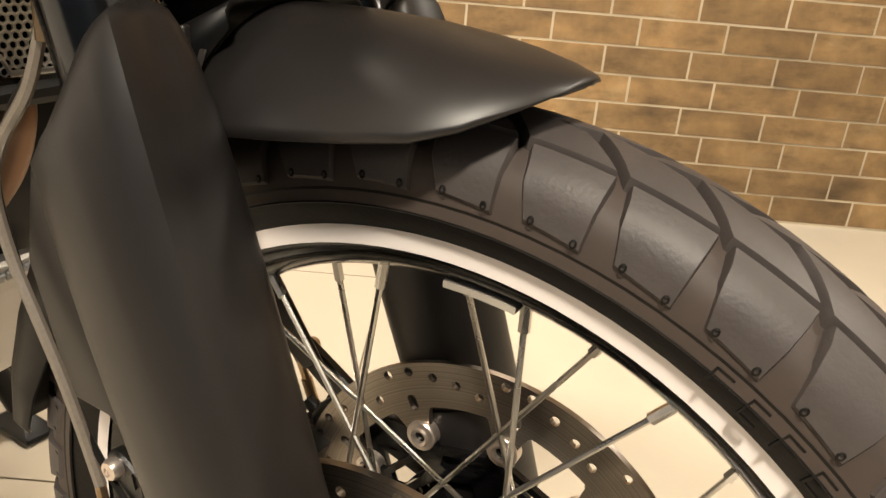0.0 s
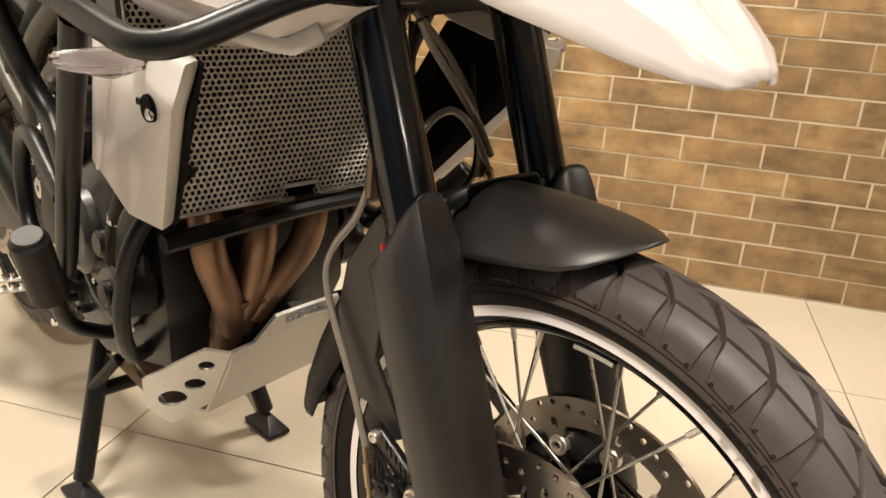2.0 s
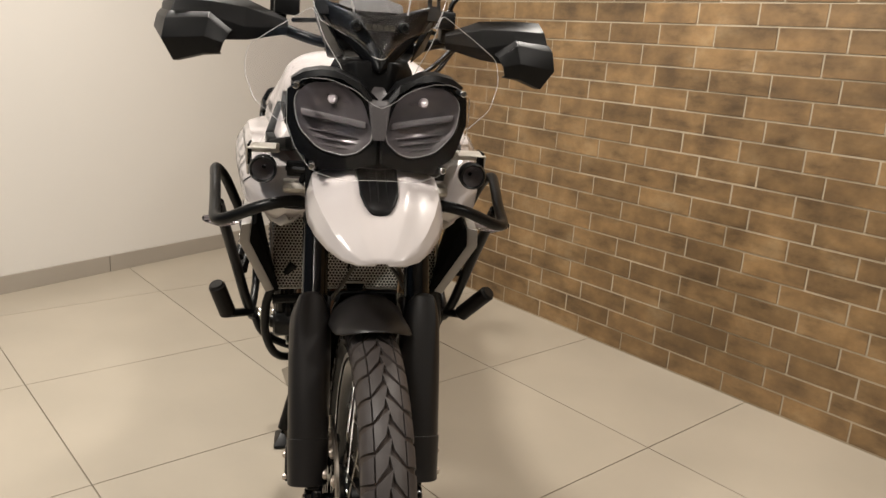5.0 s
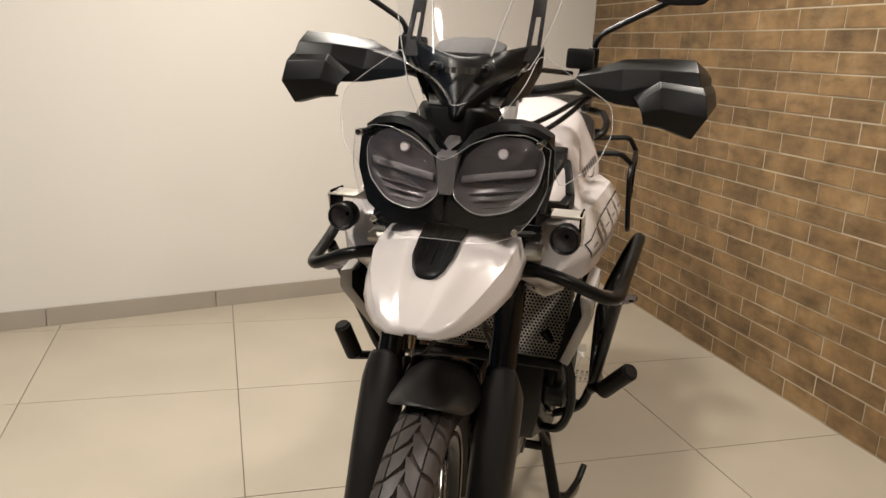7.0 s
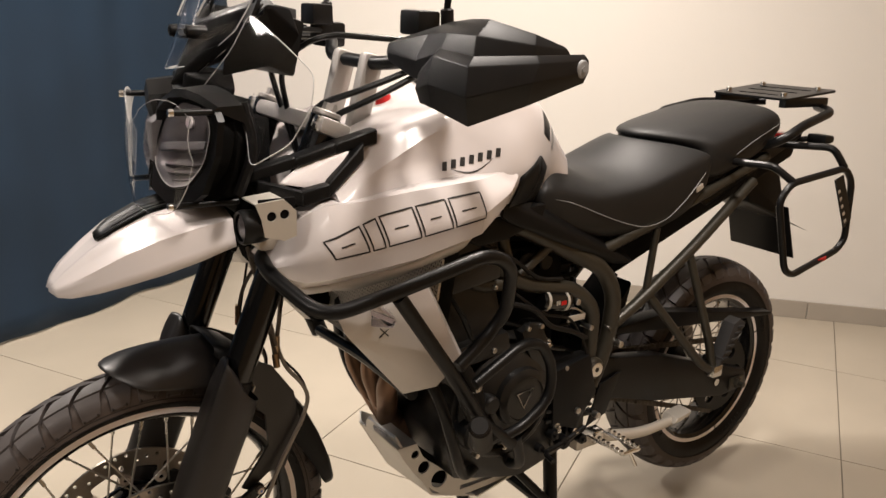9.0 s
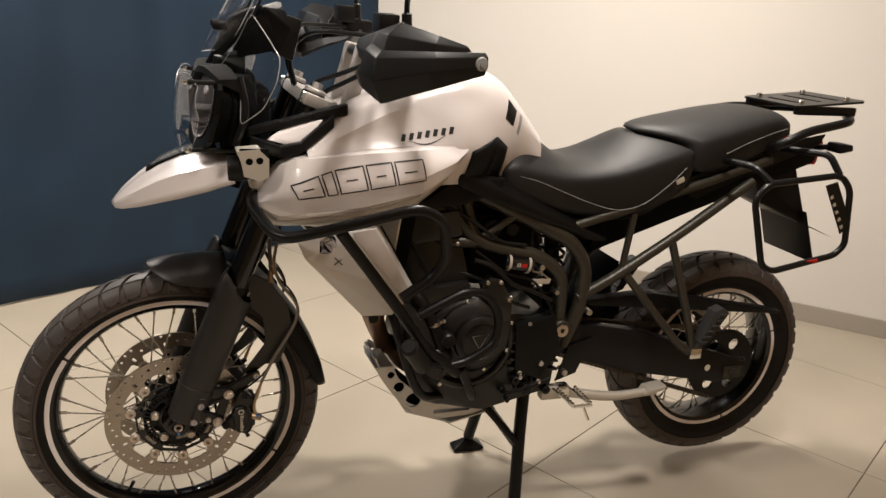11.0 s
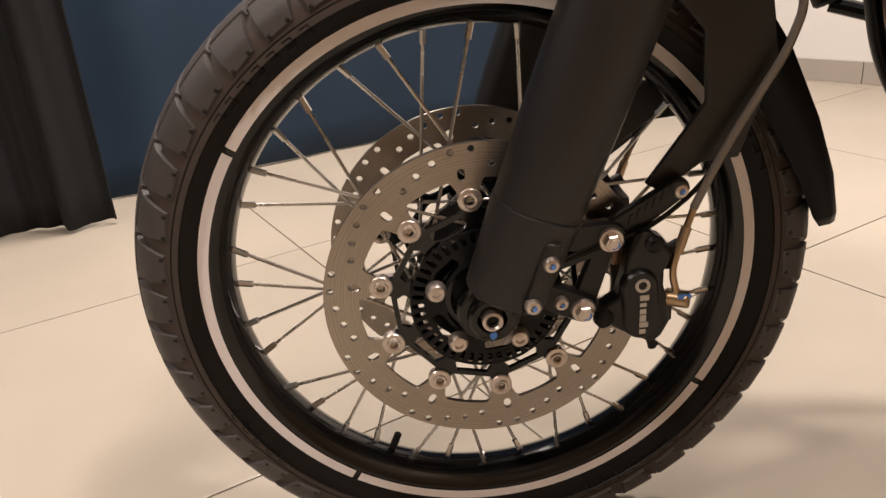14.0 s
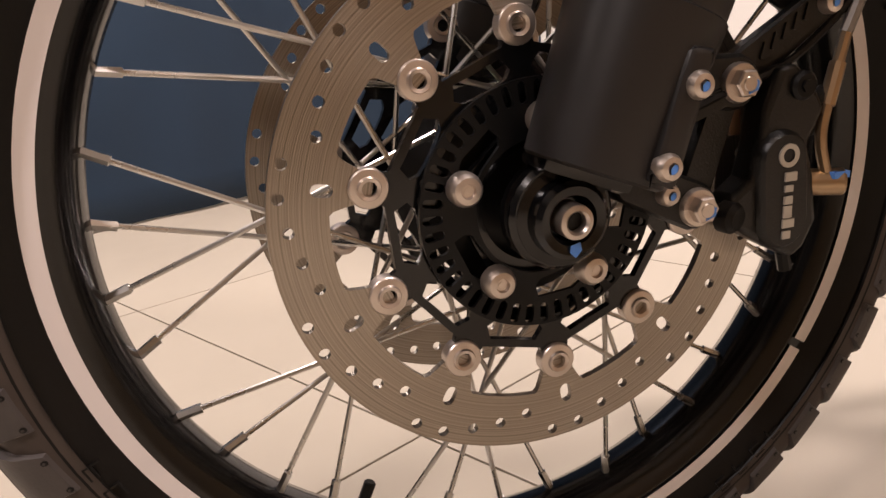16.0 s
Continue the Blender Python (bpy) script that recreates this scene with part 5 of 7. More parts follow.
hl = part("headlight", hull([V3(sx * x, y, z) for sx in (-1, 1) for x, y, z in ((0.02, 0.115, 1.01), (0.09, 0.115, 1.0), (0.15, 0.13, 1.045), (0.163, 0.14, 1.12), (0.145, 0.13, 1.17), (0.06, 0.12, 1.16), (0.10, 0.16, 1.0), (0.13, 0.19, 1.10), (0.08, 0.19, 1.17), (0.03, 0.17, 1.02))], 0.008), ROUGHBLK, bike, "twin headlight in a black housing", m=FRONT)
for sgn in (1, -1):
    m = at((sgn * 0.086, 0.078, 1.088)) @ Matrix.Rotation(radians(sgn * 14), 4, "Z") @ Matrix.Rotation(radians(-8), 4, "X") @ Matrix.Rotation(radians(-90), 4, "Z")
    def lens_loft(prof):
        return xf(loft([lens_ring(a, f, sgn, g) for a, f, g in prof], caps=False), m)
    part("reflector", lens_loft([(0.02, -0.030, 0), (0.35, -0.027, 0), (0.7, -0.018, 0), (0.9, -0.006, 0), (0.98, 0.001, 0)]), BOWL, hl, "smoked chrome headlight reflector")
    part("lamp_divider", xf(hull([V3(-0.034, sgn * -0.055, -0.006), V3(-0.034, sgn * 0.052, 0.012), V3(0.000, sgn * -0.064, -0.004), V3(0.000, sgn * 0.057, 0.014), V3(-0.001, sgn * -0.063, 0.009), V3(-0.001, sgn * 0.060, 0.027)], 0.002), m), LAMPMID, hl)
    for i in range(4):
        hw = (0.052, 0.047, 0.038, 0.024)[i]
        part("reflector_fin", xf(box((-0.020 + 0.002 * i, 0, -0.014 - 0.0115 * i), (0.010, hw * 1.9, 0.002), 0.0006), m @ Matrix.Rotation(radians(sgn * 8), 4, "X")), LAMPMID, hl)
    for i, (yy, zz) in enumerate(((0.02, 0.05), (-0.02, 0.045))):
        part("inner_fin", xf(box((-0.022, sgn * yy, zz), (0.008, 0.03, 0.002), 0.0006), m @ Matrix.Rotation(radians(sgn * 10), 4, "X")), LAMPMID, hl)
    part("bulb", xf(cyl((-0.032, sgn * 0.004, 0.046), (-0.014, sgn * 0.004, 0.046), 0.009, 14, bevel=0.002), m), REFLECT, hl)
    part("lamp_ring", lens_loft([(1.0, 0.003, 0.0004), (1.0, 0.004, 0.003), (1.0, -0.002, 0.008), (1.0, -0.035, 0.010)]), ROUGHBLK, hl)
    # highlight on the lens edge, drawn as a pale tube along its lit arc
    arc = [v for v in lens_ring(1.0, 0.003, sgn) if v.z < -0.012 or v.y * sgn > 0.062]
    cut = max(range(len(arc)), key=lambda k: (arc[k] - arc[k - 1]).length)
    part("lens_rim", xf(tube(arc[cut:] + arc[:cut], 0.0007, 6, 0), m), EDGE, hl, "highlight drawn along the lower rim of the headlight lens")
    lens_ob = part("headlight_lens", lens_loft([(0.01, 0.017, 0), (0.4, 0.0145, 0), (0.75, 0.009, 0), (1.0, 0.002, 0)]), LENS, hl, "clear headlight lens")
    lens_ob.visible_shadow = False
    # black mask round the lens, in the lens's own plane
    nrm, org = m.to_3x3() @ Vector((1, 0, 0)), m @ Vector((0.0, 0, 0))
    hole = [(v.x * sgn, v.z) for v in (m @ q for q in lens_ring(1.0, 0.0, sgn, 0.0015))]
    vs_, fs_ = plate([(0.004, 1.022), (0.05, 1.006), (0.105, 1.004), (0.148, 1.034), (0.172, 1.095), (0.170, 1.145), (0.145, 1.176), (0.07, 1.180), (0.028, 1.160), (0.004, 1.140)], [hole], 0.010)
    vs_ = [Vector((sgn * v[1], org.y - (nrm.x * (sgn * v[1] - org.x) + nrm.z * (v[2] - org.z)) / nrm.y + v[0] + 0.004, v[2])) for v in vs_]
    part("lamp_mask", (vs_, fs_), COWLM, hl, "black mask round the headlight", smooth=20)
    # black brow: a band over the lens with a broad sloping top
    lo_ = [(0.018, 0.058, 1.132), (0.034, 0.056, 1.150), (0.070, 0.064, 1.172), (0.105, 0.074, 1.176), (0.134, 0.086, 1.171), (0.158, 0.104, 1.160)]
    up_ = [(0.014, 0.062, 1.137), (0.036, 0.062, 1.166), (0.082, 0.070, 1.186), (0.108, 0.080, 1.187), (0.138, 0.092, 1.181), (0.163, 0.110, 1.166)]
    bk_ = [(0.010, 0.098, 1.140), (0.032, 0.108, 1.170), (0.080, 0.118, 1.191), (0.108, 0.126, 1.192), (0.140, 0.136, 1.185), (0.164, 0.146, 1.168)]
    dn_ = [(x, y + 0.01, z - 0.03) for x, y, z in bk_]
    part("brow", loft([[V3(sgn * q[0], q[1], q[2]) for q in (l, u, b_, d_)] for l, u, b_, d_ in zip(lo_, up_, bk_, dn_)]), GUARDPL, hl, "black plastic brow", smooth=22)
part("lamp_bridge", hull([V3(sx * x, y, z) for sx in (-1, 1) for x, y, z in ((0.012, 0.052, 1.064), (0.019, 0.050, 1.128), (0.012, 0.09, 1.06), (0.022, 0.09, 1.135), (0.010, 0.10, 1.16))], 0.003), LAMPMID, hl, "grey trim between the lenses")
part("nose_panel", hull([V3(sx * x, y, z) for sx in (-1, 1) for x, y, z in ((0.02, 0.095, 1.12), (0.05, 0.115, 1.20), (0.035, 0.105, 1.205), (0.07, 0.17, 1.21), (0.03, 0.16, 1.12), (0.085, 0.17, 1.18))], 0.004), BLACK, bike)
# clear lamp guard folded along its middle, standing off the lamps
sheet = []
NEAR_EDGE = lambda n: [0.0, 0.004] + [k / n for k in range(1, n)] + [0.996, 1.0]
for s in NEAR_EDGE(8):
    row = []
    for t in [2 * q - 1 for q in NEAR_EDGE(24)]:
        a = abs(t)
        z0 = float(np.interp(a, [0, 0.42, 0.72, 0.9, 1.0], [0.995, 0.992, 1.004, 1.040, 1.088]))
        z1 = float(np.interp(a, [0, 0.12, 0.28, 0.55, 0.8, 1.0], [1.126, 1.134, 1.156, 1.172, 1.172, 1.150]))
        row.append(Vector((0.168 * t, 0.022 + 0.012 * a + 0.034 * a * a - 0.006 * math.sin(s * math.pi), z0 + (z1 - z0) * s)))
    sheet.append(row)
guard = part("lamp_guard", loft(sheet, closed=False), SMOKE, bike, "clear acrylic headlight guard", smooth=60, m=FRONT)
guard.visible_shadow = False
thicken(guard, 0.0015)
rim_ = [r[0] for r in sheet] + sheet[-1][1:-1] + [r[-1] for r in reversed(sheet)] + list(reversed(sheet[0][1:-1]))
part("polished_edge", tube(rim_, 0.0005, 6, 0, closed=True), EDGE, guard)
for sgn in (1, -1):
    for x, z in ((0.122, 1.014), (0.152, 1.158)):
        stud = part("stud", cyl((sgn * x, 0.046, z), (sgn * x, 0.150, z), 0.0052, 12, bevel=0.001), SATIN, guard)
        part("stud_cap", cyl((sgn * x, 0.040, z), (sgn * x, 0.049, z), 0.0062, 12, bevel=0.0015), CHROME, stud)
    part("guard_frame", tube([V3(sgn * 0.15, 0.14, 1.03), V3(sgn * 0.160, 0.165, 1.10), V3(sgn * 0.15, 0.15, 1.17)], 0.009, 8), SATIN, guard)
    # fog lamp with its pale metal cover
    c = V3(sgn * 0.206 + 0.003, 0.128, 0.991)
    fog = part("fog_lamp", xf(lathe([(0.001, -0.045), (0.018, -0.045), (0.025, -0.03), (0.027, 0.0), (0.0245, 0.006), (0.021, 0.004)], 28), at(c) @ Matrix.Rotation(radians(-90), 4, "Z")), SATIN, bike, "round black fog lamp under a pale metal cover")
    fl_ = part("lens", xf(lathe([(0.0005, 0.005), (0.012, 0.004), (0.0215, -0.001)], 24), at(c) @ Matrix.Rotation(radians(-90), 4, "Z")), SMOKE, fog)
    fl_.visible_shadow = False
    part("reflector", xf(lathe([(0.003, -0.03), (0.015, -0.016), (0.0212, -0.003)], 20), at(c) @ Matrix.Rotation(radians(-90), 4, "Z")), BOWL, fog)
    cov = xf(plate([(0.150, 1.026), (0.20, 1.030), (0.222, 1.008), (0.222, 0.965), (0.20, 0.958), (0.166, 0.968), (0.160, 1.0)], [circle(0.178, 1.003, 0.0085, 14), circle(0.201, 1.005, 0.0085, 14)], 0.003), at((sgn * 0.237, 0, 0)))
    top = hull([V3(sgn * x, y, z) for x in (0.178, 0.2385) for y, z in ((0.150, 1.024), (0.20, 1.029), (0.150, 1.027), (0.20, 1.032))], 0.001)
    slope = hull([V3(sgn * x, y, z) for x in (0.172, 0.2385) for y, z in ((0.20, 1.0315), (0.2225, 1.0085), (0.2225, 1.0055), (0.20, 1.0285))], 0.001)
    # near-black sheet behind the cover's holes imitates the shade inside
    part("cover_lining", box((sgn * 0.2315, 0.173, 1.016), (0.004, 0.058, 0.040), 0.001), ROUGHBLK, fog)
    part("cover", xf(join(cov, top, slope), at((sgn * 0.205, 0.165, 1.0)) @ Matrix.Diagonal((0.92, 0.90, 0.88, 1)) @ at((-sgn * 0.205, -0.18, -0.992))), PALE, fog, "pale painted metal lamp cover with two holes", smooth=20)
    part("bracket", join(tube([V3(sgn * 0.115, 0.17, 0.985), V3(sgn * 0.16, 0.19, 0.985)], 0.007, 8, 0), box((sgn * 0.135, 0.185, 0.985), (0.05, 0.012, 0.03), 0.002)), SATIN, fog)
# near-black bits filling behind the lamps and beak, in place of deep shade
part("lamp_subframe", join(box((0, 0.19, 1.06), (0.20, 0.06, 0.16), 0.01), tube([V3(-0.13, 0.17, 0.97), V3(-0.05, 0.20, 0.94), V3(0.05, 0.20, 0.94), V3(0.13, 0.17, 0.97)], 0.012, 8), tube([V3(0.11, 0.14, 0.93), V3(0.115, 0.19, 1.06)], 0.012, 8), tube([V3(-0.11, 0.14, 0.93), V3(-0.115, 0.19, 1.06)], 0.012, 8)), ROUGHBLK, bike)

# ---- screen ----
cowl_rows = []
for i in range(13):
    u = i / 12
    z = 1.186 + 0.118 * u
    w = float(np.interp(z, [1.186, 1.20, 1.25, 1.285, 1.304], [0.014, 0.026, 0.082, 0.108, 0.117]))
    y = 0.088 + 0.050 * u
    cowl_rows.append([Vector((w * t, y + 0.060 * abs(t) ** 1.6 * min(1, 0.3 + u), z + 0.010 * abs(t) * u - 0.016 * u * (1 - t * t) ** 2)) for t in [-1 + k / 10 for k in range(21)]])
cowl = part("instrument_cowl", loft(cowl_rows, closed=False), COWLM, bike, "matt black instrument cowl", smooth=50, m=FRONT)
thicken(cowl, 0.006, 1)
for sgn in (1, -1):
    part("cowl_arm", xf(plate([(0.0, 0.0), (0.026, 0.0), (0.022, 0.13), (0.0, 0.13)], [[(0.007, 0.03), (0.017, 0.03), (0.015, 0.085), (0.006, 0.085)]], 0.006), at((sgn * 0.108, 0.178, 1.285)) @ Matrix.Rotation(radians(-24), 4, "X") @ Matrix.Rotation(radians(90), 4, "Z") @ at((0, -0.013, 0))), BLACK, cowl)
    part("cowl_cheek", hull([V3(sgn * x, y, z) for x, y, z in ((0.085, 0.150, 1.245), (0.118, 0.188, 1.300), (0.128, 0.20, 1.315), (0.10, 0.24, 1.225), (0.06, 0.15, 1.20), (0.118, 0.26, 1.27), (0.105, 0.25, 1.31))], 0.004), COWLM, cowl)
    bolt = part("screen_bolt", xf(lathe([(0.0005, 0.010), (0.004, 0.010), (0.005, 0.012), (0.0095, 0.010), (0.0105, 0.002), (0.0105, -0.02)], 20), at((sgn * 0.045, 0.114, 1.268)) @ Matrix.Rotation(radians(-90), 4, "Z")), SATIN, cowl)
for i in range(5):
    part("cowl_mark", box((-0.022 + 0.011 * i, 0.113, 1.266), (0.008, 0.0015, 0.010), 0), FRAME, cowl, smooth=0)
part("dash_hood", hull([V3(sx * x, y, z) for sx in (-1, 1) for x, y, z in ((0.03, 0.165, 1.296), (0.062, 0.19, 1.296), (0.066, 0.25, 1.315), (0.03, 0.25, 1.325), (0.06, 0.24, 1.28), (0.03, 0.17, 1.285))], 0.006), GREYRUB, bike, "grey hood over the instruments")
part("dashboard", hull([V3(sx * x, y, z) for sx in (-1, 1) for x, y, z in ((0.09, 0.22, 1.22), (0.09, 0.25, 1.30), (0.085, 0.29, 1.29), (0.085, 0.27, 1.2))], 0.008), SATIN, bike, "black instrument cluster")
sc = []
for s in NEAR_EDGE(14):
    z = 1.210 + 0.375 * s
    w = float(np.interp(s, [0, 0.08, 0.15, 0.4, 0.8, 1.0], [0.022, 0.060, 0.115, 0.145, 0.165, 0.12]))
    y = 0.082 + 0.183 * s ** 1.1
    sc.append([Vector((w * t, y + 0.055 * t * t, z + 0.01 * t * t)) for t in [2 * q - 1 for q in NEAR_EDGE(20)]])
screen = part("windscreen", loft(sc, closed=False), CLEAR, bike, "clear acrylic windscreen", smooth=60, m=FRONT)
screen.visible_shadow = False
thicken(screen, 0.0025)
rim_ = [r[0] for r in sc] + sc[-1][1:-1] + [r[-1] for r in reversed(sc)] + list(reversed(sc[0][1:-1]))
part("polished_edge", tube(rim_, 0.0009, 6, 0, closed=True), EDGE, screen)
ridge = [V3(x, 0.082 + 0.183 * ((z - 1.210) / 0.375) ** 1.1 + 0.055 * (x / 0.14) ** 2 - 0.004, z) for x, z in ((-0.050, 1.292), (-0.058, 1.33), (-0.071, 1.388), (0.0, 1.392), (0.071, 1.388), (0.058, 1.33), (0.050, 1.292))]
part("screen_ridge", tube(ridge, 0.0016, 6, 0.004), EDGE, screen)
for sgn in (1, -1):
    # clear side deflector
    outline = [(0.124, 1.300), (0.200, 1.252), (0.250, 1.218), (0.256, 1.172), (0.236, 1.118), (0.178, 1.076), (0.166, 1.110), (0.150, 1.150), (0.110, 1.172), (0.066, 1.184), (0.080, 1.205), (0.105, 1.245)]
    pane = rounded([V3(sgn * x_ + 0.011, 0.118 + (x_ - 0.07) * 0.53 + (z_ - 1.18) * 0.25, z_) for x_, z_ in outline], 0.016, 4, closed=True)
    mid = sum(pane, Vector((0, 0, 0))) / len(pane)
    out_ = Vector((sgn * 0.42, -0.88, 0.12))
    dome = [[v.lerp(mid, k / 6) + out_ * (0.0012 * k / 6) for v in pane] for k in range(6)] + [[mid + out_ * 0.0012 + (v - mid) * 0.01 for v in pane]]
    df = part("wind_deflector", loft(dome, caps=False), CLEAR, bike, "clear acrylic side wind deflector", smooth=0)
    thicken(df, 0.0016)
    df.visible_shadow = False
    part("polished_edge", tube(pane, 0.0008, 6, 0, closed=True), EDGE, df)

# ---- radiator ----
rad = part("radiator", box((0, 0.503, 0.770), (0.40, 0.035, 0.27), 0.006, Matrix.Rotation(radians(-8), 4, "X")), ROUGHBLK, bike, "black radiator behind a steel guard")
# hexagonal guard: real openings
hx, vs, fs = 0.0047, [], []
RM = at((0, 0.480, 0.764)) @ Matrix.Rotation(radians(-8), 4, "X")
for r in range(35):
    for c in range(51):
        cx = (c - 25) * hx * 1.732 + (hx * 0.866 if r % 2 else 0)
        cz = (r - 17) * hx * 1.5
        lim = 0.202 - max(0, (0.03 - cz)) * 0.05
        if abs(cx) > lim:
            continue
        if cz < -0.105 and abs(cx) < 0.024:
            continue
        k = len(vs)
        for rr, dy in ((hx * 1.0, 0), (hx * 0.68, -0.0006), (hx * 0.68, 0.0016)):
            for q in range(6):
                a = math.pi / 6 + math.pi / 3 * q
                vs.append(RM @ Vector((cx + rr * math.cos(a), dy, cz + rr * math.sin(a))))
        for q in range(6):
            w = (q + 1) % 6
            fs.append((k + q, k + w, k + 6 + w, k + 6 + q))
            fs.append((k + 6 + q, k + 6 + w, k + 12 + w, k + 12 + q))
part("radiator_guard", (vs, fs), MESHBLK, rad, "steel honeycomb radiator guard", smooth=0)
fr_ = [RM @ Vector(p) for p in ((-0.206, 0, 0.124), (0.206, 0, 0.124), (0.206, 0, 0.03), (0.198, 0, -0.124), (0.03, 0, -0.122), (0.024, 0, -0.108), (-0.024, 0, -0.108), (-0.03, 0, -0.122), (-0.198, 0, -0.124), (-0.206, 0, 0.03))]
part("guard_rim", tube(fr_, 0.003, 6, 0.0, closed=True), MESHBLK, rad)
part("oil_cooler_pipe", tube([V3(-0.20, 0.445, 0.618), V3(0.0, 0.45, 0.630), V3(0.20, 0.445, 0.632)], 0.012, 10, 0.05), SATIN, bike)

# ---- exhaust ----
for bends in ([(-0.12, 0.60, 0.655), (-0.12, 0.535, 0.655), (-0.12, 0.497, 0.628), (-0.122, 0.490, 0.574), (-0.089, 0.512, 0.504), (-0.057, 0.545, 0.434)],
              [(-0.038, 0.60, 0.655), (-0.038, 0.535, 0.655), (-0.038, 0.497, 0.628), (-0.046, 0.490, 0.570), (-0.048, 0.516, 0.500), (-0.055, 0.545, 0.434)],
              [(0.048, 0.60, 0.655), (0.048, 0.535, 0.650), (0.046, 0.497, 0.615), (0.027, 0.490, 0.562), (-0.003, 0.510, 0.512), (-0.040, 0.532, 0.455)]):
    part("exhaust_header", tube([V3(*p) for p in bends], 0.0225, 20, 0.035), COPPER, bike, "heat-stained steel exhaust header pipe")
part("exhaust_merge", hull([V3(cx + r * math.cos(T2 * k / 16), cy + r * math.sin(T2 * k / 16), z) for cx, cy, z, r in ((-0.080, 0.520, 0.488, 0.021), (-0.050, 0.520, 0.490, 0.021), (-0.024, 0.522, 0.482, 0.021), (-0.055, 0.565, 0.425, 0.029)) for k in range(16)]), COPPER, bike, "heat-stained steel exhaust merge", smooth=50)
part("exhaust_collector", tube([V3(-0.05, 0.568, 0.44), V3(-0.05, 0.60, 0.39), V3(-0.055, 0.68, 0.36), V3(-0.08, 0.95, 0.36)], 0.029, 18, 0.06), COPPER, bike, "heat-stained steel exhaust collector")
part("link_pipe", tube([V3(-0.078, 0.93, 0.36), V3(-0.10, 1.0, 0.375), V3(-0.15, 1.10, 0.47), V3(-0.187, 1.168, 0.635)], 0.028, 18, 0.06), ENGINE, bike, "dark steel pipe to the silencer")
sil = part("silencer", tube([V3(-0.206, 1.235, 0.697), V3(-0.200, 1.38, 0.809), V3(-0.193, 1.53, 0.930)], 0.0475, 28, 0.03, flat=1.0), BLACK, bike, "matt black exhaust silencer")
part("silencer_neck", tube([V3(-0.187, 1.165, 0.632), V3(-0.206, 1.237, 0.699)], [0.034, 0.046], 24, 0), BLACK, sil)
part("silencer_band", tube([V3(-0.2055, 1.250, 0.709), V3(-0.2052, 1.257, 0.7145)], 0.0495, 28, 0), SATIN, sil)
part("silencer_band", tube([V3(-0.1965, 1.455, 0.8695), V3(-0.1960, 1.467, 0.879)], 0.0495, 28, 0), SATIN, sil)
part("silencer_tip", tube([V3(-0.193, 1.53, 0.930), V3(-0.192, 1.548, 0.945)], [0.046, 0.028], 24, 0), SATIN, sil)
part("clamp", box((-0.143, 1.42, 0.850), (0.05, 0.024, 0.024), 0.005), PALE, sil, "pale metal silencer clamp")

# ---- skid plate ----
def face_plate(origin, xa, ya, outline, holes, t):
    """A sheet in the plane of xa and ya."""
    xa, ya = Vector(xa).normalized(), Vector(ya)
    ya = (ya - xa * ya.dot(xa)).normalized()
    n = xa.cross(ya)
    m = Matrix(((n.x, xa.x, ya.x, origin[0]), (n.y, xa.y, ya.y, origin[1]), (n.z, xa.z, ya.z, origin[2]), (0, 0, 0, 1)))
    return xf(plate(outline, holes, t), m)


SKM = Matrix(((1, 0, 0, 0), (0, 1, 0, 0), (0.12, 0, 1, -0.030), (0, 0, 0, 1)))
skid = part("skid_plate", xf(hull([V3(x, y, z) for x in (-0.094, 0.094) for y, z in ((0.490, 0.466), (0.494, 0.468), (0.572, 0.336), (0.568, 0.333))]), SKM), ALU, bike, "brushed aluminium skid plate", smooth=20)
part("skid_sheet", xf(hull([V3(x, y, z) for x in (-0.094, 0.094) for y, z in ((0.568, 0.333), (0.571, 0.337), (0.69, 0.293), (0.69, 0.289))]), SKM), ALU, skid, smooth=20)
part("skid_sheet", xf(hull([V3(x, y, z) for x in (-0.10, 0.10) for y, z in ((0.69, 0.289), (0.69, 0.293), (0.82, 0.322), (0.82, 0.318))]), SKM), ALU, skid, smooth=20)
part("skid_flange", xf(hull([V3(x, 0.490 + dy - (z - 0.466) * 0.35, z + dy) for x, z in ((-0.058, 0.466), (0.094, 0.466), (0.080, 0.490), (-0.030, 0.500)) for dy in (0, 0.0035)]), SKM), ALU, skid, smooth=20)
for i in range(7):
    part("skid_mark", xf(box((-0.006 + 0.0085 * i, 0.4812, 0.485), (0.0055, 0.003, 0.009), 0, Matrix.Rotation(radians(25), 4, "X")), SKM), GREYDEC, skid, smooth=0)
left_side = [(0.481, 0.449), (0.494, 0.424), (0.520, 0.385), (0.545, 0.353), (0.574, 0.324), (0.604, 0.302), (0.636, 0.290), (0.668, 0.287), (0.704, 0.288), (0.783, 0.291), (0.785, 0.316), (0.774, 0.320), (0.690, 0.326), (0.648, 0.332), (0.624, 0.343), (0.585, 0.379), (0.555, 0.404), (0.543, 0.417), (0.527, 0.450)]
left_holes = [circle(0.523, 0.427, 0.0095, 18), circle(0.546, 0.390, 0.0145, 20), circle(0.587, 0.349, 0.0205, 24), [(0.645, 0.303), (0.745, 0.304), (0.749, 0.308), (0.745, 0.312), (0.645, 0.314)]]
part("skid_wing", xf(plate(left_side, left_holes, 0.004), at((0.0925, 0, 0))), ALU, skid, "aluminium side with three round holes and a slot", smooth=20)
# dark sheet put behind the round holes as their shade
part("skid_backing", xf(plate([(0.50, 0.44), (0.53, 0.385), (0.58, 0.33), (0.62, 0.312), (0.64, 0.335), (0.60, 0.38), (0.545, 0.43)], [], 0.004), at((0.070, 0, 0))), ROUGHBLK, skid)
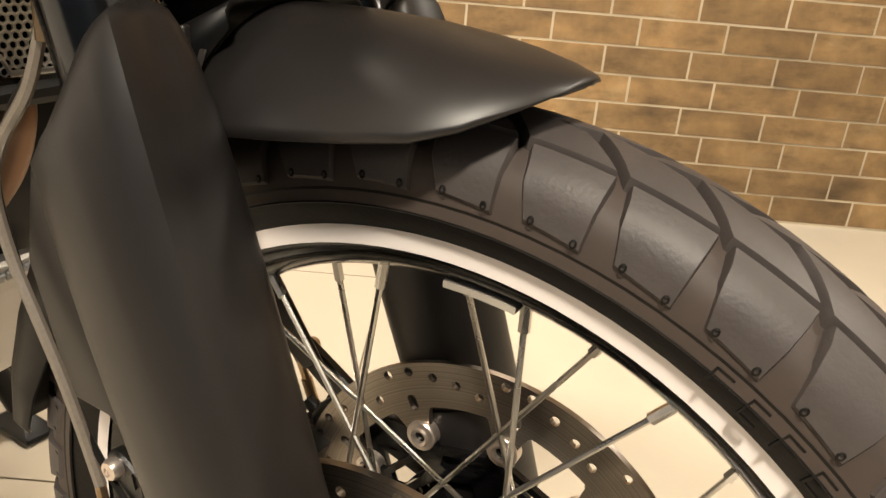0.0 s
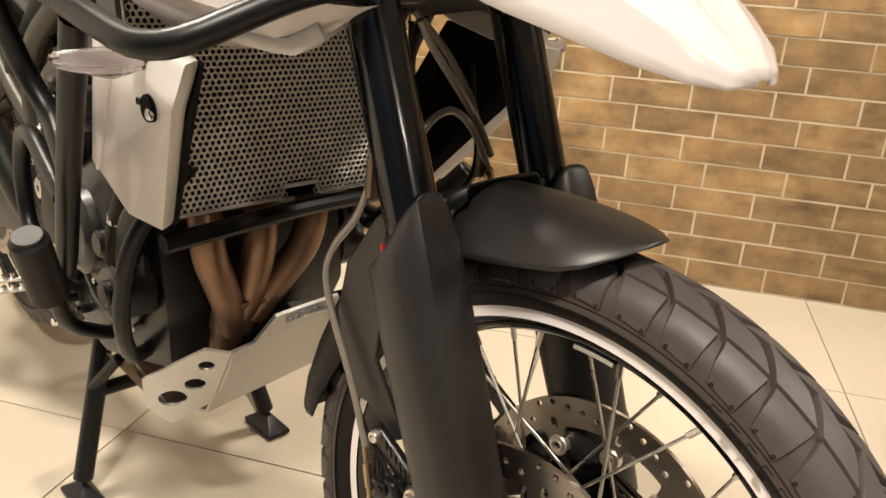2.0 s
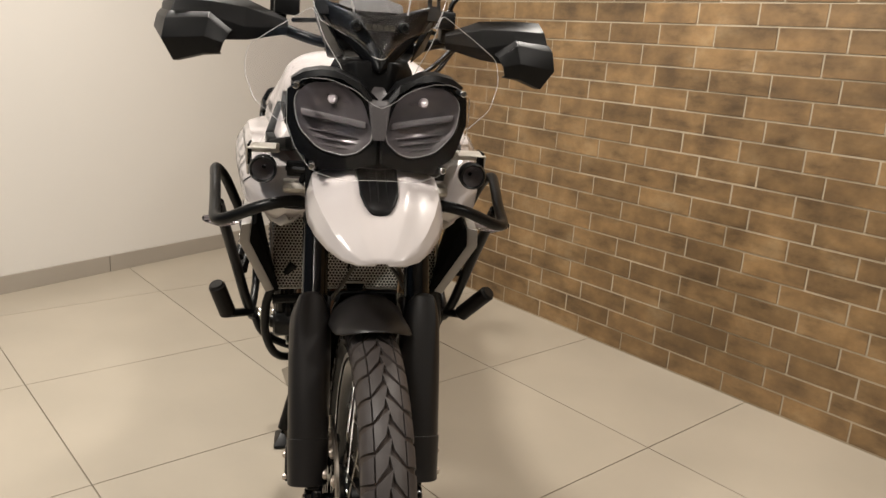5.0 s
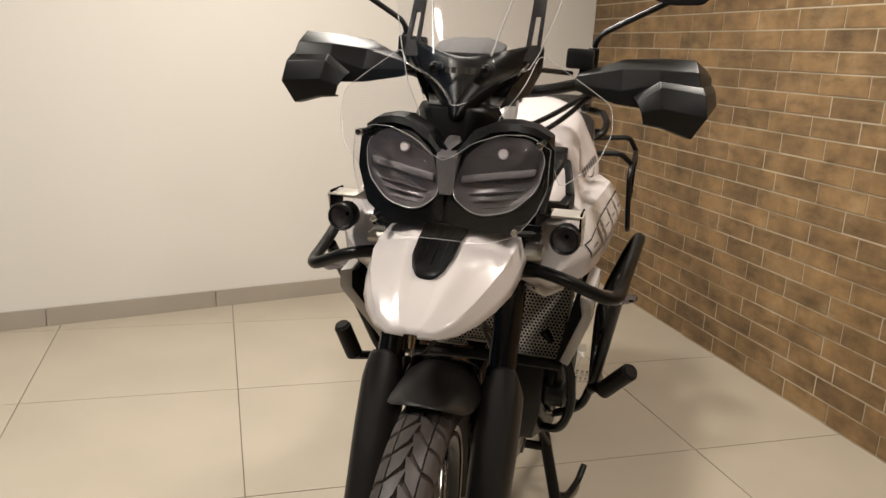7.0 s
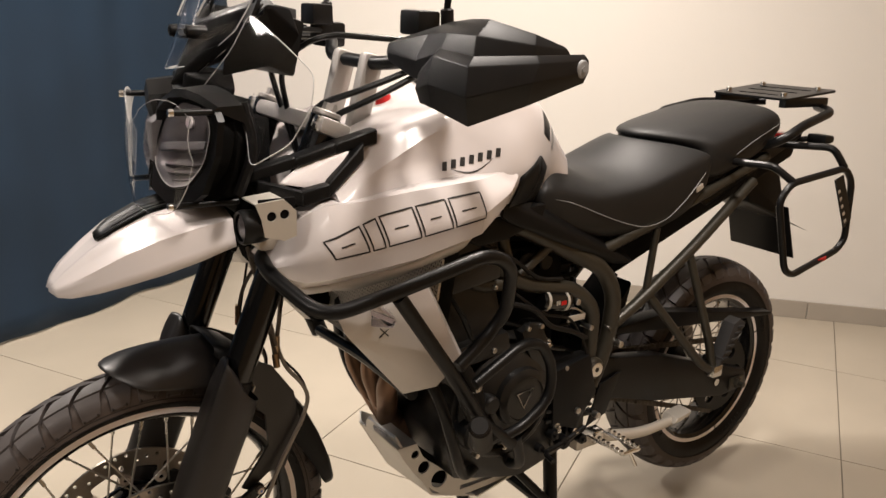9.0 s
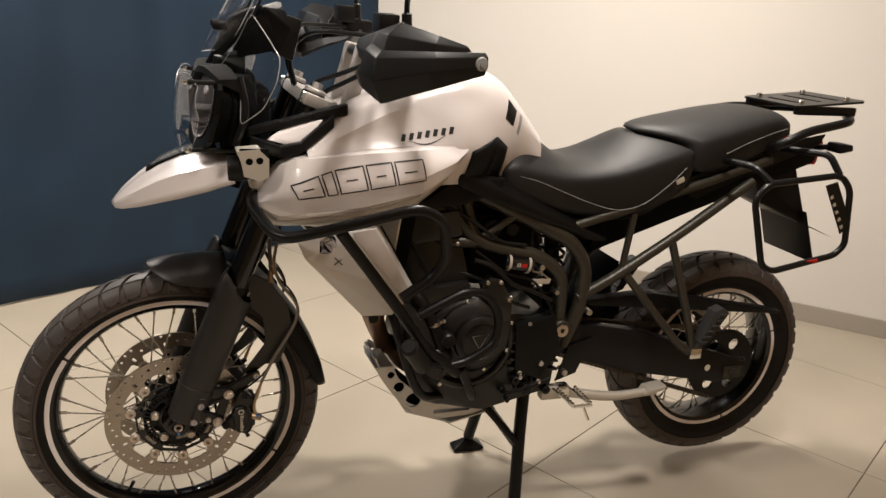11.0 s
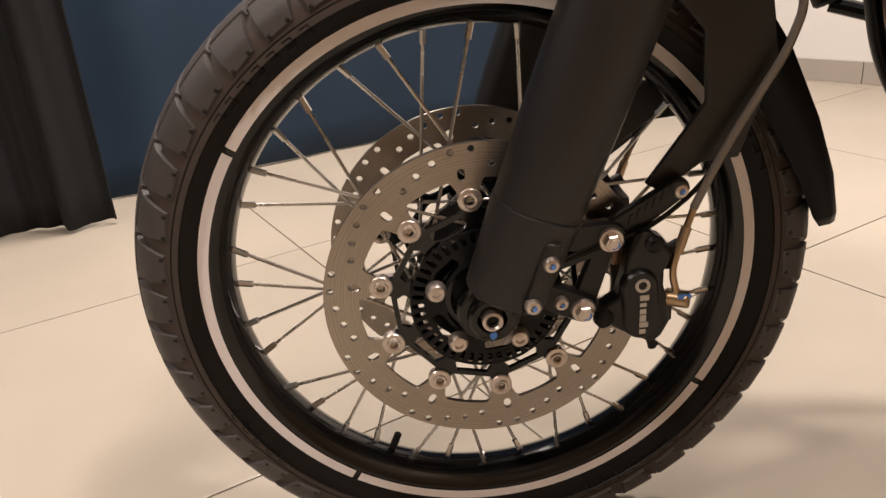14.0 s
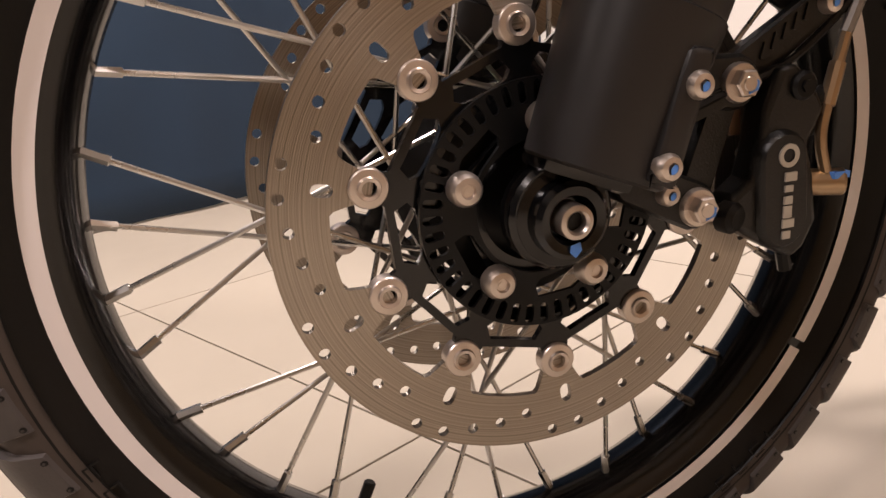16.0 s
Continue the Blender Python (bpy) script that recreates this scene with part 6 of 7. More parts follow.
part("skid_ledge", hull([V3(*p) for p in ((0.0945, 0.480, 0.448), (0.0945, 0.528, 0.449), (0.0945, 0.480, 0.4515), (0.0945, 0.528, 0.4525), (0.01, 0.470, 0.458), (0.01, 0.512, 0.462), (0.01, 0.470, 0.4615), (0.01, 0.512, 0.4655))]), ALU, skid, smooth=20)
for sgn in (-1,):
    o = V3(sgn * 0.0945, 0.480, 0.492)
    xa = V3(sgn * 0.052, 0.042, -0.006)
    ya = V3(0, -0.088, 0.146)
    pts = [(0.006, -0.032), (0.042, -0.0126), (0.138, -0.063), (0.151, -0.131), (0.126, -0.190), (0.052, -0.142), (0.023, -0.080)]
    hs = [circle(0.047, -0.051, 0.0115, 18), circle(0.071, -0.093, 0.0150, 20), circle(0.109, -0.121, 0.0205, 22)]
    part("skid_wing", xf(face_plate(o, xa, ya, pts, hs, 0.004), SKM), ALU, skid, "folded aluminium side with three round holes", smooth=20)
    part("skid_side", xf(hull([V3(sgn * x, y, z) for x, y, z in ((0.118, 0.63, 0.303), (0.145, 0.652, 0.345), (0.140, 0.82, 0.345), (0.102, 0.82, 0.318), (0.142, 0.82, 0.347), (0.121, 0.63, 0.303), (0.10, 0.69, 0.290))]), SKM), ALU, skid, smooth=20)

# ---- engine ----
eng = part("engine", hull([V3(sx * x, y, z) for sx in (-1, 1) for x, y, z in ((0.15, 0.56, 0.46), (0.13, 0.60, 0.36), (0.17, 0.75, 0.34), (0.16, 0.95, 0.38), (0.14, 0.97, 0.56), (0.16, 0.72, 0.63), (0.15, 0.58, 0.60))], 0.015), ENGINE, bike, "black three-cylinder engine")
part("cylinder_block", hull([V3(sx * x, y, z) for sx in (-1, 1) for x, y, z in ((0.15, 0.55, 0.60), (0.15, 0.72, 0.62), (0.145, 0.66, 0.84), (0.145, 0.52, 0.82))], 0.012), ENGINE, eng)
part("cylinder_head", hull([V3(sx * x, y, z) for sx in (-1, 1) for x, y, z in ((0.165, 0.52, 0.80), (0.165, 0.68, 0.82), (0.155, 0.66, 0.92), (0.155, 0.52, 0.90))], 0.012), ENGINE, eng)
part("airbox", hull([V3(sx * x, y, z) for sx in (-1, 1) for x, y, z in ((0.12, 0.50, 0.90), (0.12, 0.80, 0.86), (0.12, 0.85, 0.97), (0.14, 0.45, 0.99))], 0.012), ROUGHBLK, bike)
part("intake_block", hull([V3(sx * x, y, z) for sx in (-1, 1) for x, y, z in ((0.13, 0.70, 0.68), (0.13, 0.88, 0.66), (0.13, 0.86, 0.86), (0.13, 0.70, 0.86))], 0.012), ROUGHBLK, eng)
for sgn in (1, -1):
    # round outer cover with raised ring
    m = at((sgn * 0.155, 0.715, 0.558)) @ (Matrix.Identity(4) if sgn > 0 else Matrix.Rotation(math.pi, 4, "Z"))
    part("side_cover", xf(lathe([(0.105, -0.02), (0.102, 0.012), (0.092, 0.022), (0.078, 0.030), (0.066, 0.036), (0.063, 0.048), (0.055, 0.054), (0.048, 0.056), (0.046, 0.052), (0.002, 0.0525)], 48), m), ENGINE, eng, "round black engine side cover")
    part("side_cover_mark", xf(join(tube([(0.0545, -0.022, 0.014), (0.0545, 0.020, 0.020), (0.0545, -0.002, -0.020)], 0.0019, 6, 0, closed=True)), m), PALE, eng)
    bolt = mesh_of("cover_bolt", cyl((0, 0, 0), (sgn * 0.008, 0, 0), 0.005, 10, bevel=0.001), SPOKE)
    for k in range(8):
        a = T2 * k / 8 + 0.3
        part("cover_bolt", bolt, SPOKE, eng, m=at((sgn * 0.170, 0.715 + 0.098 * math.cos(a), 0.558 + 0.098 * math.sin(a))))
    part("water_pump", xf(join(cyl((sgn * 0.15, 0.61, 0.50), (sgn * 0.205, 0.61, 0.50), 0.040, 28, bevel=0.006), cyl((sgn * 0.2, 0.61, 0.50), (sgn * 0.215, 0.61, 0.50), 0.018, 20, bevel=0.003), tube([V3(sgn * 0.185, 0.60, 0.53), V3(sgn * 0.19, 0.56, 0.62), V3(sgn * 0.17, 0.50, 0.67)], 0.014, 10)), Matrix.Identity(4)), ENGINE, eng)
    part("crankcase_rib", join(*[box((sgn * 0.163, 0.84 + 0.022 * i, 0.47), (0.012, 0.006, 0.16), 0.002) for i in range(4)]), ENGINE, eng)
    part("sprocket_cover", hull([V3(sgn * x, y, z) for x in (0.14, 0.178) for y, z in ((0.82, 0.58), (0.93, 0.60), (0.96, 0.50), (0.90, 0.42), (0.83, 0.45))], 0.008), BLACK, eng)
    part("cable", tube([V3(sgn * 0.14, 0.66, 0.72), V3(sgn * 0.17, 0.74, 0.70), V3(sgn * 0.165, 0.80, 0.64), V3(sgn * 0.16, 0.86, 0.62)], 0.005, 6), SATIN, eng)
    part("cable", tube([V3(sgn * 0.16, 0.50, 0.86), V3(sgn * 0.19, 0.55, 0.78), V3(sgn * 0.17, 0.60, 0.70)], 0.006, 6), SATIN, eng)
can = part("fuel_cylinder", cyl((0.165, 0.776, 0.749), (0.165, 0.854, 0.736), 0.0205, 24, bevel=0.003), GLOSSB, bike, "black cylinder with bright bands")
for y, z in ((0.787, 0.7472), (0.840, 0.7383)):
    part("band", cyl((0.165, y - 0.0035, z + 0.0006), (0.165, y + 0.0035, z - 0.0006), 0.0218, 24, bevel=0.0005), PALE, can, "bright metal band")
part("cylinder_mark", box((0.1855, 0.824, 0.7425), (0.002, 0.014, 0.009), 0), RED, can, smooth=0)
for y in (0.806, 0.812):
    part("cylinder_mark", box((0.1855, y, 0.7445), (0.002, 0.004, 0.009), 0), PALE, can, smooth=0)

# ---- frame tubes ----
for sgn in (1, -1):
    x = sgn
    P = lambda *a: V3(x * a[0], a[1], a[2])
    for nm, pts, r in (("frame_tube", [P(0.05, 0.42, 1.0), P(0.14, 0.55, 0.955), P(0.155, 0.69, 0.925), P(0.15, 0.965, 0.792), P(0.15, 1.015, 0.72), P(0.145, 1.012, 0.60), P(0.14, 0.975, 0.50)], 0.019),
                       ("frame_tube", [P(0.14, 0.60, 0.93), P(0.158, 0.70, 0.80), P(0.155, 0.88, 0.755), P(0.15, 0.95, 0.70), P(0.145, 0.955, 0.60), P(0.14, 0.955, 0.50)], 0.018),
                       ("frame_tube", [P(0.157, 0.70, 0.80), P(0.157, 0.80, 0.865)], 0.011),
                       ("frame_tube", [P(0.157, 0.70, 0.80), P(0.155, 0.665, 0.915)], 0.014),
                       ("frame_tube", [P(0.06, 0.45, 0.93), P(0.15, 0.62, 0.80), P(0.157, 0.70, 0.80)], 0.015),
                       ("subframe_tube", [P(0.15, 1.0, 0.635), P(0.155, 1.09, 0.685), P(0.15, 1.28, 0.80), P(0.135, 1.50, 0.94)], 0.014),
                       ("subframe_tube", [P(0.145, 0.90, 0.81), P(0.145, 1.08, 0.86), P(0.14, 1.30, 0.925), P(0.13, 1.55, 1.0)], 0.013),
                       ("subframe_tube", [P(0.15, 1.12, 0.70), P(0.145, 1.14, 0.86)], 0.009),
                       ("footrest_hanger", [P(0.15, 1.13, 0.70), P(0.20 if sgn > 0 else 0.225, 1.30, 0.50), P(0.205 if sgn > 0 else 0.238, 1.345, 0.475)], 0.011),
                       ("footrest_hanger", [P(0.15, 1.26, 0.79), P(0.195, 1.325, 0.56), P(0.205, 1.345, 0.475)] if sgn > 0 else [P(0.152, 1.13, 0.665), P(0.20, 1.25, 0.575), P(0.238, 1.345, 0.478)], 0.011)):
        part(nm, tube(pts, r, 12, 0.05), FRAME, bike, "dark grey-green steel tube")
    part("pivot_cap", join(cyl(P(0.14, 0.955, 0.555), P(0.172, 0.955, 0.555), 0.026, 24, bevel=0.003)), FRAME, bike)
    part("pivot_nut", xf(join(plate(circle(0, 0, 0.017, 20), [circle(0, 0, 0.006, 12)], 0.004)), at(P(0.1745, 0.955, 0.555))), CHROME, bike, "ring nut of the swingarm pivot")
    # pillion footrest, folded up; the one by the silencer stands further out
    fx = 0.205 if sgn > 0 else 0.240
    fr = part("pillion_footrest", hull([P(fx + dx, y, z) for dx in (-0.020, 0.016) for y, z in ((1.345, 0.49), (1.375, 0.50), (1.435, 0.595), (1.41, 0.61), (1.385, 0.60))], 0.005), GREYRUB, bike, "black rubber pillion footrest folded up")
    part("footrest_joint", box(P(fx, 1.348, 0.478), (0.03, 0.034, 0.03), 0.003), CHROME, fr)
    part("footrest_ribs", join(*[box(P(fx, 1.362 + 0.010 * i, 0.512 + 0.0155 * i), (0.042, 0.022, 0.006), 0.001) for i in range(6)]), GREYRUB, fr)
    # rider's footrest with teeth
    rf = part("rider_footrest", join(*[tube([P(0.17, 0.975 + dy, 0.385), P(0.275, 0.985 + dy, 0.388)], 0.004, 6, 0) for dy in (-0.024, 0.024)], tube([P(0.275, 0.96, 0.388), P(0.275, 1.01, 0.388)], 0.005, 6, 0), box(P(0.165, 0.98, 0.38), (0.03, 0.03, 0.03), 0.003), *[box(P(0.19 + 0.014 * i, 0.98 + s * 0.025, 0.393), (0.007, 0.007, 0.012), 0.001) for i in range(7) for s in (-1, 1)]), CHROME, bike, "toothed metal rider's footrest")
    part("footrest_feeler", tube([P(0.262, 0.99, 0.385), P(0.275, 1.005, 0.345)], 0.004, 6, 0), CHROME, rf)
    part("heel_plate", hull([P(0.152, y, z) for y, z in ((0.96, 0.40), (1.02, 0.42), (1.06, 0.52), (0.99, 0.50))] + [P(0.156, y, z) for y, z in ((0.96, 0.40), (1.02, 0.42), (1.06, 0.52), (0.99, 0.50))], 0.001), SATIN, bike)
    # crash bars
    cb = part("crash_bar", tube([P(0.085, 0.215, 0.905), P(0.14, 0.180, 0.922), P(0.205, 0.168, 0.912), P(0.306, 0.212, 0.862), P(0.318, 0.34, 0.890), P(0.337, 0.50, 0.934), P(0.322, 0.562, 0.90), P(0.285, 0.585, 0.80), P(0.27, 0.56, 0.755), P(0.283, 0.485, 0.712)], 0.0122, 14, 0.045), SATIN, bike, "black tubular crash bar")
    part("lower_bar", tube([P(0.312, 0.340, 0.878), P(0.288, 0.47, 0.702), P(0.27, 0.56, 0.572), P(0.262, 0.64, 0.505)], 0.0128, 14, 0.03), SATIN, cb)
    part("lower_bar", tube([P(0.276, 0.53, 0.665), P(0.268, 0.645, 0.717), P(0.262, 0.70, 0.705), P(0.258, 0.738, 0.645), P(0.258, 0.735, 0.575), P(0.262, 0.66, 0.532), P(0.264, 0.60, 0.525)], 0.011, 12, 0.04), SATIN, cb)
    part("lower_bar", tube([P(0.262, 0.65, 0.515), P(0.24, 0.69, 0.43), P(0.17, 0.72, 0.385), P(0.12, 0.74, 0.37)], 0.011, 12, 0.04), SATIN, cb)
    part("lower_bar", tube([P(0.15, 0.47, 0.70), P(0.215, 0.495, 0.62), P(0.225, 0.53, 0.50), P(0.20, 0.57, 0.415), P(0.13, 0.66, 0.375)], 0.011, 12, 0.05), SATIN, cb)
    part("clamp", join(hull([P(x, y, z) for x in (0.108, 0.168) for y, z in ((0.172, 0.936), (0.172, 0.958), (0.21, 0.962), (0.21, 0.936), (0.166, 0.947))], 0.006)), PALE, cb, "pale metal bracket over the crash bar")
    part("clamp_bolt", cyl(P(0.120, 0.160, 0.956), P(0.120, 0.154, 0.956), 0.0075, 12, bevel=0.001), CHROME, cb)
    pg0, pg1 = (P(0.348, 0.49, 0.625), P(0.29, 0.545, 0.545)) if sgn > 0 else (P(0.334, 0.47, 0.645), P(0.31, 0.50, 0.56))
    hp = part("highway_peg", cyl(pg1, pg0, 0.0205, 24, bevel=0.004), RUBBER, bike, "black rubber-covered bar peg")
    d_ = (pg0 - pg1).normalized()
    part("peg_cap", cyl(pg0 - d_ * 0.002, pg0 + d_ * 0.004, 0.017, 20, bevel=0.0015), RUBBER, hp)
    part("peg_arm", tube([pg1, P(0.262, 0.60, 0.53)], 0.011, 10, 0), SATIN, hp)
# ---- engine fittings ----
for sgn in (1, -1):
    for (x, y, z, r) in ((0.168, 0.62, 0.60, 0.006), (0.17, 0.655, 0.665, 0.006), (0.17, 0.80, 0.655, 0.006), (0.172, 0.86, 0.58, 0.006), (0.18, 0.90, 0.47, 0.007), (0.18, 0.845, 0.435, 0.006), (0.168, 0.70, 0.43, 0.006), (0.165, 0.63, 0.43, 0.006), (0.168, 0.88, 0.73, 0.007), (0.166, 0.93, 0.66, 0.006), (0.168, 1.03, 0.60, 0.008), (0.166, 0.98, 0.43, 0.008), (0.168, 0.57, 0.83, 0.005), (0.168, 0.65, 0.80, 0.005)):
        part("engine_bolt", join(cyl((sgn * (x - 0.03), y, z), (sgn * (x + 0.006), y, z), r, 12, bevel=0.001), cyl((sgn * x, y, z), (sgn * (x + 0.0075), y, z), r * 0.5, 6)), SPOKE, eng)
    part("coolant_hose", tube([V3(sgn * 0.15, 0.52, 0.70), V3(sgn * 0.185, 0.56, 0.67), V3(sgn * 0.19, 0.60, 0.60), V3(sgn * 0.19, 0.62, 0.54)], 0.014, 12, 0.04), RUBBER, eng)
    part("hose_clip", tube([V3(sgn * 0.188, 0.597, 0.61), V3(sgn * 0.1885, 0.599, 0.60)], 0.0155, 14, 0), SPOKE, eng)
    part("cylinder_fin", hull([V3(sgn * x, y, z) for x in (0.14, 0.172) for y, z in ((0.56, 0.64), (0.70, 0.655), (0.69, 0.70), (0.55, 0.685))], 0.005), ENGINE, eng)
    part("cam_cover", hull([V3(sgn * x, y, z) for x in (0.14, 0.176) for y, z in ((0.53, 0.80), (0.66, 0.82), (0.65, 0.885), (0.53, 0.87))], 0.008), ENGINE, eng)
    part("wire", tube([V3(sgn * 0.168, 0.70, 0.78), V3(sgn * 0.176, 0.78, 0.72), V3(sgn * 0.172, 0.86, 0.70), V3(sgn * 0.168, 0.92, 0.62), V3(sgn * 0.166, 0.94, 0.52)], 0.0035, 6, 0.03), RUBBER, eng)
    part("wire", tube([V3(sgn * 0.16, 0.60, 0.90), V3(sgn * 0.178, 0.68, 0.86), V3(sgn * 0.172, 0.76, 0.80), V3(sgn * 0.168, 0.83, 0.79)], 0.0045, 6, 0.03), RUBBER, eng)
    part("gear_cover", hull([V3(sgn * x, y, z) for x in (0.15, 0.185) for y, z in ((0.715, 0.695), (0.74, 0.715), (0.768, 0.710), (0.785, 0.668), (0.803, 0.64), (0.803, 0.60), (0.775, 0.585), (0.745, 0.63))], 0.008), ENGINE, eng)
    for y, z in ((0.730, 0.703), (0.765, 0.702), (0.790, 0.655)):
        part("cover_bolt", cyl((sgn * 0.18, y, z), (sgn * 0.191, y, z), 0.0055, 10, bevel=0.001), SPOKE, eng)
    part("starter_boss", join(cyl((sgn * 0.16, 0.633, 0.562), (sgn * 0.208, 0.633, 0.562), 0.019, 22, bevel=0.004), cyl((sgn * 0.16, 0.665, 0.558), (sgn * 0.205, 0.665, 0.558), 0.013, 18, bevel=0.003)), ENGINE, eng)
    part("crank_flange", xf(lathe([(0.122, -0.004), (0.124, 0.004), (0.116, 0.010), (0.108, 0.010), (0.104, 0.004)], 40), at((sgn * 0.165, 0.70, 0.535)) @ (Matrix.Identity(4) if sgn > 0 else Matrix.Rotation(math.pi, 4, "Z"))), ENGINE, eng)
    for i in range(5):
        part("crankcase_ridge", hull([V3(sgn * x, y, z + 0.024 * i) for x in (0.155, 0.172) for y, z in ((0.815, 0.455), (0.955, 0.440), (0.955, 0.446), (0.815, 0.461))], 0.001), ENGINE, eng)
    for y, z, r in ((0.835, 0.425, 0.012), (0.865, 0.40, 0.016), (0.80, 0.40, 0.010), (0.90, 0.415, 0.009), (0.845, 0.445, 0.007), (0.925, 0.39, 0.012)):
        part("linkage_boss", join(cyl((sgn * 0.14, y, z), (sgn * (0.172 + r), y, z), r, 16, bevel=0.002), cyl((sgn * 0.14, y, z), (sgn * (0.178 + r), y, z), r * 0.45, 6)), SATIN if r > 0.009 else SPOKE, eng)
    part("wire_loom", tube([V3(sgn * 0.165, 0.70, 0.755), V3(sgn * 0.182, 0.74, 0.745), V3(sgn * 0.18, 0.77, 0.72), V3(sgn * 0.175, 0.80, 0.69), V3(sgn * 0.178, 0.86, 0.67), V3(sgn * 0.17, 0.915, 0.64)], 0.006, 8, 0.02), RUBBER, eng)
    part("support_bracket", hull([V3(sgn * x, y, z) for x in (0.166, 0.170) for y, z in ((0.856, 0.686), (0.906, 0.686), (0.908, 0.699), (0.856, 0.700))], 0.001), PALE, eng, "pale metal bracket")
    part("support_rod", tube([V3(sgn * 0.168, 0.852, 0.722), V3(sgn * 0.170, 0.88, 0.715), V3(sgn * 0.168, 0.905, 0.698)], 0.0022, 6, 0.01), SPOKE, eng)
    part("throttle_linkage", join(cyl((sgn * 0.12, 0.745, 0.83), (sgn * 0.155, 0.745, 0.83), 0.024, 20, bevel=0.003), cyl((sgn * 0.12, 0.80, 0.825), (sgn * 0.15, 0.80, 0.825), 0.018, 18, bevel=0.003)), SATIN, eng)

# ---- seats ----


def seat_ring(y, zt, zb, w, sweep=0.0, crown=0.012):
    """A section of a seat; sweep carries its sides rearward."""
    pts = []
    for k in range(9):
        t = -1 + k / 4
        pts.append(Vector((w * t, y + sweep * t * t, zt + crown * (1 - t * t) - 0.010 * abs(t) ** 8)))
    e = y + sweep
    return pts + [Vector((w * 1.02, e, zt - 0.024)), Vector((w * 1.03, e, zt - 0.045)), Vector((w * 1.0, e, max(zb, zt - 0.09))), Vector((w * 0.93, e, zb)), Vector((-w * 0.93, e, zb)), Vector((-w * 1.0, e, max(zb, zt - 0.09))), Vector((-w * 1.03, e, zt - 0.045)), Vector((-w * 1.02, e, zt - 0.024))]


rows = [(0.872, 0.985, 0.962, 0.140, -0.116, 0.045), (0.880, 1.000, 0.930, 0.156, -0.118, 0.045), (0.896, 1.000, 0.905, 0.159, -0.104, 0.038), (0.925, 0.985, 0.880, 0.159, -0.078, 0.028), (0.962, 0.968, 0.855, 0.159, -0.045, 0.022), (1.002, 0.968, 0.838, 0.156, -0.015, 0.016), (1.05, 0.978, 0.815, 0.160, 0.02), (1.09, 1.0, 0.812, 0.166, 0.05), (1.125, 1.022, 0.83, 0.166, 0.085), (1.15, 1.036, 0.87, 0.164, 0.11), (1.165, 1.040, 0.93, 0.160, 0.12), (1.17, 1.036, 0.95, 0.156, 0.12)]
seat = part("rider_seat", loft([seat_ring(*r) for r in rows]), SEAT, bike, "black vinyl rider's seat with grey stitching", smooth=70)
refine(seat, 1)
rows = [(1.165, 1.040, 1.02, 0.13, 0.11), (1.172, 1.054, 0.965, 0.150, 0.12), (1.22, 1.068, 0.95, 0.156, 0.11), (1.30, 1.082, 0.955, 0.155, 0.08), (1.40, 1.10, 0.975, 0.152, 0.05), (1.50, 1.115, 1.01, 0.146, 0.02), (1.57, 1.118, 1.05, 0.134), (1.61, 1.108, 1.07, 0.117), (1.625, 1.09, 1.075, 0.10)]
seat2 = part("pillion_seat", loft([seat_ring(*r) for r in rows]), SEAT, bike, "black vinyl pillion seat", smooth=70)
refine(seat2, 1)
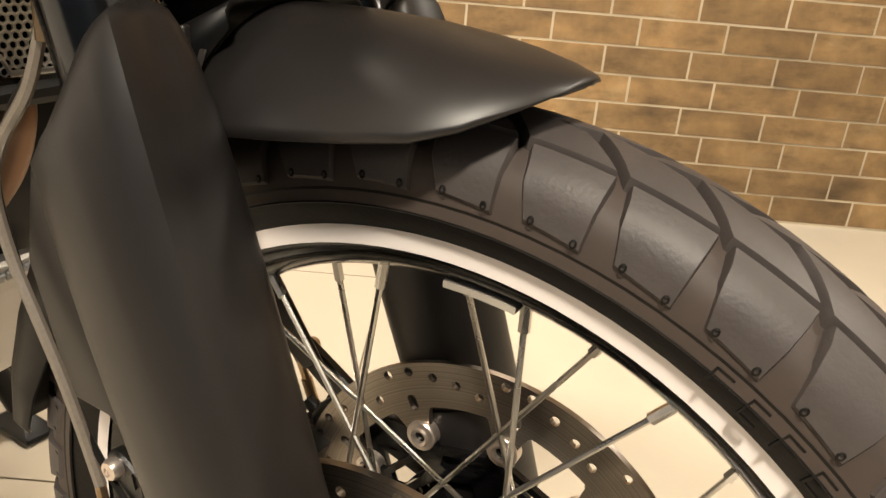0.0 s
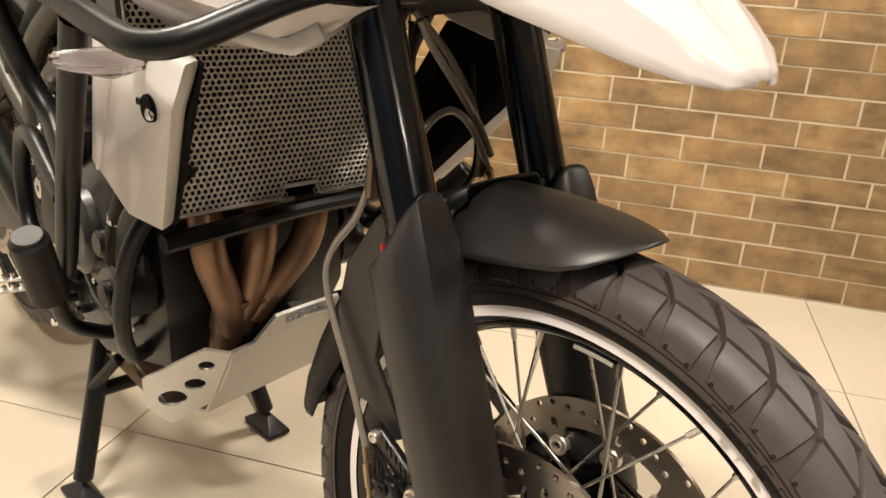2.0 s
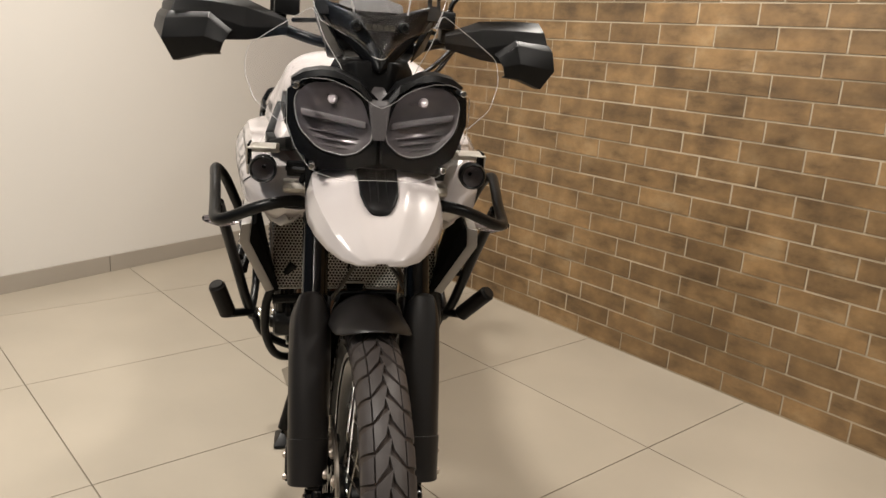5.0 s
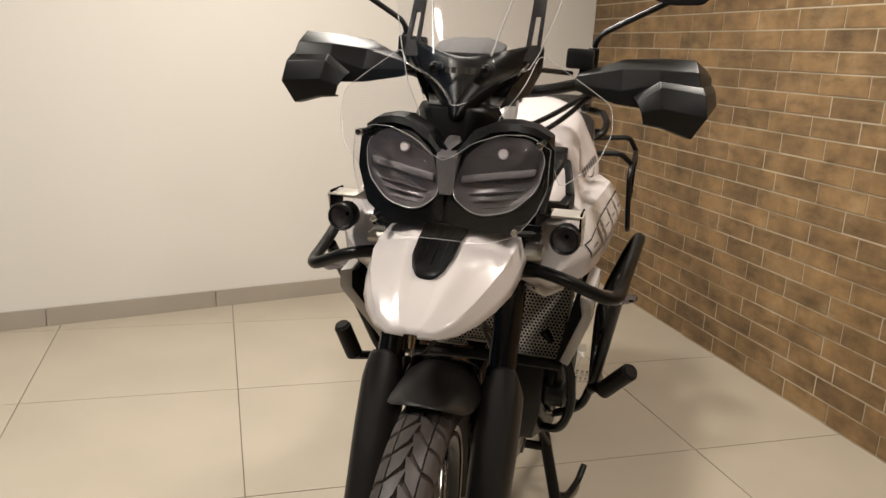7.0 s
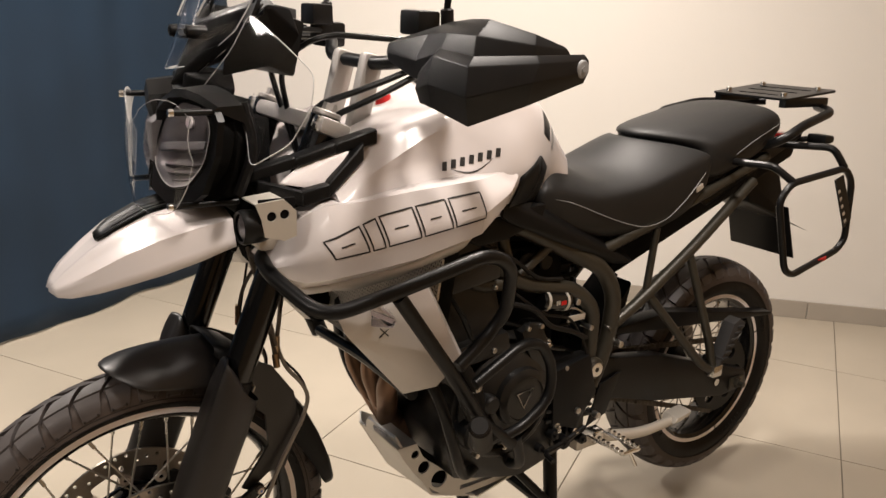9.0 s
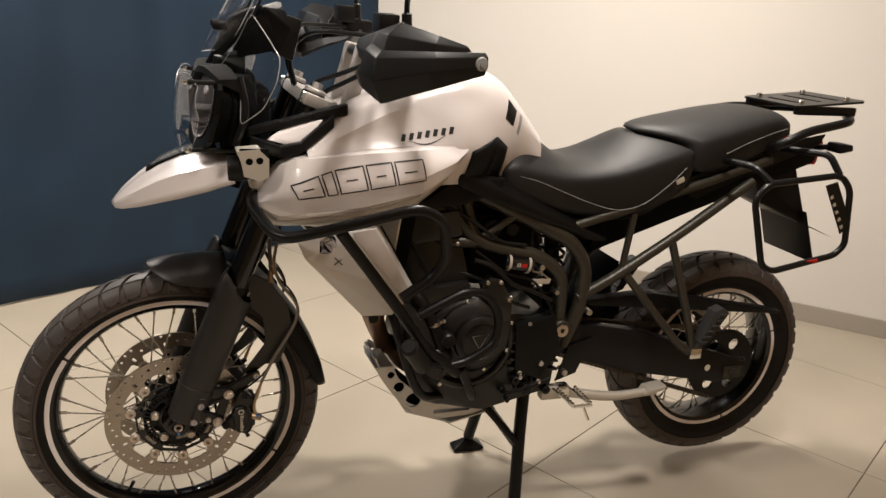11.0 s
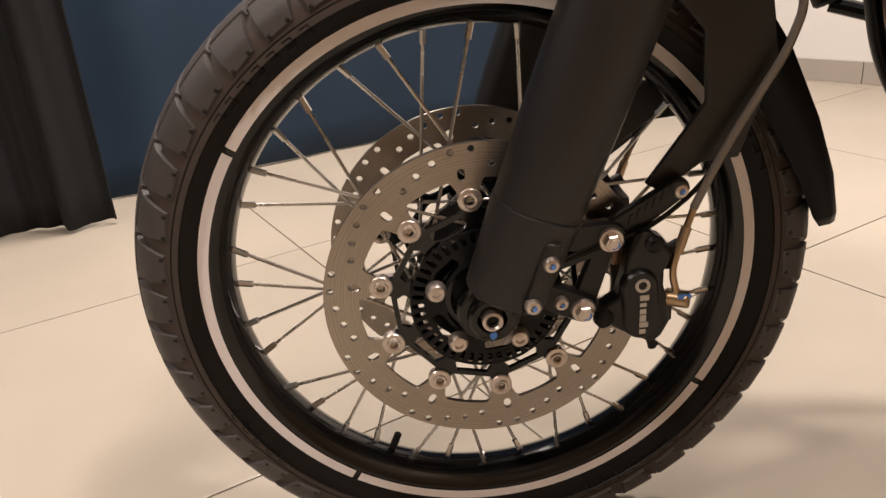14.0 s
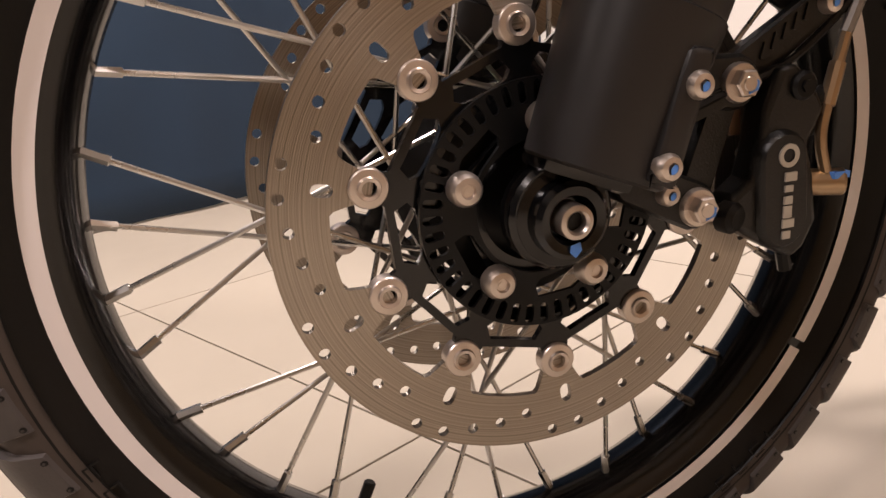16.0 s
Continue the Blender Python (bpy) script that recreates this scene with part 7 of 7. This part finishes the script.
for sgn in (1, -1):
    def line(pts):
        return tube([V3(sgn * x, y, z) for x, y, z in pts], 0.0010, 6, 0.03)
    part("stitching", line([(0.1615, 0.80, 0.962), (0.1630, 0.85, 0.950), (0.1630, 0.92, 0.922), (0.1630, 1.0, 0.892), (0.167, 1.075, 0.872), (0.1715, 1.14, 0.885), (0.1715, 1.21, 0.935), (0.169, 1.26, 0.985)]), GREYDEC, seat, "grey seam stitching")
    part("stitching", line([(0.161, 1.38, 1.020), (0.157, 1.45, 1.050), (0.149, 1.53, 1.075), (0.138, 1.58, 1.085)]), GREYDEC, seat2)
    part("tag", box((sgn * 0.167, 1.247, 0.950), (0.004, 0.024, 0.013), 0.001, Matrix.Rotation(radians(25), 4, "X")), PALE, seat, "small pale fabric tag")
    # side covers below the seat
    part("side_cover", hull([V3(sgn * x, y, z) for x, y, z in ((0.178, 0.70, 0.975), (0.176, 0.725, 0.915), (0.146, 1.0, 0.79), (0.150, 1.07, 0.785), (0.10, 1.07, 0.82), (0.10, 0.80, 0.95), (0.12, 0.64, 0.99), (0.205, 0.63, 0.985), (0.205, 0.63, 0.945), (0.160, 0.775, 0.938))], 0.006), BLACK, bike, "black plastic cover below the seat")
    for i in range(4):
        part("cover_mark", box((sgn * (0.1655 - 0.0030 * i), 0.795 + 0.022 * i, 0.893 - 0.0115 * i), (0.004, 0.004, 0.012), 0), GREYDEC, bike, smooth=0)
    # rear side panel and grab rail
    part("tail_panel", hull([V3(sgn * x, y, z) for x, y, z in ((0.13, 1.26, 0.935), (0.135, 1.32, 0.89), (0.125, 1.55, 0.975), (0.11, 1.73, 1.04), (0.105, 1.75, 1.07), (0.12, 1.55, 1.04), (0.06, 1.32, 0.945), (0.05, 1.73, 1.03))], 0.006), BLACK, bike, "black plastic tail panel")
    part("grab_rail", tube([V3(sgn * 0.11, 1.53, 1.02), V3(sgn * 0.180, 1.535, 1.05), V3(sgn * 0.188, 1.60, 1.085), V3(sgn * 0.16, 1.77, 1.11), V3(sgn * 0.08, 1.83, 1.115)], 0.012, 12, 0.04), SATIN, bike, "black grab rail")
    part("grab_loop", tube([V3(sgn * 0.16, 1.54, 1.035), V3(sgn * 0.185, 1.475, 1.062), V3(sgn * 0.180, 1.50, 1.088), V3(sgn * 0.175, 1.64, 1.110), V3(sgn * 0.14, 1.74, 1.112)], 0.010, 10, 0.03), SATIN, bike) if sgn < 0 else None
    # pannier frame
    rk = part("pannier_frame", tube([V3(sgn * 0.285, 1.388, 0.928), V3(sgn * 0.288, 1.42, 0.968), V3(sgn * 0.295, 1.635, 0.992), V3(sgn * 0.295, 1.675, 0.955), V3(sgn * 0.288, 1.705, 0.80), V3(sgn * 0.285, 1.68, 0.772), V3(sgn * 0.296, 1.475, 0.738), V3(sgn * 0.296, 1.438, 0.755)], 0.0085, 12, 0.025, closed=True), SATIN, bike, "black tubular pannier frame")
    part("frame_arm", tube([V3(sgn * 0.288, 1.43, 0.970), V3(sgn * 0.25, 1.40, 1.005), V3(sgn * 0.13, 1.38, 1.0)], 0.009, 10, 0.02), SATIN, rk)
    part("frame_arm", tube([V3(sgn * 0.295, 1.63, 0.992), V3(sgn * 0.27, 1.61, 1.04), V3(sgn * 0.13, 1.58, 1.03)], 0.009, 10, 0.02), SATIN, rk)
    part("frame_tag", box((sgn * 0.2955, 1.60, 0.760), (0.004, 0.035, 0.010), 0.001, Matrix.Rotation(radians(8), 4, "X")), RED, rk, "small red tag")
    if sgn > 0:
        part("frame_plate", hull([V3(sgn * x, y, z) for x in (0.296, 0.299) for y, z in ((1.59, 0.965), (1.625, 0.975), (1.698, 0.86), (1.67, 0.835))]), SATIN, rk, "black plate with pale plain bars")
        for i in range(5):
            part("plate_mark", box((0.3005, 1.615 + 0.013 * i, 0.935 - 0.020 * i), (0.001, 0.009, 0.009), 0, Matrix.Rotation(radians(-57), 4, "X")), PALE, rk, smooth=0)
    # rear indicator
    part("rear_indicator", join(tube([V3(sgn * 0.06, 1.74, 1.02), V3(sgn * 0.12, 1.76, 1.035)], 0.008, 8, 0), hull([V3(sgn * x, y, z) for x in (0.115, 0.17) for y, z in ((1.745, 1.022), (1.745, 1.05), (1.79, 1.03), (1.785, 1.048))], 0.006)), BLACK, bike, "black-cased rear indicator")
# luggage rack plate
slots = [[(-0.075, 0.05), (0.075, 0.05), (0.075, 0.064), (-0.075, 0.064)], [(-0.075, -0.01), (0.075, -0.01), (0.075, 0.004), (-0.075, 0.004)], [(-0.06, -0.075), (0.06, -0.075), (0.06, -0.062), (-0.06, -0.062)]]
outl = [(-0.115, -0.105), (-0.105, -0.115), (0.105, -0.115), (0.115, -0.105), (0.12, 0.105), (0.108, 0.118), (-0.108, 0.118), (-0.12, 0.105)]
rm = at((0, 1.735, 1.150)) @ Matrix.Rotation(radians(5), 4, "X") @ Matrix(((0, 1, 0, 0), (0, 0, 1, 0), (1, 0, 0, 0), (0, 0, 0, 1)))
rackp = part("luggage_rack", xf(plate(outl, slots, 0.006), rm), SATIN, bike, "flat black luggage rack plate with slots", smooth=20)
for sx in (-1, 1):
    part("rack_rib", box((sx * 0.10, 1.73, 1.130), (0.02, 0.20, 0.024), 0.003), SATIN, rackp)
    for y, z in ((1.655, 1.143), (1.81, 1.156)):
        part("rack_bolt", cyl((sx * 0.085, y, z), (sx * 0.085, y, z + 0.014), 0.008, 12, bevel=0.002), CHROME, rackp)
part("tail_light", hull([V3(x, y, z) for x in (-0.06, 0.06) for y, z in ((1.74, 1.04), (1.79, 1.04), (1.775, 0.97), (1.74, 0.97))], 0.006), REDLENS, bike, "red tail light")
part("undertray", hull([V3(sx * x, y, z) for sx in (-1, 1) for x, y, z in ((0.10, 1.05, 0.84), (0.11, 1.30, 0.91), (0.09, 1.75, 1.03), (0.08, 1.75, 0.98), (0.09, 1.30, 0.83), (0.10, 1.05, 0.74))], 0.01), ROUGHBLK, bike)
part("plate_holder", join(hull([V3(sx * x, y, z) for sx in (-1, 1) for x, y, z in ((0.07, 1.55, 0.95), (0.08, 1.68, 0.99), (0.085, 1.76, 0.80), (0.08, 1.745, 0.80), (0.07, 1.60, 0.86))], 0.006), hull([V3(sx * x, y, z) for sx in (-1, 1) for x, y, z in ((0.10, 1.735, 0.84), (0.10, 1.74, 0.84), (0.105, 1.80, 0.685), (0.105, 1.795, 0.685))], 0.001)), BLACK, bike, "black number-plate holder and mudflap")

# ---- rear wheel and swingarm ----
rear_wheel = wheel("rear_wheel", 0.319, 0.072, 0.2185, 0.055, 0.055, 0.070, 34, at(RAX), "black wire-spoked rear wheel", 2, arcs(radians(20), radians(110), radians(200), radians(290)))
teeth = []
for k in range(92):
    a = T2 * k / 92
    r = 0.108 + (0.004 if k % 2 else 0)
    teeth.append((r * math.cos(a), r * math.sin(a)))
part("sprocket", xf(plate(teeth, [circle(0, 0, 0.03, 24)] + [circle(0.07 * math.cos(T2 * k / 6), 0.07 * math.sin(T2 * k / 6), 0.018, 14) for k in range(6)], 0.007), at(RAX + V3(0.095, 0, 0))), SATIN, bike, "black rear sprocket")
part("rear_brake_disc", xf(plate(ring(0.1275, 80), [circle(0, 0, 0.092, 60)] + [circle(0.11 * math.cos(T2 * k / 24), 0.11 * math.sin(T2 * k / 24), 0.004, 8) for k in range(24)], 0.005), at(RAX + V3(-0.10, 0, 0))), DISC, bike, "drilled steel rear brake disc")
part("rear_carrier", xf(plate(ring(0.095, 50), [circle(0, 0, 0.03, 24)] + [circle(0.062 * math.cos(T2 * k / 5), 0.062 * math.sin(T2 * k / 5), 0.02, 14) for k in range(5)], 0.005), at(RAX + V3(-0.10, 0, 0))), SATIN, bike)
part("rear_caliper", hull([V3(-x, y, z) for x in (0.08, 0.135) for y, z in ((1.38, 0.42), (1.44, 0.45), (1.45, 0.50), (1.40, 0.50), (1.36, 0.46))], 0.008), ENGINE, bike)
# chain runs: links one by one
link = mesh_of("chain_link", join(box((0.004, 0, 0), (0.002, 0.015, 0.012), 0.001), box((-0.004, 0, 0), (0.002, 0.015, 0.012), 0.001), cyl((-0.005, 0, 0), (0.005, 0, 0), 0.004, 8)), CHAINM)
chain = tagged(new("chain"))
chain.parent = bike
for a, b in ((V3(0.095, 0.92, 0.565), V3(0.095, 1.525, 0.486)), (V3(0.095, 0.92, 0.475), V3(0.095, 1.525, 0.264))):
    n = int((b - a).length / 0.0158)
    for i in range(n):
        part("chain_link", link, CHAINM, chain, m=at(a + (b - a) * (i / n)) @ Matrix.Rotation(math.atan2((b - a).z, (b - a).y), 4, "X"))
for sgn in (1, -1):
    arm = part("swingarm", hull([V3(sgn * x, y, z) for x in (0.112, 0.148) for y, z in ((0.93, 0.575), (1.02, 0.56), (1.20, 0.528), (1.48, 0.422), (1.58, 0.402), (1.595, 0.352), (1.49, 0.342), (1.20, 0.40), (1.02, 0.455), (0.95, 0.485))], 0.008), SATIN, bike, "black swingarm")
    part("axle_nut", join(cyl((sgn * 0.14, 1.54, 0.374), (sgn * 0.162, 1.54, 0.374), 0.015, 6, bevel=0.002), cyl((sgn * 0.15, 1.54, 0.374), (sgn * 0.175, 1.54, 0.374), 0.008, 14), box((sgn * 0.150, 1.54, 0.374), (0.006, 0.06, 0.034), 0.003)), FRAME, arm, "dark steel axle nut")
    part("adjuster", cyl((sgn * 0.148, 1.45, 0.395), (sgn * 0.152, 1.45, 0.395), 0.010, 12), CHROME, arm)
part("chain_guard", hull([V3(x, y, z) for x in (0.085, 0.125) for y, z in ((1.05, 0.60), (1.05, 0.615), (1.25, 0.625), (1.70, 0.545), (1.70, 0.535), (1.25, 0.58))], 0.004), BLACK, bike, "black plastic chain guard")
part("rear_hugger", hull([V3(sx * x, y, z) for sx in (-1, 1) for x, y, z in ((0.07, 1.07, 0.50), (0.07, 1.10, 0.62), (0.065, 1.17, 0.70), (0.065, 1.16, 0.66), (0.065, 1.13, 0.52))], 0.006), BLACK, bike)
part("shock_absorber", join(cyl((0, 1.0, 0.55), (0, 0.98, 0.82), 0.022, 16), tube([V3(0.035 * math.cos(k * 0.8), 0.99 + 0.035 * math.sin(k * 0.8), 0.58 + 0.004 * k) for k in range(52)], 0.005, 6, 0)), SATIN, bike)

# ---- stands ----
cs = part("centre_stand", join(tube([V3(0.10, 0.90, 0.36), V3(0.13, 0.885, 0.25), V3(0.185, 0.865, 0.045)], 0.017, 12, 0.05), tube([V3(-0.10, 0.90, 0.36), V3(-0.13, 0.885, 0.25), V3(-0.185, 0.865, 0.045)], 0.017, 12, 0.05), tube([V3(0.145, 0.88, 0.20), V3(-0.145, 0.88, 0.20)], 0.013, 10, 0)), SATIN, bike, "black steel centre stand holding the bike up")
for sgn in (1, -1):
    part("stand_foot", hull([V3(sgn * 0.187 + dx, 0.862 + dy, z) for dx, dy in ((-0.025, -0.05), (0.025, -0.05), (0.025, 0.05), (-0.025, 0.05)) for z in (0.004, 0.012)] + [V3(sgn * 0.187, 0.862, 0.045)], 0.004), SATIN, cs)
    part("stand_brace", tube([V3(sgn * 0.148, 0.88, 0.21), V3(sgn * 0.11, 0.77, 0.335)], 0.010, 8, 0), SATIN, cs)
part("stand_lever", tube([V3(0.185, 0.87, 0.06), V3(0.215, 0.91, 0.035), V3(0.24, 1.0, 0.045), V3(0.25, 1.04, 0.075)], 0.010, 10, 0.03), SATIN, cs)
part("side_stand", join(tube([V3(0.16, 0.96, 0.375), V3(0.185, 1.12, 0.352), V3(0.19, 1.255, 0.362)], [0.014, 0.012], 12, 0.05), hull([V3(x, y, z) for x in (0.165, 0.21) for y, z in ((1.215, 0.36), (1.27, 0.368), (1.28, 0.382), (1.225, 0.375))], 0.005), box((0.155, 0.955, 0.37), (0.03, 0.07, 0.035), 0.005)), PALE, bike, "pale alloy side stand folded up")
part("gear_lever", tube([V3(0.18, 0.93, 0.42), V3(0.185, 0.85, 0.40), V3(0.19, 0.80, 0.395), V3(0.225, 0.795, 0.395)], 0.006, 8, 0.02), SATIN, bike)
part("brake_pedal", tube([V3(-0.18, 0.97, 0.40), V3(-0.19, 0.86, 0.38), V3(-0.19, 0.80, 0.385), V3(-0.225, 0.795, 0.39)], 0.006, 8, 0.02), CHROME, bike)

# ---- handlebar ----
HB = lambda *pts: xf(tube([V3(*p) for p in pts], 0.0125, 14, 0.05), STEER)
bar = part("handlebar", HB((-0.425, 0.546, 1.250), (-0.20, 0.49, 1.255), (-0.09, 0.425, 1.225), (0.09, 0.425, 1.225), (0.20, 0.49, 1.255), (0.425, 0.546, 1.250)), SATIN, bike, "black tapered handlebar")
for sgn in (1, -1):
    part("riser", xf(hull([V3(sgn * x, y, z) for x in (0.034, 0.060) for y, z in ((0.375, 1.09), (0.415, 1.09), (0.452, 1.235), (0.412, 1.245))], 0.009), STEER), CLAMPM, bar, "silver bar riser")
    part("grip", xf(cyl((sgn * 0.29, 0.512, 1.2525), (sgn * 0.405, 0.541, 1.2505), 0.0175, 20, bevel=0.003), STEER), GREYRUB, bar)
    part("bar_end", xf(cyl((sgn * 0.405, 0.541, 1.2505), (sgn * 0.440, 0.547, 1.250), 0.015, 20, bevel=0.003), STEER), GREYDEC, bar)
    part("lever", xf(tube([V3(sgn * 0.20, 0.455, 1.255), V3(sgn * 0.28, 0.435, 1.25), V3(sgn * 0.40, 0.475, 1.24)], 0.006, 8, 0.04, flat=0.6), STEER), SATIN, bar)
    part("switch_block", xf(box((sgn * 0.225, 0.495, 1.26), (0.06, 0.05, 0.05), 0.008), STEER), SATIN, bar)
    part("fluid_reservoir", xf(join(box((sgn * 0.175, 0.44, 1.30), (0.055, 0.045, 0.04), 0.006), box((sgn * 0.19, 0.46, 1.27), (0.03, 0.04, 0.04), 0.005)), STEER), SATIN, bar)
    # hand guard: a faceted upper shell and a proud lower panel
    upper = [[(0.175, 0.395, 1.270), (0.262, 0.440, 1.304), (0.330, 0.428, 1.311), (0.394, 0.404, 1.313), (0.424, 0.465, 1.296), (0.427, 0.520, 1.280)],
             [(0.172, 0.382, 1.264), (0.262, 0.397, 1.285), (0.330, 0.381, 1.290), (0.401, 0.375, 1.290), (0.434, 0.455, 1.281), (0.431, 0.525, 1.276)],
             [(0.172, 0.380, 1.250), (0.262, 0.374, 1.246), (0.332, 0.367, 1.264), (0.409, 0.365, 1.259), (0.436, 0.455, 1.264), (0.433, 0.530, 1.268)],
             [(0.176, 0.383, 1.238), (0.256, 0.374, 1.220), (0.322, 0.370, 1.215), (0.404, 0.368, 1.215), (0.432, 0.455, 1.232), (0.431, 0.530, 1.240)]]
    hg = part("hand_guard", xf(loft([[V3(sgn * a_, b_, c_) for a_, b_, c_ in r] for r in upper], closed=False), STEER), GUARDPL, bike, "matt black plastic hand guard", smooth=40)
    thicken(hg, 0.005, 0)
    soften(hg, 0.007, 4, 8)
    lower = [[(0.287, 0.368, 1.236), (0.332, 0.365, 1.269), (0.411, 0.363, 1.264), (0.438, 0.455, 1.268), (0.436, 0.556, 1.270)],
             [(0.294, 0.357, 1.228), (0.334, 0.353, 1.258), (0.417, 0.349, 1.250), (0.446, 0.455, 1.257), (0.442, 0.560, 1.262)],
             [(0.304, 0.345, 1.209), (0.342, 0.339, 1.220), (0.424, 0.343, 1.210), (0.450, 0.440, 1.232), (0.444, 0.560, 1.246)],
             [(0.310, 0.350, 1.190), (0.345, 0.347, 1.187), (0.404, 0.366, 1.168), (0.432, 0.450, 1.198), (0.440, 0.556, 1.230)],
             [(0.308, 0.364, 1.188), (0.342, 0.362, 1.184), (0.394, 0.380, 1.168), (0.418, 0.456, 1.199), (0.428, 0.556, 1.232)]]
    low_panel = part("guard_panel", xf(loft([[V3(sgn * a_, b_, c_) for a_, b_, c_ in r] for r in lower], closed=False), STEER), GUARDPL, hg, "proud lower panel of the guard", smooth=40)
    thicken(low_panel, 0.004, 0)
    soften(low_panel, 0.006, 4, 8)
    stripe_ = [[V3(sgn * (a_[0] + 0.0012), a_[1] - 0.0022, a_[2] + 0.0012) for a_ in (lower[0][k], lower[1][k])] for k in (0, 1)]
    part("guard_stripe", xf(loft(stripe_, closed=False), STEER), GREYSTRIPE, hg, "pale grey slanted stripe", smooth=0)
    part("guard_bolt", xf(join(cyl((sgn * 0.438, 0.546, 1.250), (sgn * 0.4475, 0.547, 1.250), 0.0135, 18, bevel=0.002), cyl((sgn * 0.447, 0.547, 1.250), (sgn * 0.4495, 0.547, 1.250), 0.005, 6)), STEER), GREYDEC, hg, "grey bar-end bolt")
    # mirror on its stem
    mir = part("mirror_stem", xf(tube([V3(sgn * 0.20, 0.48, 1.265), V3(sgn * 0.20, 0.475, 1.345), V3(sgn * 0.245, 0.465, 1.372), V3(sgn * 0.35, 0.45, 1.430)], 0.006, 10, 0.03), STEER), SATIN, bike, "black mirror stem")
    part("rubber_boot", xf(cyl((sgn * 0.20, 0.48, 1.275), (sgn * 0.20, 0.476, 1.325), 0.011, 14, bevel=0.003), STEER), RUBBER, mir)
    part("mirror", xf(hull([V3(sgn * x, y, z) for x, y, z in ((0.29, 0.44, 1.425), (0.33, 0.43, 1.41), (0.40, 0.435, 1.415), (0.43, 0.445, 1.45), (0.42, 0.45, 1.50), (0.33, 0.45, 1.50), (0.28, 0.45, 1.47), (0.35, 0.475, 1.45))], 0.008), STEER), BLACK, mir, "black mirror housing")
part("cable", xf(tube([V3(0.16, 0.44, 1.27), V3(0.09, 0.30, 1.275), V3(0.02, 0.26, 1.22), V3(0.0, 0.31, 1.05)], 0.005, 8, 0.05), STEER), SATIN, bar)
part("cable", xf(tube([V3(0.22, 0.46, 1.25), V3(0.14, 0.36, 1.19), V3(0.06, 0.29, 1.15), V3(0.05, 0.34, 1.02)], 0.0055, 8, 0.05), STEER), SATIN, bar)
part("cable", xf(tube([V3(0.22, 0.465, 1.245), V3(0.15, 0.37, 1.175), V3(0.08, 0.31, 1.13), V3(0.06, 0.36, 1.0)], 0.0055, 8, 0.05), STEER), SATIN, bar)
part("cable", xf(tube([V3(-0.16, 0.44, 1.27), V3(-0.09, 0.30, 1.275), V3(-0.02, 0.26, 1.22), V3(0.0, 0.31, 1.05)], 0.005, 8, 0.05), STEER), SATIN, bar)

# ---- floor tiles ----
A0 = Vector((0.572, 1.45, 0))
L = 0.76
tile_mesh = mesh_of("floor_tile", box((0, 0, -0.005), (L - 0.0035, L - 0.0035, 0.01), 0.0008), TILE, 0)
rot = Matrix.Rotation(math.atan2(UD.y, UD.x), 4, "Z")
for i in range(-8, 3):
    for j in range(-7, 4):
        c = A0 + UD * ((i + 0.5) * L) + VD * ((j + 0.5) * L)
        if c.dot(UD) - L / 2 > BRICK_U or (c - K).dot(wn) < -L * 0.75:
            continue
        part("floor_tile", tile_mesh, TILE, ground, m=Matrix.Translation(c) @ rot)

# ---- bricks ----
BL, BH = 0.2425, 0.0803
v0 = K.dot(VD)
near = []
shift = random.Random(11)
COURSES = [(0.0 if r % 2 == 0 else 0.0815) + shift.uniform(-0.006, 0.006) for r in range(33)]
for r in range(20):
    for c in range(-16, 15):
        lo, hi = COURSES[r] + c * BL + 0.0022, min(COURSES[r] + (c + 1) * BL - 0.0022, v0)
        if hi - lo > BL - 0.01 and -0.9 < (lo + hi) / 2 < 2.6:
            near.append((lo, hi, r * BH + 0.0070, r * BH + BH + 0.0030))
rb = random.Random(5)


bw, bh = BL - 0.0044, BH - 0.0040
protos = [mesh_of("brick", hull([(du, y, z) for du, e in ((0.012, 0), (-p, 0.0015)) for y in (-bw / 2 + e, bw / 2 - e) for z in (-bh / 2 + e, bh / 2 - e)]), BRICK, 0) for p in (0.0, 0.001, 0.002)]
near = near[:300] if len(near) > 300 else near
for lo, hi, z0, z1 in near:
    cpos = UD * BRICK_U + VD * ((lo + hi) / 2) + Vector((0, 0, (z0 + z1) / 2))
    part("brick", protos[rb.randrange(3)], BRICK, brick_wall, m=Matrix.Translation(cpos) @ rot)
vs, fs = [], []
done = set((round(a, 4), round(c, 4)) for a, b, c, d in near)
for r in range(33):
    for c in range(-20, 15):
        lo, hi = COURSES[r] + c * BL + 0.0022, min(COURSES[r] + (c + 1) * BL - 0.0022, v0)
        z0, z1 = r * BH + 0.0070, min(r * BH + BH + 0.0030, CEIL)
        if hi - lo < 0.03 or lo < v0 - 7.5 or (round(lo, 4), round(z0, 4)) in done:
            continue
        k = len(vs)
        pr = rb.choice((0.0, 0.001, 0.002))
        for du, e in ((0.012, 0.0), (-pr, 0.0015)):
            for v, z in ((lo + e, z0 + e), (hi - e, z0 + e), (hi - e, z1 - e), (lo + e, z1 - e)):
                vs.append(UD * (BRICK_U + du) + VD * v + Vector((0, 0, z)))
        fs += [(k + 4, k + 5, k + 6, k + 7), (k, k + 1, k + 5, k + 4), (k + 1, k + 2, k + 6, k + 5), (k + 2, k + 3, k + 7, k + 6), (k + 3, k, k + 4, k + 7)]
tagged(part("brick_field", (vs, fs), BRICK, brick_wall, smooth=0), kind="stuff")
